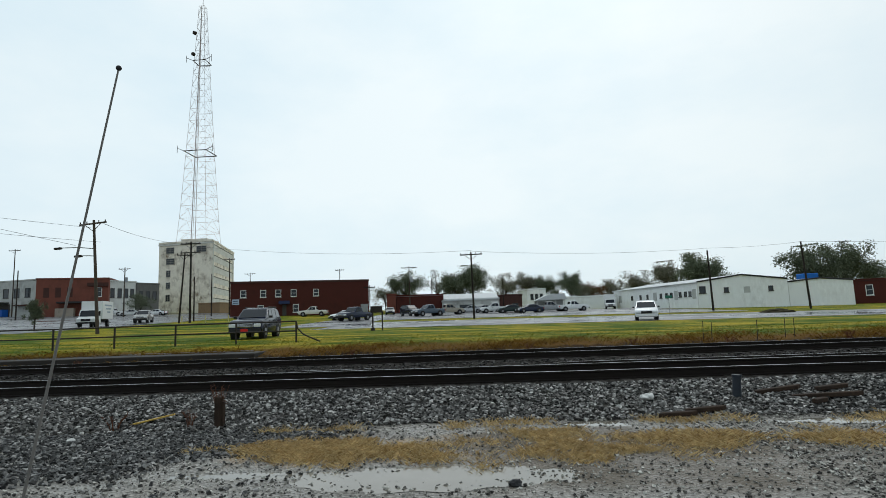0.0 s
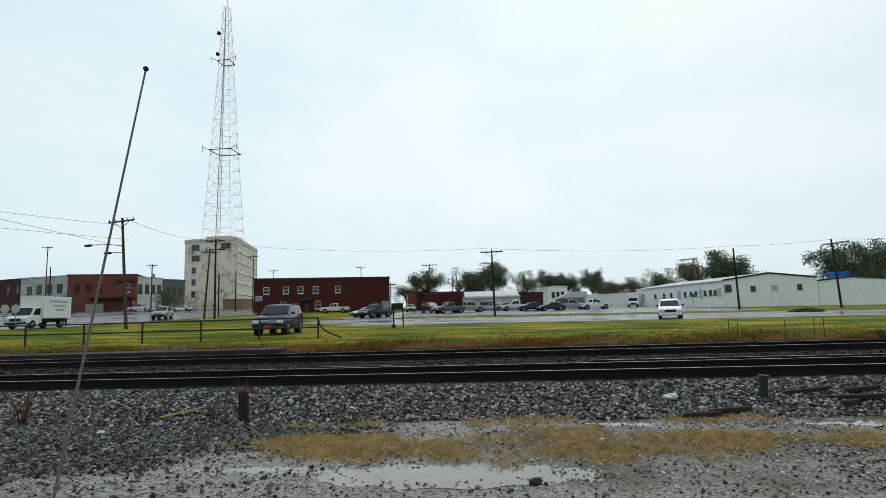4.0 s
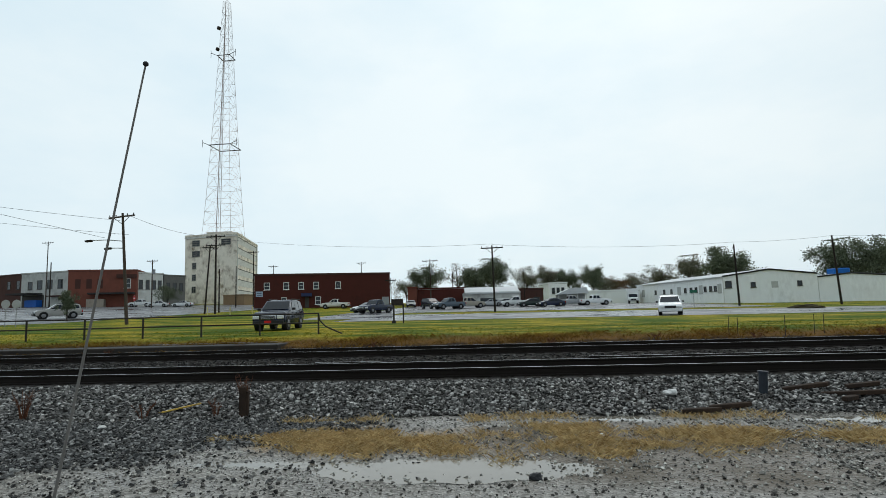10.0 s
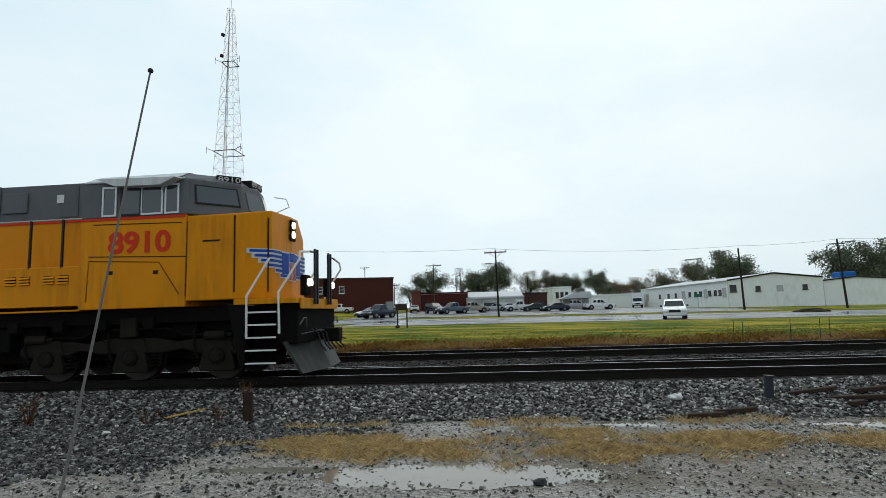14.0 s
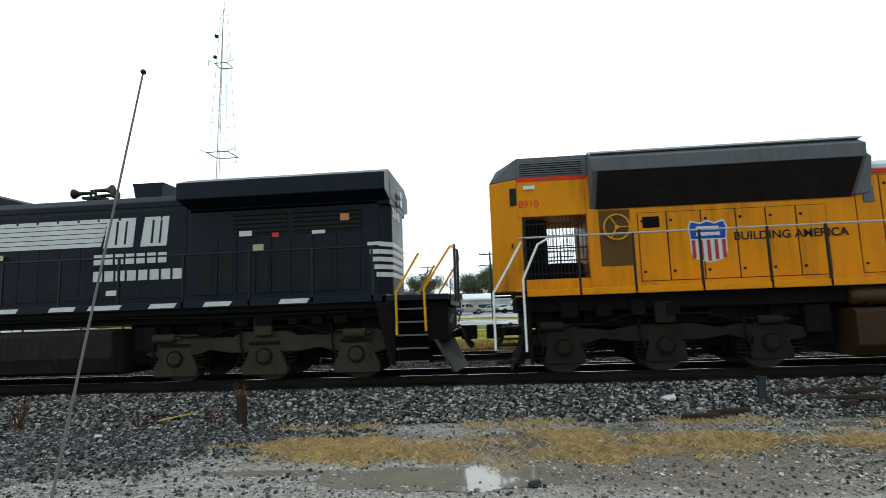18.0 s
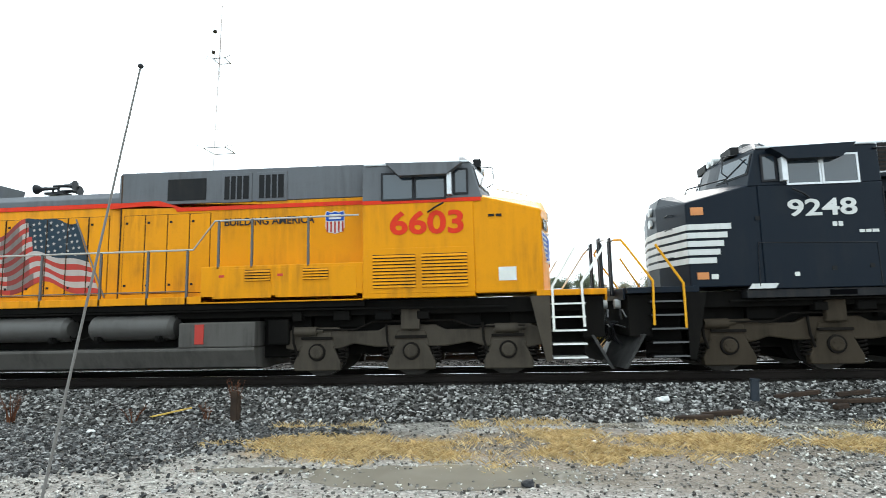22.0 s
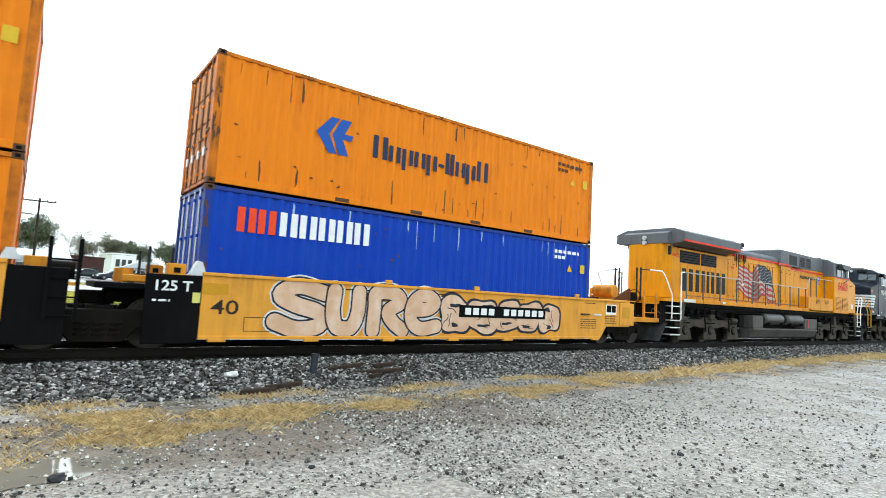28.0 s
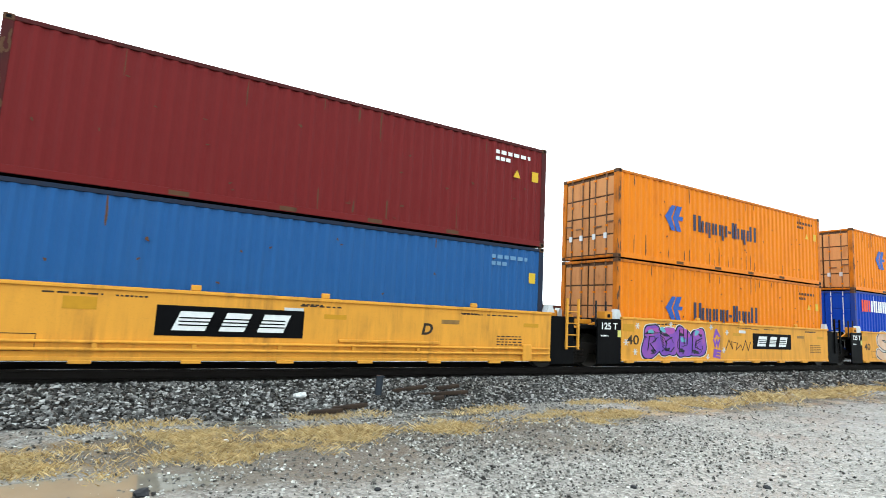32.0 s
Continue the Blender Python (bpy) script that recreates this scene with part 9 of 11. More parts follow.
    lo.prism("radiator_front_slope", [(-3.36, 3.46), (-3.36, 4.64), (-2.95, 4.26), (-3.05, 3.5)], -1.0, 1.0, up_grey, 0.02)
    lo.prism("rear_roof", [(-10.26, 4.205), (-8.72, 4.205), (-8.72, 4.66), (-10.26, 4.66)], -0.97, 0.97, upper, 0.02)
    rings("rear_roof_end", [(f, y, 4.205) for f, y in plan], [(f * 0.985 if f < -10.5 else f, y, 4.48 if f < -10.5 else 4.65) for f, y in plan], upper, root, 0.02)
    louvres(lo, -10.18, -8.85, 4.26, 4.56, -0.972, 6, upper, grille_black)
    lo.part("red_stripe", (-10.26, -8.74, -0.974, -0.955, 4.13, 4.21), up_red)
    for s in (-1, 1):
        y0, y1 = sorted((s * 0.95, s * 0.97))
        g = lo.part("rear_grille", (-10.18, -10.12, y0, y1, 1.98, 3.34), grille_black, 0, "open bar grille over the cooling bay")
        for k in range(17):
            lo.part("grille_bar", (-10.12 + k * 0.08, -10.105 + k * 0.08, y0, y1, 1.98, 3.34), grille_black, parent=g)
        for k in range(5):
            lo.part("grille_bar", (-10.16, -8.82, *sorted((s * 0.965, s * 0.985)), 2.08 + k * 0.27, 2.105 + k * 0.27), grille_black, parent=g)
    lo.part("rear_number_box", (-10.42, -10.24, -0.95, -0.80, 3.62, 4.0), grille_black, 0.01)
    # hand brake wheel
    bm = bmesh.new()
    for k in range(20):
        a, b = k * math.tau / 20, (k + 1) * math.tau / 20
        rod(bm, (-8.2 + 0.27 * math.cos(a), -1.05, 3.02 + 0.27 * math.sin(a)), (-8.2 + 0.27 * math.cos(b), -1.05, 3.02 + 0.27 * math.sin(b)), 0.018, 6)
    for k in range(3):
        a = k * math.tau / 3
        rod(bm, (-8.2, -1.05, 3.02), (-8.2 + 0.27 * math.cos(a), -1.05, 3.02 + 0.27 * math.sin(a)), 0.014, 6)
    rod(bm, (-8.2, -0.95, 3.02), (-8.2, -1.06, 3.02), 0.04, 8)
    part("hand_brake_wheel", bm, rail_yellow, root, "yellow hand brake wheel", True)
    # flat panel; its brown carries the shadow of the hand brake recess
    lo.part("brake_recess", (-8.55, -7.9, -0.975, -0.955, 2.2, 3.4), paint("brown_shadowed_recess", (0.10, 0.05, 0.01), 0.6), 0.01)
    lo.part("black_box", (-7.65, -7.3, -0.99, -0.95, 2.98, 3.22), soot, 0.01)
    hood_doors(lo, [-7.75, -7.15, -6.45, -5.75, -5.15, -4.55, -3.95], 1.86, 3.30, 0.96, body, grille_black)
    hood_doors(lo, [-3.35, -2.85, -2.32, -1.8, -1.28, -0.76, -0.24, 0.28], 1.86, 3.86, 0.93, body, grille_black)
    lo.part("porthole_frame", (-3.2, -2.98, -0.975, -0.945, 3.3, 3.62), upper, 0.05)
    lo.part("red_stripe", (-3.45, 0.55, -0.957, -0.942, 3.91, 3.99), up_red)
    # electrical cabinets up to the cab
    lo.part("inverter_housing", (0.55, 6.2, -1.0, 1.0, 1.74, 3.80), body, 0.015)
    lo.prism("inverter_top", [(0.55, 3.805), (6.2, 3.805), (6.2, 4.66), (2.30, 4.68), (2.26, 4.66), (0.55, 4.66)], -1.012, 1.012, upper, 0.02)
    bm = bmesh.new()
    prism(bm, [(0.55, 3.92), (2.0, 3.92), (1.7, 3.72), (6.2, 3.72), (6.2, 3.805), (1.95, 3.805), (2.3, 4.06), (0.55, 4.0)], -1.024, -1.0, "y")
    part("red_stripe", bm, up_red, root)
    bm = bmesh.new()
    prism(bm, [(0.56, 3.80), (1.72, 3.80), (2.02, 3.93), (0.56, 3.93)], -1.02, -1.0, "y")
    part("yellow_panel", bm, body, root)
    lo.part("inverter_lid", (0.6, 2.0, -0.7, 0.7, 4.66, 4.76), grille_black, 0.01)
    lo.part("blower_frame", (2.26, 3.62, -1.05, -1.0, 3.92, 4.68), upper, 0.02)
    lo.part("blower_grille", (2.38, 3.52, -1.062, -1.048, 3.99, 4.62), grille_black, 0.006)
    lo.part("raised_panel", (3.7, 4.35, -1.06, -1.0, 4.0, 4.5), upper, 0.02)
    lo.part("roof_door", (5.23, 5.66, -1.03, -1.0, 3.85, 4.60), upper, 0.01)
    hood_doors(lo, [0.65, 1.2, 1.75, 2.4, 3.0, 3.4], 1.86, 3.64, 1.0, body, grille_black)
    lo.prism("side_cabinet", [(3.45, 1.62), (6.2, 1.62), (6.2, 2.62), (3.7, 2.62), (3.45, 2.5)], -1.5, 1.5, body, 0.02)
    for f in (4.35, 4.7, 5.3, 5.65):
        louvres(lo, f, f + 0.26, 2.22, 2.42, -1.501, 3, body, soot)
    lo.part("step_slot", (3.75, 4.05, -1.506, -1.49, 2.2, 2.25), grille_black)
    lo.part("step_slot", (3.55, 3.85, -1.506, -1.49, 1.88, 1.94), grille_black)
    nose = emd_cab(lo, body, upper)
    lo.part("red_stripe", (6.2, 8.7, -1.562, -1.549, 3.60, 3.66), up_red)
    for f0, f1 in ((6.74, 7.01), (7.18, 7.60), (7.66, 8.12), (8.24, 8.50)):
        cab_window(lo, f0, f1, 3.73, 4.33, -1.556, rail_black if 7.1 < f0 < 7.3 else silver_frame)
    # pale material puts the light on the visor's top into its colour
    lo.prism("sun_visor", [(6.70, 4.50), (8.57, 4.46), (8.22, 4.30), (7.16, 4.32)], -1.8, -1.55, roof_white)
    roof_box(lo, 6.4, 7.1, 4.73, rail_grey)
    roof_box(lo, 7.5, 8.3, 4.73, rail_grey)
    for pts in (((6.39, 1.80), (6.42, 2.70), (8.09, 2.62), (8.57, 1.90)), ((6.42, 2.80), (8.74, 2.72)), ((6.5, 3.52), (8.6, 3.48)), ((8.72, 1.85), (8.74, 3.5))):
        lo.pipe("panel_seam", [(f, -1.553, z) for f, z in pts], 0.011, seam_grime, n=5)
    for f, z in ((6.95, 2.42), (8.02, 2.40)):
        lo.part("recessed_latch", (f - 0.06, f + 0.06, -1.556, -1.549, z - 0.04, z + 0.04), grille_black)
    lo.part("cab_vent", (9.1, 9.5, -1.556, -1.548, 3.02, 3.06), grille_black)
    lo.words("road_number", "8910", 7.62, 3.06, -1.562, 0.66, up_red, 1.48, "large red road number", 0, 0.018)
    lo.words("slogan", "BUILDING AMERICA", -4.7, 2.71, -0.982, 0.24, rail_black, 2.25, "small black slogan on yellow paint", 0, 0.004)
    shield(lo, -6.34, 2.64, 0.80, 0.90, -0.978)
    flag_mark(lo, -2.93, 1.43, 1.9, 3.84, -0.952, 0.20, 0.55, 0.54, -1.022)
    horns(lo, -0.6, zt, rail_black)
    small_plates(lo, [(-10.0, 3.98, 0.25, 0.08, warn_white), (0.95, 3.75, 0.16, 0.14, warn_white), (2.6, 3.5, 0.16, 0.2, warn_white), (5.2, 4.3, 0.18, 0.2, warn_white), (9.0, 2.3, 0.3, 0.08, warn_white)], -1.034)
    posts = [-10.2, -9.1, -8.0, -6.7, -5.4, -4.3, -2.9, -1.6, -0.3, 0.9, 2.0]
    side_rail(lo, [(-10.29, 2.82), (3.15, 2.84), (4.0, 3.70), (6.25, 3.70)], posts + [4.0, 4.9, 5.7], paint("pale_handrail", (0.42, 0.40, 0.36), 0.5), rail_black, lambda f: 1.72 if f < 3.4 else 2.7)
    front_platform(lo, rail_white, up_yellow, truck_dark)
    end_gear(lo, -10.2, -10.85, rail_white, truck_dark, soot, 1.72, False)
    r = random.Random(19)
    for k in range(8):
        f = -9.5 + k * 0.7 if k < 4 else 4.3 + (k - 4) * 1.1
        lo.part("underframe_box", (f, f + r.uniform(0.2, 0.42), -1.34, -1.1, 1.15, 1.15 + r.uniform(0.2, 0.35)), soot, 0.02)
    letters("road_number", "8910", 0.24, pose(-10.02, -0.966, 3.62, 90, 0, 0), up_red, root, "small red road number at the rear", 0.003, 0.42)
    return lo


emd_locomotive(17.9)


# ---- well cars ----
car_yellow = paint("well_car_yellow_paint", (0.72, 0.315, 0.040), 0.5, 0, (0.20, 0.09, 0.025), 0.38, 1.1, 3.0, 0.08, 0.10)
rust_plate = paint("dark_rusted_plate", (0.11, 0.040, 0.012), 0.75, 0, (0.02, 0.012, 0.008), 0.6, 2.0)
car_orange = paint("rusty_orange_end_paint", (0.62, 0.24, 0.02), 0.55, 0, (0.13, 0.05, 0.02), 0.45, 1.5, 3.0, 0.1, 0.10)
car_black = paint("car_black_paint", (0.0025, 0.0025, 0.003), 0.6, 0, (0.010, 0.009, 0.008), 0.3, 1.2, 3.0, 0.06, 0.05)
patch_brown = paint("worn_brown_patch", (0.22, 0.12, 0.04), 0.6, 0, (0.5, 0.25, 0.06), 0.5, 5.0)
patch_ochre = plain("ochre_patch", (0.52, 0.24, 0.01), 0.5, 0, 0.2)
stencil = plain("small_dark_stencil", (0.03, 0.02, 0.012), 0.6, 0, 0.2)
panel_white = plain("panel_white", (0.74, 0.74, 0.72), 0.5, 0, 0.2)
fill_pink = paint("pinkish_spray_paint", (0.60, 0.36, 0.22), 0.6, 0, (0.74, 0.68, 0.6), 0.35, 2.5, 2.0, 0.03, 0.2)
line_dark = plain("dark_spray_outline", (0.015, 0.02, 0.03), 0.6, 0, 0.2)
line_white = plain("white_spray_outline", (0.62, 0.6, 0.58), 0.6, 0, 0.2)
fill_purple = paint("purple_spray_paint", (0.17, 0.06, 0.36), 0.55, 0, (0.32, 0.09, 0.30), 0.6, 3.0, 2.0, 0.03, 0.2)
spray_pink = paint("magenta_spray_paint", (0.36, 0.075, 0.30), 0.55, 0, (0.22, 0.06, 0.34), 0.5, 4.0, 2.0, 0.03, 0.2)
fill_cyan = plain("cyan_spray_paint", (0.12, 0.36, 0.42), 0.6, 0, 0.2)


def freight_truck(root, x, casting):
    for k in (-0.9, 0.9):
        wheelset(root, x + k, 0.48)
    for s in (-1, 1):
        y0, y1 = sorted((s * 0.94, s * 1.1))
        bm = bmesh.new()
        prism(bm, [(x - 1.18, 0.36), (x - 1.18, 0.62), (x - 0.7, 0.74), (x + 0.7, 0.74), (x + 1.18, 0.62), (x + 1.18, 0.36), (x + 0.62, 0.40), (x + 0.42, 0.14), (x - 0.42, 0.14), (x - 0.62, 0.40)], y0, y1, "y")
        soften(bm, 0.03)
        sf = part("truck_side_frame", bm, casting, root, "rusty black cast truck side frame")
        for k in (-0.9, 0.9):
            bm = bmesh.new()
            rod(bm, (x + k, s * 1.1, 0.48), (x + k, s * 1.17, 0.48), 0.11, 14)
            part("bearing_cap", bm, truck_dark, sf, smooth=True)
        for k in (-0.26, 0.0, 0.26):
            spring(sf, x + k, s * 1.08, 0.24, 0.52, 0.10, truck_dark, 3)
    bm = bmesh.new()
    box(bm, x - 0.22, x + 0.22, -1.0, 1.0, 0.42, 0.80)
    rod(bm, (x, 0, 0.8), (x, 0, 1.05), 0.32, 16)
    part("truck_bolster", bm, soot, root)


def blob(bm, cx, cz, w, h, y0, y1, seed, lobes=0.10):
    r = random.Random(seed)
    ph = [r.uniform(0, 6.3) for _ in range(3)]
    pts = []
    for k in range(36):
        a = k * math.tau / 36
        c, s = math.cos(a), math.sin(a)
        e = (abs(c) ** 3.2 + abs(s) ** 3.2) ** (-1 / 3.2)
        e *= 1 + lobes * math.sin(2 * a + ph[0]) + lobes * 0.7 * math.sin(3 * a + ph[1]) + lobes * 0.4 * math.sin(5 * a + ph[2])
        pts.append((cx + w * 0.5 * e * c, cz + h * 0.5 * e * s))
    prism(bm, pts, y0, y1, "y")


def spray_piece(root, xs, z0, z1, y, fill, outline, edge, label, seed):
    """Bubble-shaped spray painting: swelling forms with a pale rim, a dark line and slits; no words."""
    bm_e, forms = bmesh.new(), []
    r = random.Random(seed)
    zc, h = (z0 + z1) / 2, z1 - z0
    for i, (a, b) in enumerate(zip(xs, xs[1:])):
        cx, w = (a + b) / 2, (b - a) * 1.10
        dz, k = r.uniform(-0.04, 0.04), r.uniform(0.9, 1.0)
        sd = seed * 50 + i
        bm_o, bm_f = bmesh.new(), bmesh.new()
        blob(bm_e, cx, zc + dz, w + 0.10, h * k + 0.07, y - 0.002 - i * 0.0004, y, sd)
        blob(bm_o, cx, zc + dz, w + 0.04, h * k + 0.02, y - 0.006 - i * 0.0004, y - 0.0035 - i * 0.0004, sd)
        blob(bm_f, cx, zc + dz, w - 0.05, h * k - 0.06, y - 0.010 - i * 0.0004, y - 0.0075 - i * 0.0004, sd)
        forms += [("spray_outline", bm_o, outline), ("spray_fill", bm_f, fill)]
        for q in range(2):
            bm_s = bmesh.new()
            sx, sz = cx + r.uniform(-0.16, 0.16) * w, zc + (0.24 if q else -0.24) * h + r.uniform(-0.05, 0.05)
            blob(bm_s, sx, sz, w * r.uniform(0.22, 0.42), h * r.uniform(0.06, 0.12), y - 0.014, y - 0.0115, sd + 7 + q, 0.2)
            forms.append(("spray_line", bm_s, outline))
        # inner strokes of the dark line
        for q in range(3):
            bm_s = bmesh.new()
            x, z = cx + r.uniform(-0.3, 0.3) * w, zc + r.uniform(-0.35, 0.15) * h
            pts = [(x, y - 0.012, z)]
            ang = r.uniform(0, 6.3)
            for _ in range(4):
                ang += r.uniform(-0.9, 0.9)
                x, z = x + 0.09 * math.cos(ang), z + 0.09 * math.sin(ang)
                pts.append((min(max(x, cx - w * 0.36), cx + w * 0.36), y - 0.012, min(max(z, z0 + 0.16), z1 - 0.16)))
            pipe(bm_s, pts, 0.010, 5)
            forms.append(("spray_line", bm_s, outline))
    top = part("spray_painting", bm_e, edge, root, label)
    for nm, bm, mat in forms:
        part(nm, bm, mat, top)
    return top


STROKES = {
    "S": [(0.86, 0.80), (0.45, 0.92), (0.18, 0.74), (0.42, 0.56), (0.78, 0.42), (0.80, 0.18), (0.45, 0.10), (0.12, 0.24)],
    "U": [(0.24, 0.86), (0.22, 0.45), (0.32, 0.16), (0.62, 0.14), (0.76, 0.42), (0.78, 0.86)],
    "R": [(0.22, 0.10), (0.24, 0.60), (0.26, 0.86), (0.62, 0.88), (0.78, 0.70), (0.52, 0.50), (0.62, 0.28), (0.84, 0.10)],
    "E": [(0.20, 0.54), (0.62, 0.58), (0.78, 0.74), (0.50, 0.88), (0.22, 0.70), (0.18, 0.34), (0.42, 0.14), (0.84, 0.20)],
}


def fat_stroke(path, width, y, x0, x1, z0, z1):
    """A thick rounded brush stroke: one ribbon along a smooth path with round ends, each step a hair in front of the last."""
    pts = [Vector((x0 + (x1 - x0) * a, z0 + (z1 - z0) * b)) for a, b in path]
    pts = [pts[0] * 2 - pts[1]] + pts + [pts[-1] * 2 - pts[-2]]
    line = []
    for a, b, c, d in zip(pts, pts[1:], pts[2:], pts[3:]):
        for q in range(7):
            t = q / 7
            line.append(0.5 * (2 * b + (c - a) * t + (2 * a - 5 * b + 4 * c - d) * t * t + (3 * b - a - 3 * c + d) * t ** 3))
    line.append(pts[-2])
    bm = bmesh.new()
    w = width / 2

    def cap(p, d, depth):
        n = Vector((-d.y, d.x))
        return [bm.verts.new((p.x + w * (n.x * math.cos(k * math.pi / 8) + d.x * math.sin(k * math.pi / 8)), depth, p.y + w * (n.y * math.cos(k * math.pi / 8) + d.y * math.sin(k * math.pi / 8)))) for k in range(9)]
    dirs = [(line[min(i + 1, len(line) - 1)] - line[max(i - 1, 0)]).normalized() for i in range(len(line))]
    start = cap(line[0], -dirs[0], y)
    bm.faces.new(start)
    left, right = start[8], start[0]
    for i in range(1, len(line)):
        depth = y - 0.00004 * i
        p, d = line[i], dirs[i]
        if i == len(line) - 1:
            end = cap(p, d, depth)
            bm.faces.new(end)
            a, b = end[0], end[8]
        else:
            a, b = bm.verts.new((p.x - d.y * w, depth, p.y + d.x * w)), bm.verts.new((p.x + d.y * w, depth, p.y - d.x * w))
        bm.faces.new((right, left, a, b))
        left, right = a, b
    return bm


def bubble_word(root, spans, z0, z1, y, fill, outline, edge, label):
    top = None
    for ch, a, b in spans:
        w = 0.34
        e = part("spray_painting" if top is None else "spray_rim", fat_stroke(STROKES[ch], w + 0.15, y - 0.001, a, b, z0, z1), edge, top or root, label if top is None else "")
        top = top or e
    for i, (ch, a, b) in enumerate(spans):
        part("spray_outline", fat_stroke(STROKES[ch], 0.34 + 0.08, y - 0.006 - 0.006 * i, a, b, z0, z1), outline, top)
        part("spray_fill", fat_stroke(STROKES[ch], 0.34, y - 0.0095 - 0.006 * i, a, b, z0, z1), fill, top)
    return top


def bars(root, name, x0, x1, z, h, y, k, material, seed=1):
    """Small unreadable stencil: one short bar for each word."""
    r = random.Random(seed)
    x = x0
    while x < x1:
        w = r.uniform(0.5, 1.4) * (x1 - x0) / k * 0.7
        boxpart(name, (x, min(x1, x + w), y - 0.003, y, z, z + h), material, root)
        x += w + (x1 - x0) / k * 0.25


def slanted_logo(root, x0, x1, z0, z1, y):
    """Black board with a plain white slanted mark."""
    pl = boxpart("mark_board", (x0, x1, y - 0.006, y, z0, z1), car_black, root, 0, "black board with a white slanted mark")
    w, h = x1 - x0, z1 - z0
    for a, b in ((0.10, 0.36), (0.40, 0.62), (0.66, 0.90)):
        bm = bmesh.new()
        prism(bm, [(x0 + a * w, z0 + 0.18 * h), (x0 + b * w - 0.05 * w, z0 + 0.18 * h), (x0 + b * w, z0 + 0.82 * h), (x0 + a * w + 0.05 * w, z0 + 0.82 * h)], y - 0.010, y - 0.006, "y")
        part("mark_block", bm, panel_white, pl)
    for k in range(3):
        bm = bmesh.new()
        z = z0 + h * (0.34 + 0.12 * k)
        box(bm, x0 + 0.14 * w, x0 + 0.86 * w, y - 0.014, y - 0.010, z, z + h * 0.045)
        part("mark_line", bm, car_black, pl)


def well_car(u0, u1, label, lead, pipes):
    """One well: side plates, ends and floor. u0 and u1 are the ends of the yellow sides; lead: the front unit with its own end platform."""
    mid = (u0 + u1) / 2
    root = thing("well_car", pose(mid, TRACK_Y, 0), label, "well car", "well cars of the train")
    TRAIN.append((root, mid))
    L = (u1 - u0) / 2
    ladder_mat = car_yellow if pipes else car_black
    for s in (-1, 1):
        y0, y1 = sorted((s * 1.36, s * 1.41))
        bm = bmesh.new()
        if lead:
            outline = [(-L, 0.24), (L - 1.55, 0.24), (L - 1.25, 0.62), (L + 0.05, 0.62), (L + 0.05, 1.50), (-L, 1.50)]
        else:
            outline = [(-L, 0.24), (L, 0.24), (L, 1.50), (-L, 1.50)]
        prism(bm, outline, y0, y1, "y")
        soften(bm, 0.008, 1)
        side = part("side_plate", bm, car_yellow, root, "weathered yellow side plate")
        yy = sorted((s * 1.33, s * 1.45))
        boxpart("top_chord", (-L, L - (0.1 if lead else 0), yy[0], yy[1], 1.46, 1.53), car_yellow, side, 0.012)
        yy = sorted((s * 1.36, s * 1.44))
        boxpart("bottom_chord", (-L, L - (1.6 if lead else 0), yy[0], yy[1], 0.22, 0.29), car_yellow, side, 0.012)
        for k in range(7):
            x = -L + 0.35 + k * (2 * L - 2.2) / 6
            boxpart("sill_foot", (x - 0.17, x + 0.17, yy[0] - 0.01, yy[1] + 0.01, 0.17, 0.235), car_yellow, side, 0.008)
        for k in (0.3, 0.5, 0.8):
            x = -L + 2 * L * k
            boxpart("guide_bracket", (x - 0.09, x + 0.09, yy[0], yy[1], 1.53, 1.64), car_yellow, side, 0.02)
        if pipes:
            boxpart("pipe_strap", (L - 1.02, L - 0.72, *sorted((s * 1.44, s * 1.51)), 0.22, 0.66), car_yellow, side, 0.03)
            boxpart("step_plate", (L - 6.0, L - 3.5, *sorted((s * 1.41, s * 1.47)), 0.62, 0.68), car_yellow, side, 0.01)
            for z in (0.42, 0.55):
                bm = bmesh.new()
                rod(bm, (-L + 0.1, s * 1.465, z), (L - 0.1, s * 1.465, z), 0.03, 8)
                part("side_pipe", bm, car_yellow, side, smooth=True)
            for k in range(8):
                x = -L + 0.7 + k * (2 * L - 1.6) / 7
                boxpart("pipe_clamp", (x - 0.04, x + 0.04, yy[0], s * 1.48 if s > 0 else yy[1] + 0.0, 0.40, 0.58) if s > 0 else (x - 0.04, x + 0.04, -1.48, yy[1], 0.40, 0.58), car_yellow, side, 0.008)
    boxpart("well_floor", (-L + 0.4, L - 1.5 if lead else L - 0.4, -1.33, 1.33, 0.30, 0.36), soot, root)
    # rear end
    for s in (-1, 1):
        y0, y1 = sorted((s * 1.36, s * 1.41))
        p = boxpart("end_panel", (-L - 0.98, -L - 0.01, y0, y1, 0.14, 1.44), car_black, root, 0.012, "black end panel")
        if s < 0:
            letters("load_mark", "125 T", 0.27, pose(-L - 0.52, -1.414, 1.22, 90, 0, 0), panel_white, p, "white load marking", 0.002, 0.64, 0, 0.005)
            boxpart("yellow_tag", (-L - 0.16, -L - 0.02, -1.416, -1.41, 0.92, 1.12), plain("pale_yellow_tag", (0.6, 0.55, 0.15)), p)
            bars(p, "stencil_line", -L - 0.85, -L - 0.55, 0.93, 0.04, -1.411, 2, panel_white)
    boxpart("end_bulkhead", (-L - 0.06, -L + 0.02, -1.34, 1.34, 0.3, 1.45), car_black, root, 0.01)
    boxpart("end_deck", (-L - 1.75, -L - 0.06, -1.1, 1.1, 1.12, 1.24), car_black, root, 0.02, "black articulation deck")
    bm = bmesh.new()
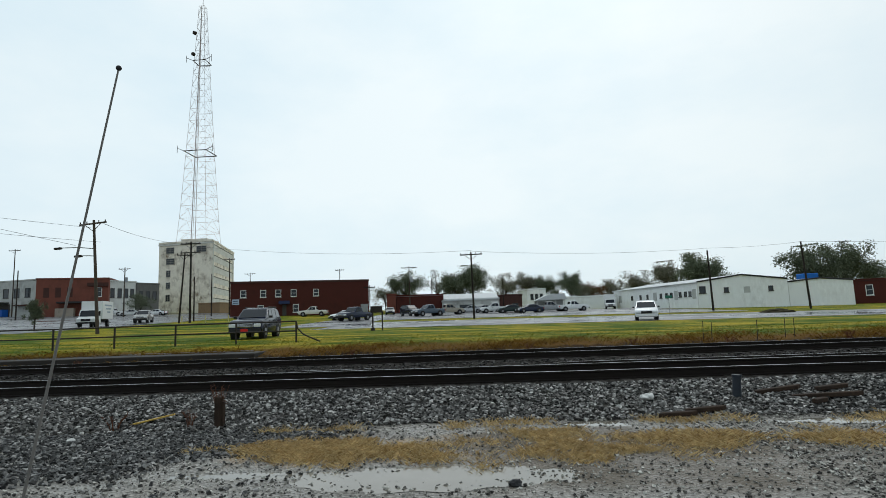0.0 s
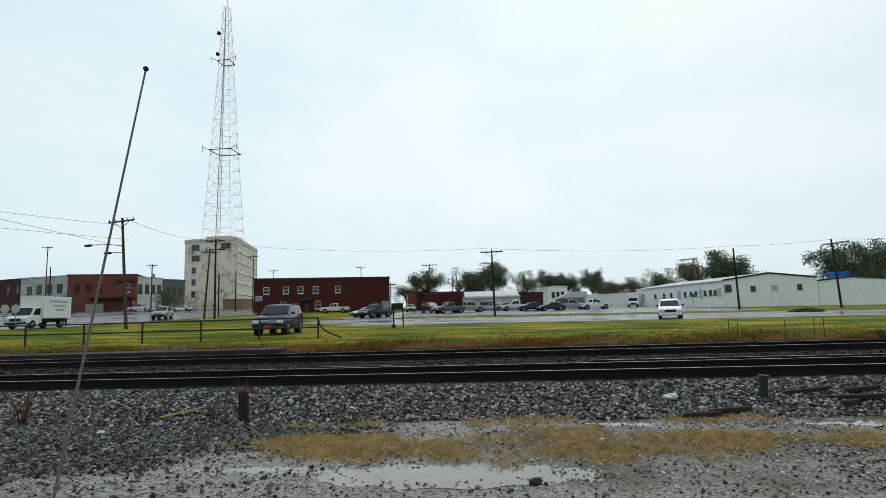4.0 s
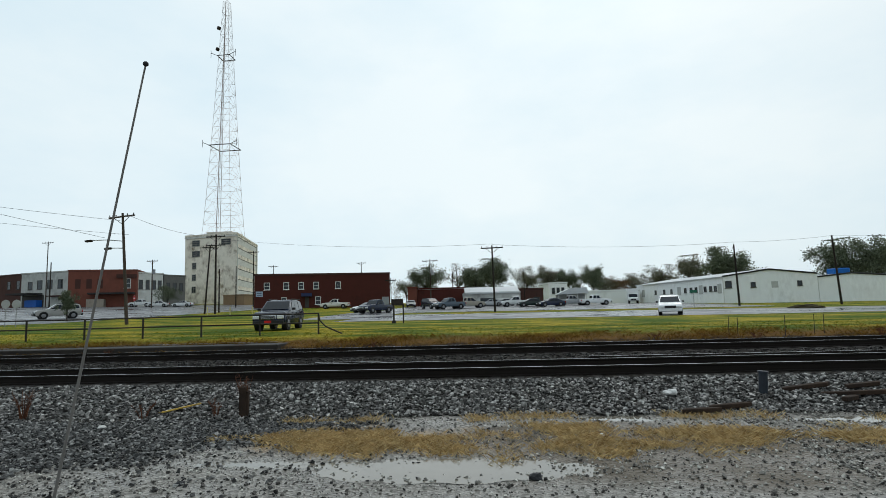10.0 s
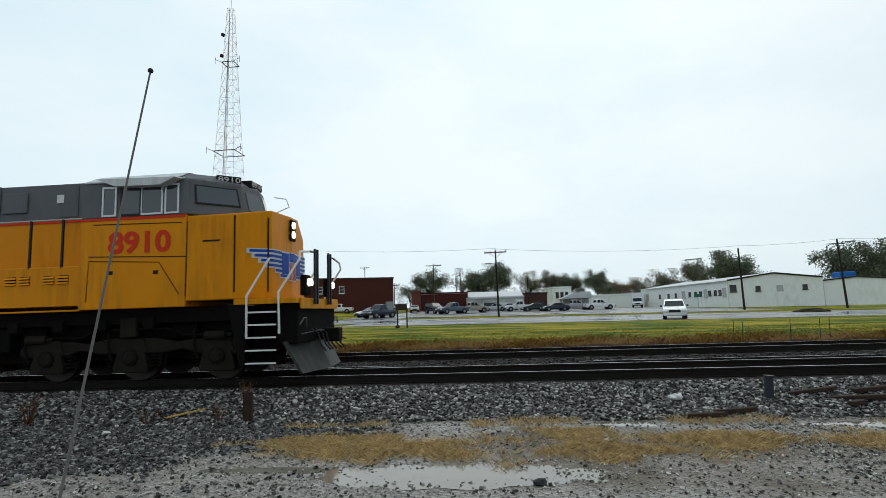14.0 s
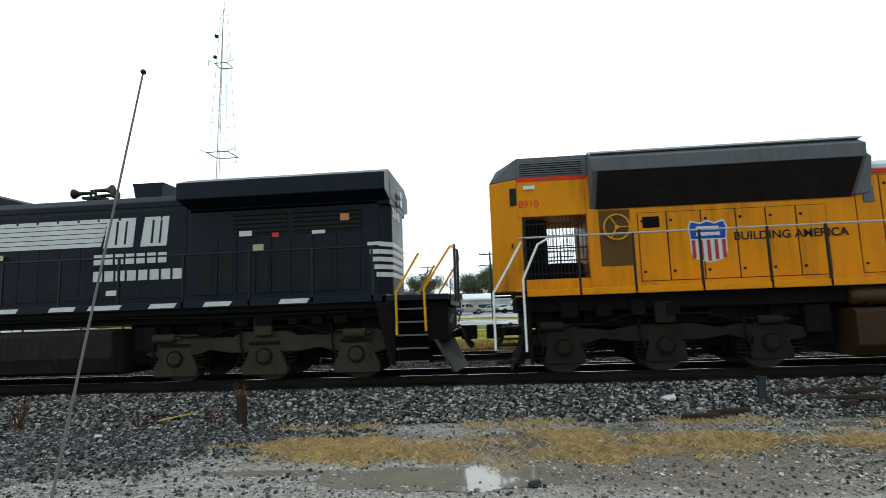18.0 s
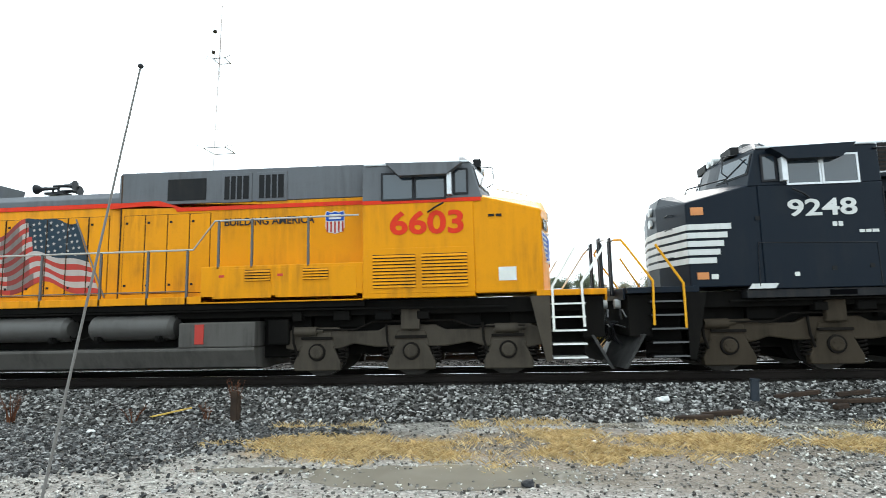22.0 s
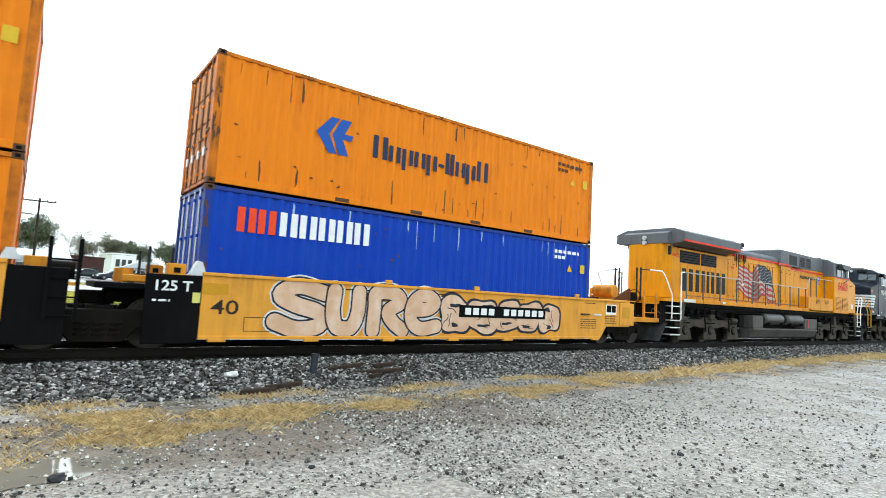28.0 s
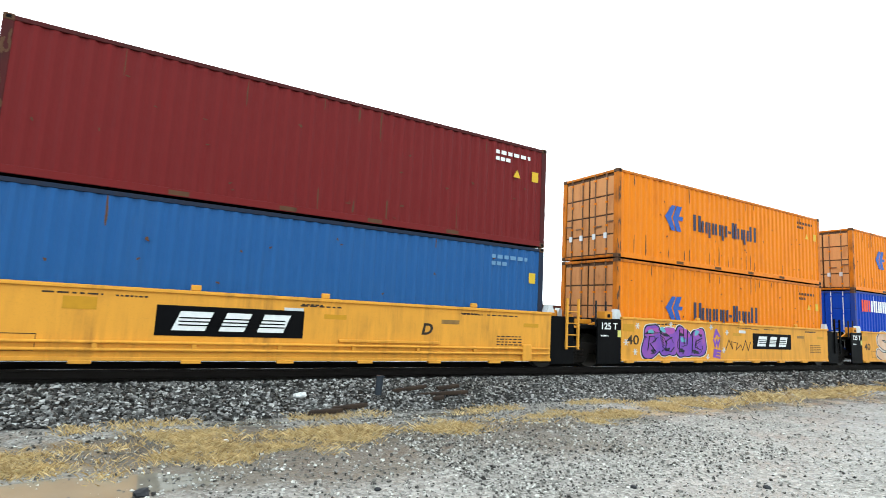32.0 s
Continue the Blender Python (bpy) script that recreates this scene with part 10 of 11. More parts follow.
    box(bm, -L - 1.5, -L - 0.06, -0.4, 0.4, 0.85, 1.115)
    part("centre_sill", bm, soot, root)
    for s in (-1, 1):
        bm = bmesh.new()
        prism(bm, [(-L - 0.95, 1.24), (-L - 0.1, 1.24), (-L - 0.1, 1.45), (-L - 0.35, 1.45)], s * 1.0 - 0.03, s * 1.0 + 0.03, "y")
        part("end_gusset", bm, car_orange, root)
        bm = bmesh.new()
        prism(bm, [(-L - 0.24, 1.45), (-L + 0.08, 1.45), (-L - 0.02, 1.72), (-L - 0.10, 1.74)], s * 1.25 - 0.11, s * 1.25 + 0.11, "y")
        part("corner_guide", bm, roof_white, root, "pale pointed container guide")
    for s in (-1, 1):
        y0, y1 = sorted((s * 1.34, s * 1.02))
        br = boxpart("end_bracket", (-L - 0.62, -L - 0.30, y0, y1, 1.40, 1.66), car_orange, root, 0.02, "rusty orange end bracket")
        boxpart("bracket_hole", (-L - 0.52, -L - 0.40, y0 - 0.004, y0 + 0.01, 1.48, 1.58), soot, br)
        boxpart("slack_arm", (-L - 1.30, -L - 0.62, s * 0.72 - 0.09, s * 0.72 + 0.09, 1.26, 1.40), car_orange, root, 0.02)
        bm = bmesh.new()
        rod(bm, (-L - 1.2, s * 0.45, 1.24), (-L - 1.2, s * 0.45, 1.52), 0.12, 12)
        part("side_bearing_cap", bm, car_orange, root, smooth=True)
    for x, y in ((-L - 0.55, -1.3), (-L - 0.95, -1.3), (-L - 0.75, 1.3)):
        bm = bmesh.new()
        rod(bm, (x, y, 1.2), (x, y, 1.95), 0.028, 8)
        part("end_post", bm, rail_black, root)
    for k in range(3):
        bm = bmesh.new()
        pipe(bm, [(-L - 0.3, -0.7 + 0.5 * k, 1.26), (-L - 0.75, -0.65 + 0.5 * k, 1.42), (-L - 1.2, -0.7 + 0.5 * k, 1.22)], 0.03, 6)
        part("brake_hose", bm, rail_black, root, smooth=True)
    freight_truck(root, -L - 1.62, truck_dark)
    if not lead:
        for s in (-1, 1):
            y0, y1 = sorted((s * 1.36, s * 1.41))
            boxpart("end_panel", (L + 0.01, L + 0.85, y0, y1, 0.14, 1.44), car_black, root, 0.012, "black end panel")
        boxpart("end_bulkhead", (L - 0.02, L + 0.06, -1.34, 1.34, 0.3, 1.45), car_black, root, 0.01)
        boxpart("end_deck", (L + 0.06, L + 0.72, -1.1, 1.1, 1.12, 1.24), car_black, root, 0.02)
        boxpart("end_bracket", (L + 0.20, L + 0.55, -1.0, -0.7, 1.30, 1.62), car_orange, root, 0.02, "rusty orange end bracket")
        boxpart("end_bracket", (L + 0.20, L + 0.55, 0.7, 1.0, 1.30, 1.62), car_orange, root, 0.02, "rusty orange end bracket")
        # ladder on the corner
        for x in (L + 0.55, L + 0.98):
            bm = bmesh.new()
            box(bm, x - 0.03, x + 0.03, -1.46, -1.40, 0.55, 1.95)
            part("ladder_stile", bm, ladder_mat, root)
        for k in range(4):
            bm = bmesh.new()
            rod(bm, (L + 0.55, -1.43, 0.62 + 0.32 * k), (L + 0.98, -1.43, 0.62 + 0.32 * k), 0.016, 6)
            part("ladder_rung", bm, ladder_mat, root, smooth=True)
        boxpart("ladder_bracket", (L + 0.5, L + 1.0, -1.40, -1.1, 1.14, 1.2), car_yellow, root, 0.01)
        bm = bmesh.new()
        rod(bm, (L + 0.35, 0.3, 1.42), (L + 1.0, 0.3, 1.42), 0.17, 14)
        part("brake_cylinder", bm, soot, root, smooth=True)
        bm = bmesh.new()
        prism(bm, [(L - 0.12, 1.53), (L + 0.16, 1.53), (L + 0.08, 1.72), (L - 0.04, 1.72)], -1.36, -1.14, "y")
        part("corner_guide", bm, roof_white, root, "pale pointed container guide")
    return root, L


def lead_end(root, L):
    """End platform of the first well car, with its brake gear, ladder posts and coupler."""
    boxpart("end_sill", (L + 0.05, L + 2.02, -1.35, 1.35, 0.80, 0.96), car_orange, root, 0.02, "orange end platform")
    boxpart("side_box", (L - 0.55, L + 0.28, -1.44, -1.405, 0.66, 1.44), car_yellow, root, 0.02)
    boxpart("ochre_patch", (L - 0.40, L + 0.02, -1.447, -1.44, 0.92, 1.30), patch_ochre, root)
    fr = boxpart("label_frame", (L - 1.30, L - 0.72, -1.417, -1.409, 1.02, 1.36), panel_white, root)
    for a, b in ((0.04, 0.28), (0.31, 0.54)):
        boxpart("label_field", (L - 1.30 + a, L - 1.30 + b, -1.421, -1.416, 1.10, 1.33), car_black, fr)
    for k in range(4):
        bars(root, "stencil_line", L - 1.35, L - 0.72, 0.72 + 0.075 * k, 0.03, -1.412, 4, stencil, 60 + k)
    for k, x in enumerate((-2.6, -2.0)):
        boxpart("handhold", (L + x, L + x + 0.42, -1.45, -1.41, 0.98, 1.03), silver_frame if k else stencil, root)
    boxpart("ledge", (L - 1.7, L + 0.4, -1.42, 1.42, 1.50, 1.54), car_orange, root, 0.01)
    bm = bmesh.new()
    rod(bm, (L - 0.48, -1.15, 1.84), (L - 0.48, -0.35, 1.84), 0.23, 20)
    rod(bm, (L - 0.48, -1.19, 1.84), (L - 0.48, -1.15, 1.84), 0.16, 18, 0.23)
    box(bm, L - 0.58, L - 0.38, -0.95, -0.55, 1.54, 1.75)
    part("air_reservoir", bm, car_orange, root, "rusty orange air reservoir", True)
    for s in (-0.55, 0.55):
        bm = bmesh.new()
        prism(bm, [(L + 0.15, 1.54), (L + 1.25, 2.02), (L + 1.32, 2.0), (L + 1.32, 1.0), (L + 0.3, 0.98)], s - 0.03, s + 0.03, "y")
        part("end_gusset", bm, rust_plate, root, "sloping rusty end gusset")
    for x, y, z in ((L + 1.25, -1.2, 2.0), (L + 1.4, 0.2, 2.1), (L + 1.95, -1.25, 1.95), (L + 1.95, 1.25, 1.95), (L + 1.25, 1.2, 2.0)):
        bm = bmesh.new()
        box(bm, x - 0.035, x + 0.035, y - 0.035, y + 0.035, 0.9, z)
        part("end_post", bm, car_orange, root)
    for z in (1.15, 1.5):
        bm = bmesh.new()
        rod(bm, (L + 1.25, -1.2, z), (L + 1.95, -1.25, z), 0.018, 6)
        part("end_rail", bm, car_orange, root, smooth=True)
    bm = bmesh.new()
    for k in range(18):
        a, b = k * math.tau / 18, (k + 1) * math.tau / 18
        rod(bm, (L + 1.98, -0.3 + 0.26 * math.cos(a), 1.75 + 0.26 * math.sin(a)), (L + 1.98, -0.3 + 0.26 * math.cos(b), 1.75 + 0.26 * math.sin(b)), 0.016, 6)
    rod(bm, (L + 1.9, -0.3, 1.75), (L + 2.02, -0.3, 1.75), 0.04, 8)
    box(bm, L + 1.86, L + 1.94, -0.42, -0.18, 0.96, 1.9)
    part("hand_brake_wheel", bm, truck_dark, root, "dark brake wheel", True)
    coupler(root, L + 2.95, 1)
    hoses(root, L + 2.0, 1, rail_black)
    freight_truck(root, L + 0.12, truck_dark)


front_car, LA = well_car(-55.3, -41.2, "yellow container well car with bubble graffiti along its side", True, False)
lead_end(front_car, LA)
middle_car, LB = well_car(-70.45, -58.3, "yellow container well car with purple spray painting", False, False)
rear_car, LC = well_car(-85.9, -73.2, "clean yellow container well car with a black mark board", False, True)

ca, cb, cc = (-55.3 - 41.2) / 2, (-70.45 - 58.3) / 2, (-85.9 - 73.2) / 2
Y = -1.411
bubble_word(front_car, [(c, a - ca, b - ca) for c, a, b in (("S", -54.0, -52.5), ("U", -52.75, -51.6), ("R", -51.75, -50.4), ("E", -50.6, -49.4))], 0.32, 1.46, Y, fill_pink, line_dark, line_white, "pale pink bubble graffiti with dark outlines")
spray_piece(front_car, [v - ca for v in (-49.45, -48.5, -47.5, -46.6, -45.7, -44.9)], 0.36, 1.32, Y, fill_pink, line_dark, line_dark, "pale bubble graffiti with heavy black outlines", 6)
nb = boxpart("number_board", (-48.85 - ca, -45.5 - ca, Y - 0.022, Y - 0.016, 0.80, 1.12), car_black, front_car, 0, "black board with a row of white bars")
for k in range(11):
    if k == 4:
        continue
    x = -48.65 - ca + k * 0.285
    bm = bmesh.new()
    box(bm, x, x + 0.20, Y - 0.026, Y - 0.022, 0.87, 1.05)
    part("white_bar", bm, panel_white, nb)
for car, c, x in ((front_car, ca, -54.84), (middle_car, cb, -69.95)):
    letters("length_mark", "40", 0.40, pose(x - c, Y - 0.003, 0.84, 90, 0, 0), stencil, car, "dark length marking", 0.002, 0.54, 0, 0.003)
letters("end_mark", "D", 0.36, pose(-77.05 - cc, Y - 0.003, 0.95, 90, 0, 0), stencil, rear_car, "dark end letter", 0.002, 0.30, 0.2, 0.012)
for car, c, xs in ((front_car, ca, (-55.05, -51.0, -48.9, -45.2)), (middle_car, cb, (-70.15, -64.6, -60.4, -58.9)), (rear_car, cc, (-83.9, -79.3, -76.4, -73.9))):
    for k, x in enumerate(xs):
        boxpart("painted_patch", (x - c - 0.25, x - c + 0.25, Y - 0.004, Y, 1.10, 1.20 if k else 1.32), patch_brown if k == 2 else patch_ochre, car)
r = random.Random(8)
for car, c, a, b in ((front_car, ca, -54.6, -42.6), (middle_car, cb, -69.6, -58.5), (rear_car, cc, -85.5, -73.8)):
    for k in range(7):
        x = r.uniform(a, b - 1)
        bars(car, "stencil_line", x - c, x - c + r.uniform(0.4, 1.1), 1.33 + r.uniform(0, 0.04), 0.03, Y, 5, stencil, k)
    for k in range(5):
        bars(car, "stencil_line", b - 1.2 - c, b - 0.4 - c, 0.55 + 0.07 * k, 0.028, Y, 5, stencil, 40 + k)
    bm = bmesh.new()
    for x0, x1, z0, z1 in ((0, 0.9, 0, 0.012), (0, 0.9, 0.28, 0.292), (0, 0.012, 0, 0.29), (0.888, 0.9, 0, 0.29)):
        box(bm, a + 0.15 - c + x0, a + 0.15 - c + x1, Y - 0.003, Y, 0.38 + z0, 0.38 + z1)
    part("stencil_frame", bm, stencil, car)
    boxpart("silver_plate", (a + 5.1 - c, a + 5.5 - c, Y - 0.004, Y, 1.20, 1.30), silver_frame, car)
spray_piece(middle_car, [v - cb for v in (-69.5, -68.7, -67.95, -67.2, -66.45)], 0.30, 1.34, Y, fill_purple, line_dark, line_white, "purple and violet bubble spray painting with white rim", 12)
for k, (x, z) in enumerate(((-69.15, 1.12), (-68.6, 1.2), (-66.9, 1.15), (-67.6, 0.9))):
    bm = bmesh.new()
    blob(bm, x - cb, z, 0.22, 0.15, Y - 0.017, Y - 0.013, 60 + k, 0.2)
    part("spray_spot", bm, fill_cyan, middle_car)
for k in range(3):
    letters("spray_letter", "EWA"[k], 0.36, pose(-65.80 - cb, Y - 0.004, 0.46 + 0.345 * k, 90, 8 - 8 * k, 0), fill_purple, middle_car, "purple sprayed capital letter", 0.003, 0.40, 0, 0.02)
# pink upper parts, hatching and inner strokes of the purple painting
for k, (x, z, w, h) in enumerate(((-69.1, 1.13, 0.52, 0.26), (-68.3, 1.16, 0.50, 0.24), (-67.55, 1.12, 0.48, 0.28), (-66.8, 1.14, 0.50, 0.24))):
    bm = bmesh.new()
    blob(bm, x - cb, z, w, h, Y - 0.0128, Y - 0.0118, 90 + k, 0.16)
    part("spray_highlight", bm, spray_pink, middle_car)
for pts in (((-69.3, 0.55), (-69.22, 0.98), (-68.98, 0.98), (-68.95, 0.84), (-69.2, 0.76), (-68.92, 0.52)), ((-69.42, 1.06), (-68.82, 1.1)), ((-68.15, 0.98), (-68.42, 0.86), (-68.46, 0.6), (-68.2, 0.52), (-68.05, 0.66)),
            ((-67.8, 0.5), (-67.78, 1.22), (-67.58, 1.24), (-67.55, 0.78), (-67.4, 0.78), (-67.38, 1.24)), ((-66.62, 0.98), (-66.95, 0.86), (-66.98, 0.68), (-66.7, 0.6)), ((-67.15, 0.48), (-67.1, 1.16))):
    bm = bmesh.new()
    pipe(bm, [(x - cb, Y - 0.0185, z) for x, z in pts], 0.016, 5)
    part("spray_line", bm, line_dark, middle_car)
for q in range(7):
    bm = bmesh.new()
    rod(bm, (-68.80 + 0.03 * q - cb, Y - 0.0185, 1.20 - 0.085 * q), (-68.62 + 0.02 * q - cb, Y - 0.0185, 1.12 - 0.085 * q), 0.012, 5)
    part("spray_hatch", bm, line_dark, middle_car)
for x, z in ((-70.25, 0.78), (-69.75, 1.28), (-69.85, 0.5), (-68.2, 1.38), (-66.3, 0.36), (-65.2, 1.2), (-65.4, 0.6), (-66.1, 1.35)):
    bm = bmesh.new()
    for k in range(3):
        a = k * math.pi / 3
        dx, dz = 0.10 * math.cos(a), 0.10 * math.sin(a)
        rod(bm, (x - cb - dx, Y - 0.003, z - dz), (x - cb + dx, Y - 0.003, z + dz), 0.014, 5)
    part("white_spray_star", bm, line_white, middle_car)
bm = bmesh.new()
pipe(bm, [(x - cb, Y - 0.004, z) for x, z in ((-65.3, 0.6), (-65.1, 0.95), (-64.9, 0.65), (-64.95, 0.9), (-64.6, 0.85), (-64.7, 0.6), (-64.4, 0.8), (-64.3, 0.6), (-64.1, 0.95), (-63.95, 0.6), (-63.8, 0.9))], 0.012, 5)
part("black_scrawl", bm, line_dark, middle_car)
slanted_logo(middle_car, -63.65 - cb, -61.1 - cb, 0.66, 1.22, Y)
slanted_logo(rear_car, -82.72 - cc, -79.98 - cc, 0.68, 1.24, Y)


# ---- containers ----
def container_paints(key, color, dirt, amount):
    return paint(key + "_container_paint", color, 0.45, 0, dirt, amount, 1.2, 4.0, 0.06, 0.10)


rusty_rod = paint("rusty_lock_rod", (0.20, 0.10, 0.055), 0.6, 0, (0.05, 0.03, 0.02), 0.5, 6.0)
faded_door = paint("faded_orange_door", (0.60, 0.25, 0.09), 0.5, 0, (0.30, 0.10, 0.03), 0.5, 2.0, 3.0, 0.06, 0.10)
# rust of edges and castings; also the shade in the door grooves
rust_and_shade = paint("rusted_edge_and_groove_shade", (0.10, 0.045, 0.022), 0.7, 0, (0.03, 0.02, 0.015), 0.4, 3.0)


def container(name, u0, z0, h, material, edge, label, streaks=10, scuff=None, door=None, rods=None):
    """Forty-foot box: corrugated sides and ends, frame, corner castings, doors with lock rods at the rear."""
    L = 12.192
    scuff, door, rods = scuff or rust_and_shade, door or material, rods or silver_frame
    root = thing(name, pose(u0 + L / 2, TRACK_Y, 0), label, "shipping container", "containers on the well cars")
    TRAIN.append((root, u0 + L / 2))
    a, b = -L / 2, L / 2
    za, zb = z0 + 0.16, z0 + h - 0.10
    for s in (-1, 1):
        bm = bmesh.new()
        x, pts = a + 0.17, []
        p = (L - 0.34) / 43
        for k in range(43):
            xx = a + 0.17 + k * p
            pts += [(xx, 0.0), (xx + p * 0.25, 0.0), (xx + p * 0.5, 0.036), (xx + p * 0.75, 0.036)]
        pts.append((b - 0.17, 0.0))
        lo_v = [bm.verts.new((x, s * (1.206 - d), za)) for x, d in pts]
        hi_v = [bm.verts.new((x, s * (1.206 - d), zb)) for x, d in pts]
        for k in range(len(pts) - 1):
            bm.faces.new((lo_v[k], lo_v[k + 1], hi_v[k + 1], hi_v[k]))
        part("side_panel", bm, material, root)
        y0, y1 = sorted((s * 1.15, s * 1.217))
        boxpart("bottom_rail", (a + 0.16, b - 0.16, y0, y1, z0 + 0.02, z0 + 0.165), material, root, 0.008)
        boxpart("top_rail", (a + 0.16, b - 0.16, y0, y1, z0 + h - 0.105, z0 + h - 0.02), edge, root, 0.008)
        for x in (-3.1, -1.0, 1.0, 3.1):
            boxpart("fork_pocket", (x - 0.18, x + 0.18, y0 - 0.002, y1 + 0.002, z0 + 0.04, z0 + 0.13), rust_and_shade, root)
        for e in (a, b):
            x0, x1 = (e, e + 0.17) if e < 0 else (e - 0.17, e)
            boxpart("corner_post", (x0, x1, *sorted((s * 1.05, s * 1.219)), z0 + 0.118, z0 + h - 0.118), edge, root, 0.012)
            for z in (z0, z0 + h - 0.118):
                c = boxpart("corner_casting", (x0 - (0.004 if e < 0 else 0), x1 + (0.004 if e > 0 else 0), *sorted((s * 1.045, s * 1.223)), z, z + 0.118), rust_and_shade, root, 0.012)
                boxpart("casting_hole", ((x0 + x1) / 2 - 0.04, (x0 + x1) / 2 + 0.04, *sorted((s * 1.2, s * 1.2255)), z + 0.03, z + 0.09), soot, c)
    boxpart("roof", (a + 0.1, b - 0.1, -1.16, 1.16, z0 + h - 0.06, z0 + h - 0.03), material, root)
    boxpart("floor", (a + 0.1, b - 0.1, -1.15, 1.15, z0 + 0.06, z0 + 0.15), soot, root)
    # forward end wall
    bm = bmesh.new()
    for k in range(9):
        y = -1.04 + k * 0.232
        box(bm, b - 0.09, b - 0.03, y, y + 0.13, za, zb)
    box(bm, b - 0.12, b - 0.09, -1.06, 1.06, za, zb)
    part("end_wall", bm, material, root)
    for z in (z0 + 0.02, z0 + h - 0.10):
        boxpart("end_beam", (b - 0.12, b - 0.005, -1.05, 1.05, z, z + 0.08), edge, root, 0.008)
        boxpart("end_beam", (a + 0.005, a + 0.12, -1.05, 1.05, z, z + 0.08), edge, root, 0.008)
    # doors
    for s in (-1, 1):
        y0, y1 = sorted((s * 0.012, s * 1.045))
        # orange boxes: dark backing paints the shade between the raised door panels
        d = boxpart("door", (a + 0.05, a + 0.09, y0, y1, z0 + 0.11, z0 + h - 0.11), rust_and_shade if rods is rusty_rod else material, root, 0.008, "panelled steel container door")
        for k in range(4):
            z = z0 + 0.14 + k * (h - 0.30) / 4
            boxpart("door_panel", (a + 0.03, a + 0.05, y0 + 0.02, y1 - 0.02, z, z + (h - 0.30) / 4 - 0.045), door, d, 0.012)
        for q in (0.28, 0.76):
            y = s * q
            bm = bmesh.new()
            rod(bm, (a + 0.012, y, z0 + 0.05), (a + 0.012, y, z0 + h - 0.05), 0.02, 8)
            bar = part("lock_rod", bm, rods, d, "upright lock rod", True)
            boxpart("rod_handle", (a - 0.012, a + 0.01, min(y, y + s * 0.28), max(y, y + s * 0.28), z0 + 1.0 + 0.12 * (q > 0.5), z0 + 1.04 + 0.12 * (q > 0.5)), rods, bar)
            boxpart("seal_plate", (a - 0.014, a + 0.02, y - 0.03, y + 0.10, z0 + 0.62, z0 + 0.80), silver_frame, bar, 0.004)
            for k in range(4):
                z = z0 + 0.25 + k * (h - 0.55) / 3
                boxpart("rod_bracket", (a - 0.012, a + 0.04, y - 0.045, y + 0.045, z, z + 0.06), material, bar)
    r = random.Random(int(abs(u0) * 7 + z0 * 3))
    for z in range(7):
        bm = bmesh.new()
        blob(bm, a + r.uniform(0.03, 0.15), z0 + 0.3 + r.uniform(0, h - 0.6), r.uniform(0.03, 0.07), r.uniform(0.06, 0.3), -1.2215, -1.2188, 500 + z, 0.35)
        part("rust_spot", bm, rust_and_shade, root)
    for k in range(22):
        x, z = r.uniform(a + 0.4, b - 0.4), z0 + (r.uniform(0.2, 0.6) if k < 6 else r.uniform(0.6, h - 0.4))
        bm = bmesh.new()
        blob(bm, x, z, r.uniform(0.03, 0.09), r.uniform(0.02, 0.06), -1.2085, -1.2065, 300 + k, 0.3)
        part("rust_spot", bm, rust_and_shade, root)
    for k in range(streaks):
        q = r.randrange(1, 42)
        x = a + 0.17 + q * p + p * 0.125
        low = r.random() < 0.6
        hh = r.uniform(0.15, 0.6)
        z = z0 + (0.20 + hh / 2 if low else h - 0.14 - hh / 2)
        bm = bmesh.new()
        blob(bm, x, z, r.uniform(0.012, 0.05), hh, -1.2088, -1.2066, 700 + k, 0.22)
        part("rust_streak" if scuff is rust_and_shade else "scuff_mark", bm, scuff, root)
    return root, a, b


ink_blue = plain("dark_blue_lettering", (0.018, 0.022, 0.055), 0.5, 0, 0.2)
logo_blue = plain("bright_blue_emblem", (0.012, 0.075, 0.33), 0.5, 0, 0.2)
logo_red = plain("orange_red_emblem", (0.72, 0.055, 0.012), 0.5, 0, 0.2)
tag_yellow = plain("yellow_warning_tag", (0.62, 0.38, 0.02), 0.5, 0, 0.2)
YC = -1.2075


def word_shapes(root, x0, x1, z, xh, y, spec, material, stroke=0.34):
    """A company name as plain upright bars, two for each place: b tall pair, s short pair, d pair with a foot, t one tall bar, - dash."""
    widths = {"t": 0.45, "s": 1.0, "d": 1.0, "b": 1.2, "-": 0.6}
    unit = (x1 - x0) / sum(widths[c] for c in spec)
    x = x0

    def bar(a, b, c, d):
        bm = bmesh.new()
        box(bm, a, b, y - 0.004, y, c, d)
        part("name_bar", bm, material, root)
    for c in spec:
        w = unit * widths[c]
        a, b = x + unit * 0.06, x + w - unit * 0.06
        x += w
        top = z + xh * (1.42 if c in "bt" else 1.0)
        if c == "-":
            bar(a, b, z + 0.36 * xh, z + 0.58 * xh)
        elif c == "t":
            bar(a, b, z, top)
        else:
            t = (b - a) * stroke
            bar(a, a + t, z - (0.38 * xh if c == "d" else 0), top)
            bar(b - t, b, z, top)


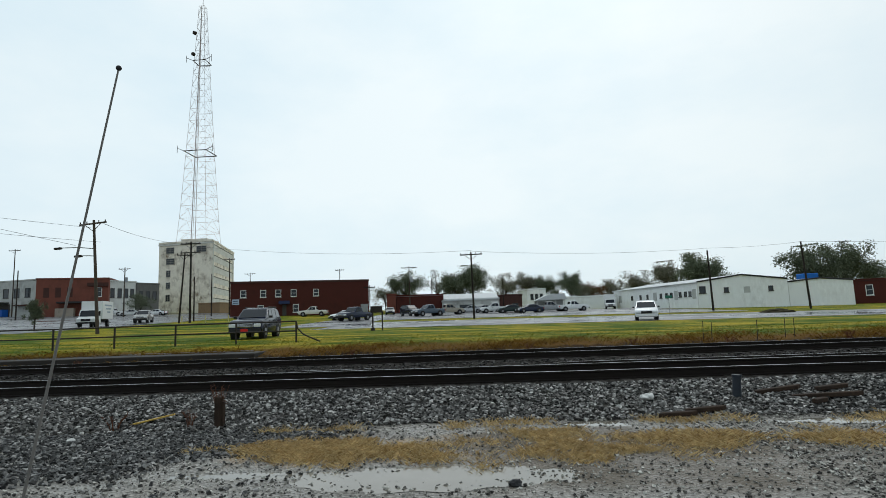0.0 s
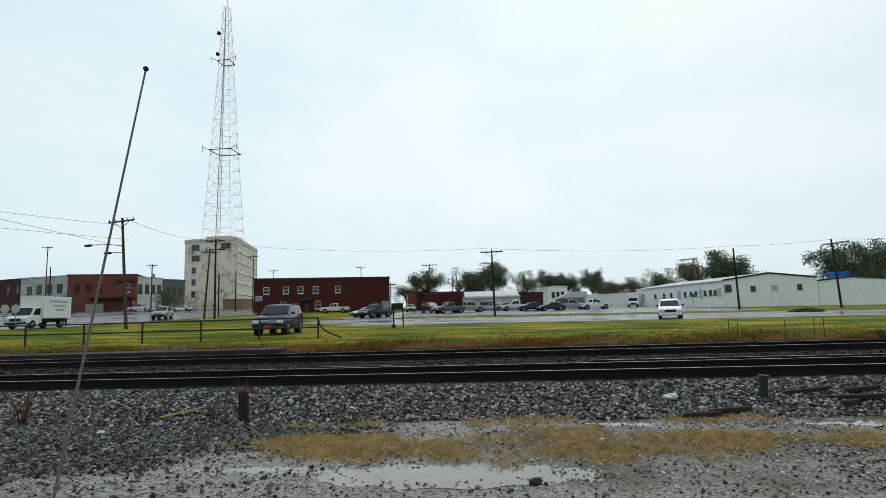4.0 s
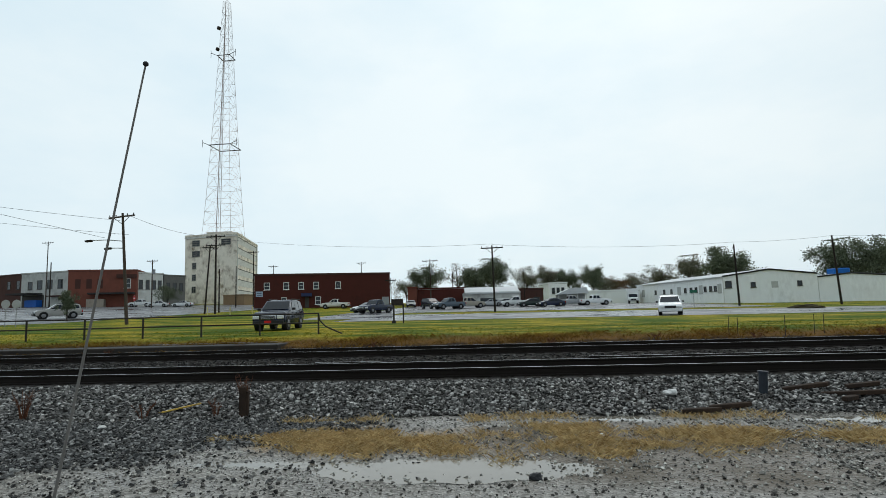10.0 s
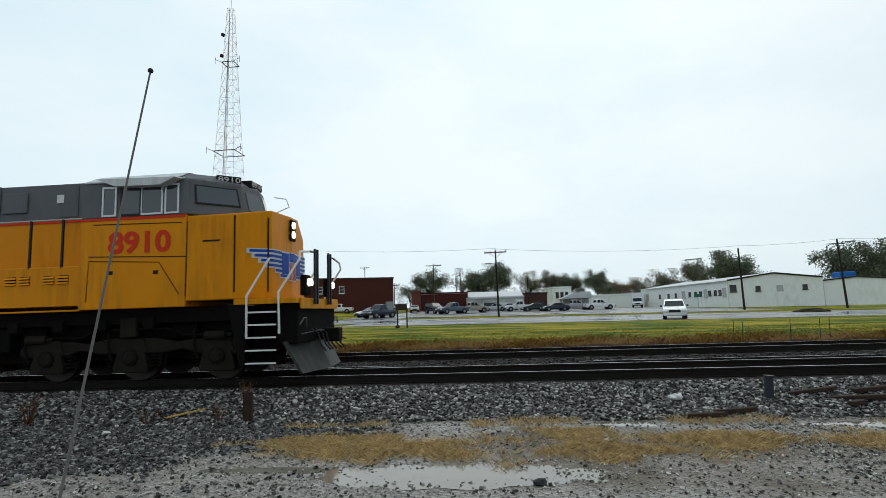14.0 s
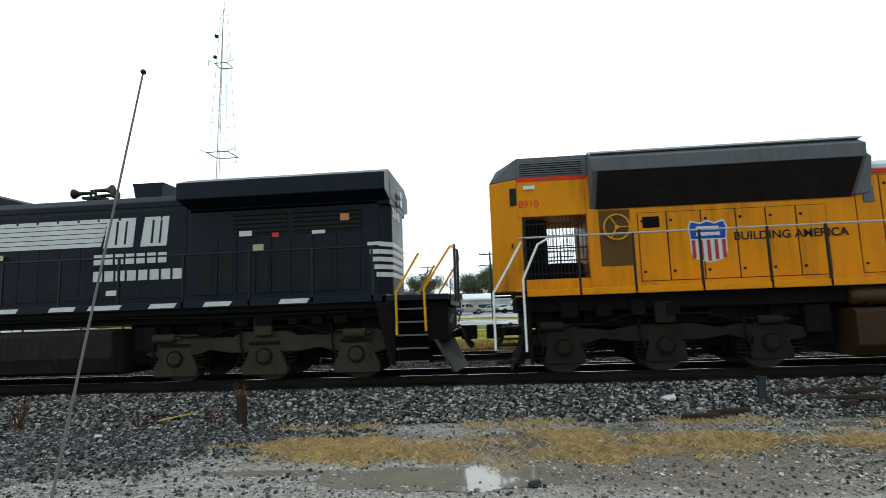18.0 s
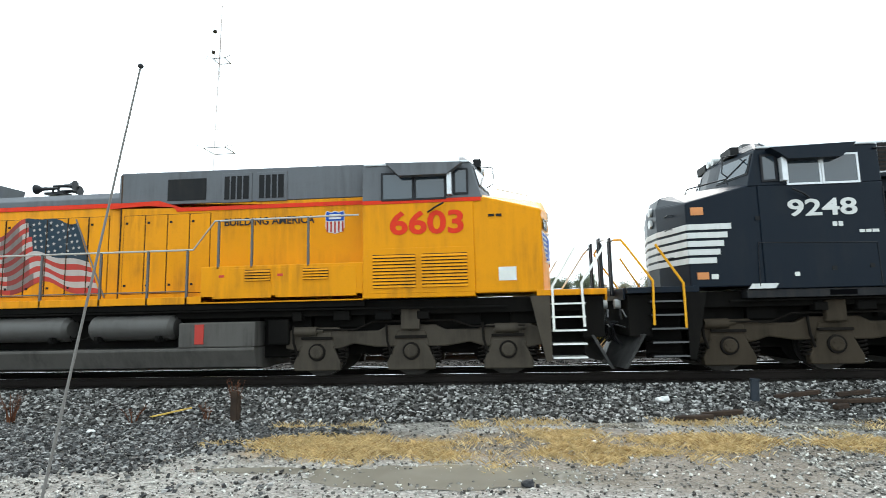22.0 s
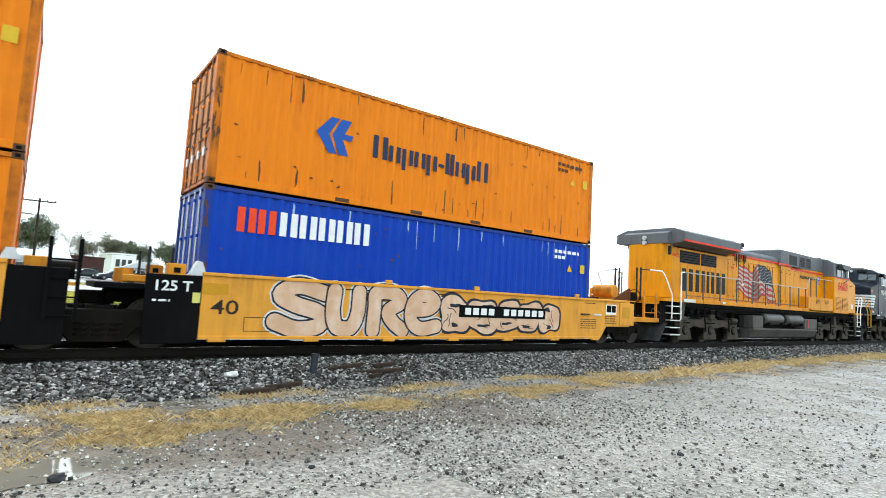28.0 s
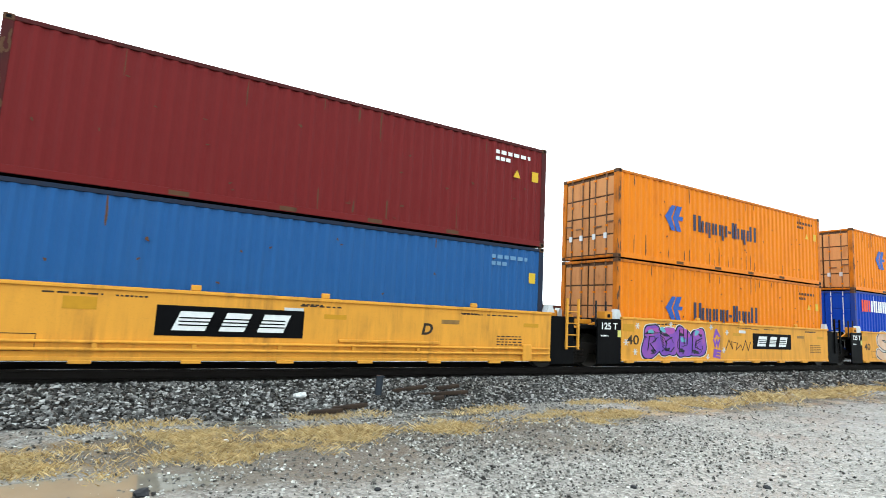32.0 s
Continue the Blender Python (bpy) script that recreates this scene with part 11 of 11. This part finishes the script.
def chevron_emblem(root, cx, cz, s, material):
    for pts in (((-0.5, 0.02), (-0.12, 0.5), (0.10, 0.5), (-0.16, 0.02), (0.08, -0.5), (-0.14, -0.5)), ((0.16, 0.5), (0.44, 0.5), (0.26, 0.10), (0.5, 0.10), (0.46, -0.06), (0.22, -0.06), (0.40, -0.5), (0.14, -0.5), (-0.08, 0.02))):
        bm = bmesh.new()
        prism(bm, [(cx + a * s * 1.1, cz + b * s) for a, b in pts], YC - 0.004, YC, "y")
        part("chevron_emblem", bm, material, root)


def box_marks(root, b, z0, h, material, triangle=True):
    bars(root, "number_bar", b - 1.75, b - 0.55, z0 + h - 0.42, 0.10, YC, 5, material, 3)
    bars(root, "number_bar", b - 1.75, b - 1.25, z0 + h - 0.60, 0.10, YC, 3, material, 5)
    boxpart("yellow_tag", (b - 0.50, b - 0.28, YC - 0.004, YC, z0 + h - 1.0, z0 + h - 0.72), tag_yellow, root)
    if not triangle:
        return
    bm = bmesh.new()
    prism(bm, [(b - 1.15, z0 + h - 0.98), (b - 0.9, z0 + h - 0.98), (b - 1.025, z0 + h - 0.76)], YC - 0.004, YC, "y")
    part("warning_triangle", bm, tag_yellow, root)


orange = container_paints("orange", (0.76, 0.205, 0.006), (0.36, 0.085, 0.012), 0.36)
orange_edge = paint("orange_container_frame", (0.60, 0.16, 0.008), 0.5, 0, (0.07, 0.03, 0.014), 0.68, 2.0, 4.0, 0.06, 0.10)
deep_blue = container_paints("deep_blue", (0.0015, 0.040, 0.36), (0.02, 0.07, 0.20), 0.25)
pale_scuff = plain("pale_scuffed_paint", (0.32, 0.42, 0.55), 0.6)
deep_edge = paint("deep_blue_container_frame", (0.010, 0.04, 0.24), 0.5, 0, (0.06, 0.05, 0.05), 0.4, 2.0, 4.0, 0.06, 0.10)
maroon = container_paints("maroon", (0.150, 0.011, 0.011), (0.10, 0.02, 0.018), 0.2)
steel_blue = container_paints("steel_blue", (0.016, 0.088, 0.25), (0.03, 0.07, 0.14), 0.2)

maroon_edge = paint("maroon_container_frame", (0.07, 0.010, 0.010), 0.5, 0, (0.03, 0.015, 0.012), 0.5, 2.0, 4.0, 0.06, 0.10)
steel_edge = paint("dark_blue_container_frame", (0.012, 0.022, 0.045), 0.5, 0, (0.03, 0.02, 0.018), 0.5, 2.0, 4.0, 0.06, 0.10)
HC = 2.80
for u, top in ((-55.37, True), (-70.45, True), (-70.45, False)):
    z = 3.34 if top else 0.44
    root, a, b = container("container", u, z, HC if top else 2.88, orange, orange_edge, "bright orange corrugated container with blue emblem, rust-spotted" if top else "bright orange corrugated container sitting in the well", 30, None, faded_door, rusty_rod)
    chevron_emblem(root, a + 2.7, z + 1.56 if top else z + 1.46, 0.85 if top else 0.78, logo_blue)
    word_shapes(root, a + 3.7, a + 7.5, z + 1.26 if top else z + 1.15, 0.40, YC, "bsdsd-ttsdb", ink_blue)
    box_marks(root, b, z, HC, rust_and_shade)
root, a, b = container("container", -55.37, 0.44, 2.88, deep_blue, deep_edge, "deep blue corrugated container sitting in the well", 34, pale_scuff)
word_shapes(root, a + 0.65, a + 1.51, 0.44 + 1.98, 0.365, YC, "bb", logo_red, 0.40)
word_shapes(root, a + 1.55, a + 3.81, 0.44 + 1.98, 0.52, YC, "sssss", panel_white, 0.38)
box_marks(root, b, 0.44, 2.88, panel_white)
root, a, b = container("container", -85.55, 3.30, 2.80, maroon, maroon_edge, "maroon corrugated container stacked on a blue one")
box_marks(root, b, 3.30, 2.80, panel_white)
root, a, b = container("container", -85.55, 0.42, 2.86, steel_blue, steel_edge, "steel blue corrugated container sitting in the well")
box_marks(root, b, 0.42, 2.86, plain("pale_blue_marks", (0.12, 0.24, 0.38)), False)


# ---- small things near the camera ----
whip = thing("whip_antenna", pose(-1.96, 2.03, -0.45), "long thin grey whip antenna with a ball tip", "antenna")
bm = bmesh.new()
rod(bm, (0, 0, -0.05), (0.70, -0.233, 2.70), 0.0075, 10, 0.0032)
part("rod", bm, plain("grey_fibreglass_rod", (0.17, 0.16, 0.15), 0.5), whip, smooth=True)
bm = bmesh.new()
bmesh.ops.create_uvsphere(bm, u_segments=14, v_segments=8, radius=0.010, matrix=Matrix.Translation((0.70, -0.233, 2.70)))
part("tip_ball", bm, plain("black_ball_tip", (0.02, 0.02, 0.022), 0.5), whip, smooth=True)
bm = bmesh.new()
rod(bm, (-0.003, 0.001, -0.04), (0.03, -0.010, 0.12), 0.016, 10, 0.011)
part("ferrule", bm, plain("black_ball_tip", (0.02, 0.02, 0.022), 0.5), whip, smooth=True)

old_wood = paint("rotten_dark_wood", (0.032, 0.022, 0.017), 0.9, 0, (0.07, 0.045, 0.03), 0.5, 4.0, 6.0, 0.5, 0.1)
rusty_weed = varied("reddish_dry_weed", [(0.09, 0.032, 0.018), (0.14, 0.055, 0.026), (0.05, 0.022, 0.015)], 0.85, 6, 0.1)


def weed(x, y, h, spread, count, seed, label):
    r = random.Random(seed)
    root = thing("dry_weed", pose(x, y, float(near_ground(x, y))), label, "weed")
    bm = bmesh.new()
    for k in range(count):
        a, l = r.uniform(0, 6.3), r.uniform(0.5, 1.0)
        p = Vector((math.cos(a) * spread * r.random() * 0.3, math.sin(a) * spread * r.random() * 0.3, -0.03))
        q = Vector((math.cos(a) * spread * l * 0.5, math.sin(a) * spread * l * 0.5, h * l * 0.6))
        t = Vector((math.cos(a) * spread * l, math.sin(a) * spread * l, h * l))
        rod(bm, p, q, 0.006, 4, 0.004)
        rod(bm, q, t, 0.004, 4, 0.002)
        for j in range(5):
            b = q.lerp(t, r.uniform(0.2, 1.0))
            rod(bm, b, b + Vector((r.uniform(-0.05, 0.05), r.uniform(-0.05, 0.05), r.uniform(0.0, 0.06))), 0.004, 3, 0.002)
    part("stalk_tuft", bm, rusty_weed, root)
    return root


post = thing("wooden_post", pose(-4.42, 9.12, float(near_ground(-4.42, 9.12)), 2, 1, 0), "short rotten dark wooden post at the ballast foot", "post")
bm = bmesh.new()
prism(bm, [(-0.055, -0.05), (0.06, -0.05), (0.07, 0.05), (-0.05, 0.06)], -0.15, 0.50, "z")
soften(bm, 0.012)
part("stump", bm, old_wood, post)
bm = bmesh.new()
prism(bm, [(0.05, -0.03), (0.10, -0.03), (0.10, 0.03), (0.05, 0.03)], -0.1, 0.42, "z")
part("splinter", bm, old_wood, post)
weed(-4.42, 9.16, 0.72, 0.16, 26, 3, "reddish dry weed beside a wooden post")
weed(-8.5, 9.1, 0.5, 0.2, 22, 5, "dark dry weed at the ballast foot")
weed(-6.2, 9.05, 0.3, 0.22, 14, 6, "low brown weed at the ballast foot")
weed(-4.9, 9.1, 0.32, 0.16, 12, 7, "low brown weed at the ballast foot")
for k, (x, y) in enumerate(((-10.5, 21.4), (-5.0, 21.2), (2.0, 21.3), (9.5, 21.2), (14.0, 21.5), (-16.0, 21.0), (6.0, 21.6))):
    weed(x, y, 0.30, 0.25, 24, 20 + k, "brown dry weed beyond the tracks")

pl = thing("plank", pose(-5.75, 9.42, float(near_ground(-5.75, 9.42)) + 0.05, 0, -10, 18), "yellow-edged broken plank lying on the stones", "plank")
boxpart("board", (-0.36, 0.36, -0.03, 0.03, 0.0, 0.025), paint("faded_yellow_plank", (0.55, 0.36, 0.08), 0.7, 0, (0.12, 0.08, 0.05), 0.4, 5.0), pl, 0.004)
boxpart("dark_board", (-0.75, -0.30, -0.07, 0.05, -0.03, 0.02), old_wood, pl, 0.006)

stub = thing("marker_stub", pose(4.50, 10.0, float(near_ground(4.5, 10.0)), 0, 4, 0), "short dark steel stub standing in the ballast", "post")
bm = bmesh.new()
rod(bm, (0, 0, -0.1), (0, 0, 0.36), 0.075, 12, 0.07)
rod(bm, (0, 0, 0.36), (0, 0, 0.39), 0.085, 12)
part("pipe", bm, plain("dark_blue_grey_steel", (0.03, 0.036, 0.045), 0.5, 0.3), stub, smooth=True)

rag = thing("rag", pose(2.95, 9.95, float(near_ground(2.95, 9.95)) + 0.02), "crumpled dirty white rag on the stones", "litter")
bm = bmesh.new()
bmesh.ops.create_icosphere(bm, subdivisions=3, radius=0.12)
for v in bm.verts:
    v.co.z = v.co.z * 0.45 + 0.05
    v.co *= 1 + 0.45 * noise.noise(v.co * 14)
part("cloth", bm, plain("dirty_white_cloth", (0.58, 0.57, 0.55), 0.9), rag)
for k, (x, y, s) in enumerate(((0.33, 5.83, 0.075), (-3.4, 5.6, 0.05), (1.3, 7.55, 0.06), (-6.3, 8.2, 0.07), (2.4, 5.2, 0.035), (5.0, 4.2, 0.035), (6.5, 3.6, 0.04))):
    st = thing("stone", pose(x, y, float(near_ground(x, y)) + s * 0.2, 0, 0, 40 * k), "loose pale stone on the lot" if k in (2, 3) else "loose black stone on the wet lot", "stone")
    bm = bmesh.new()
    bmesh.ops.create_icosphere(bm, subdivisions=2, radius=s)
    for v in bm.verts:
        v.co *= 1 + 0.4 * noise.noise(v.co * 20 + Vector((k, 0, 0)))
        v.co.z *= 0.7
    part("lump", bm, plain("pale_stone", (0.55, 0.54, 0.52), 0.8) if k in (2, 3) else plain("black_stone", (0.02, 0.02, 0.022), 0.6), st)
r = random.Random(31)
for k, (x, y, l, a) in enumerate(((5.3, 10.2, 0.9, 8), (5.9, 9.8, 1.1, -12), (6.3, 10.3, 0.8, 20), (5.6, 9.5, 0.5, 40), (3.6, 9.15, 0.7, 4), (3.1, 8.95, 0.6, -6))):
    dbr = thing("tie_fragment", pose(x, y, float(near_ground(x, y)) + 0.03, 0, r.uniform(-5, 5), a), "dark splintered piece of old tie on the stones", "debris")
    bm = bmesh.new()
    prism(bm, [(-l / 2, -0.05), (l / 2 - 0.1, -0.07), (l / 2, 0.0), (l / 2 - 0.14, 0.06), (-l / 2 + 0.05, 0.05)], 0.0, 0.07, "z")
    soften(bm, 0.012)
    part("wood", bm, old_wood, dbr)
spare = thing("spare_rail", pose(0, 15.05, -0.10), "loose spare rail lying between the tracks", "rail")
rail(0.0, spare, 2.4, 60.0)
rail(-0.25, spare, -5.1, -2.9)


# ---- the train's run ----
RUN = [(0.0, -121.6), (8.0, -71.2), (13.0, -39.7), (13.5, -36.6), (16.4, -17.6), (17.5, -10.33), (18.5, -3.79), (19.5, 2.71), (20.5, 9.22), (21.4, 15.13),
       (22.5, 22.3), (24.4, 34.66), (25.5, 41.82), (27.5, 54.74), (28.5, 61.08), (29.5, 67.41), (30.5, 73.72), (31.2, 78.08), (32.0, 83.25)]


def run_at(t):
    for (a, p), (b, q) in zip(RUN, RUN[1:]):
        if a <= t <= b:
            return p + (q - p) * (t - a) / (b - a)
    return RUN[-1][1]


def motions():
    for vehicle, u in TRAIN:
        walk(vehicle, [(t, pose(s + u, TRACK_Y, 0)) for t, s in RUN])
    walk(van_truck, [(t, pose(x, y, ground_z(x, y) + 0.05, 0, 0, a)) for t, x, y, a in TRUCK_RUN])
    walk(street_suv, [(t, pose(x, y, ground_z(x, y) + 0.05, 0, 0, a)) for t, x, y, a in SUV_RUN])
    for wheels, x, r in WHEELSETS:
        walk(wheels, [(k / 10, pose(x, 0, r, 0, math.degrees(run_at(k / 10) / r), 0)) for k in range(321)])


motions()
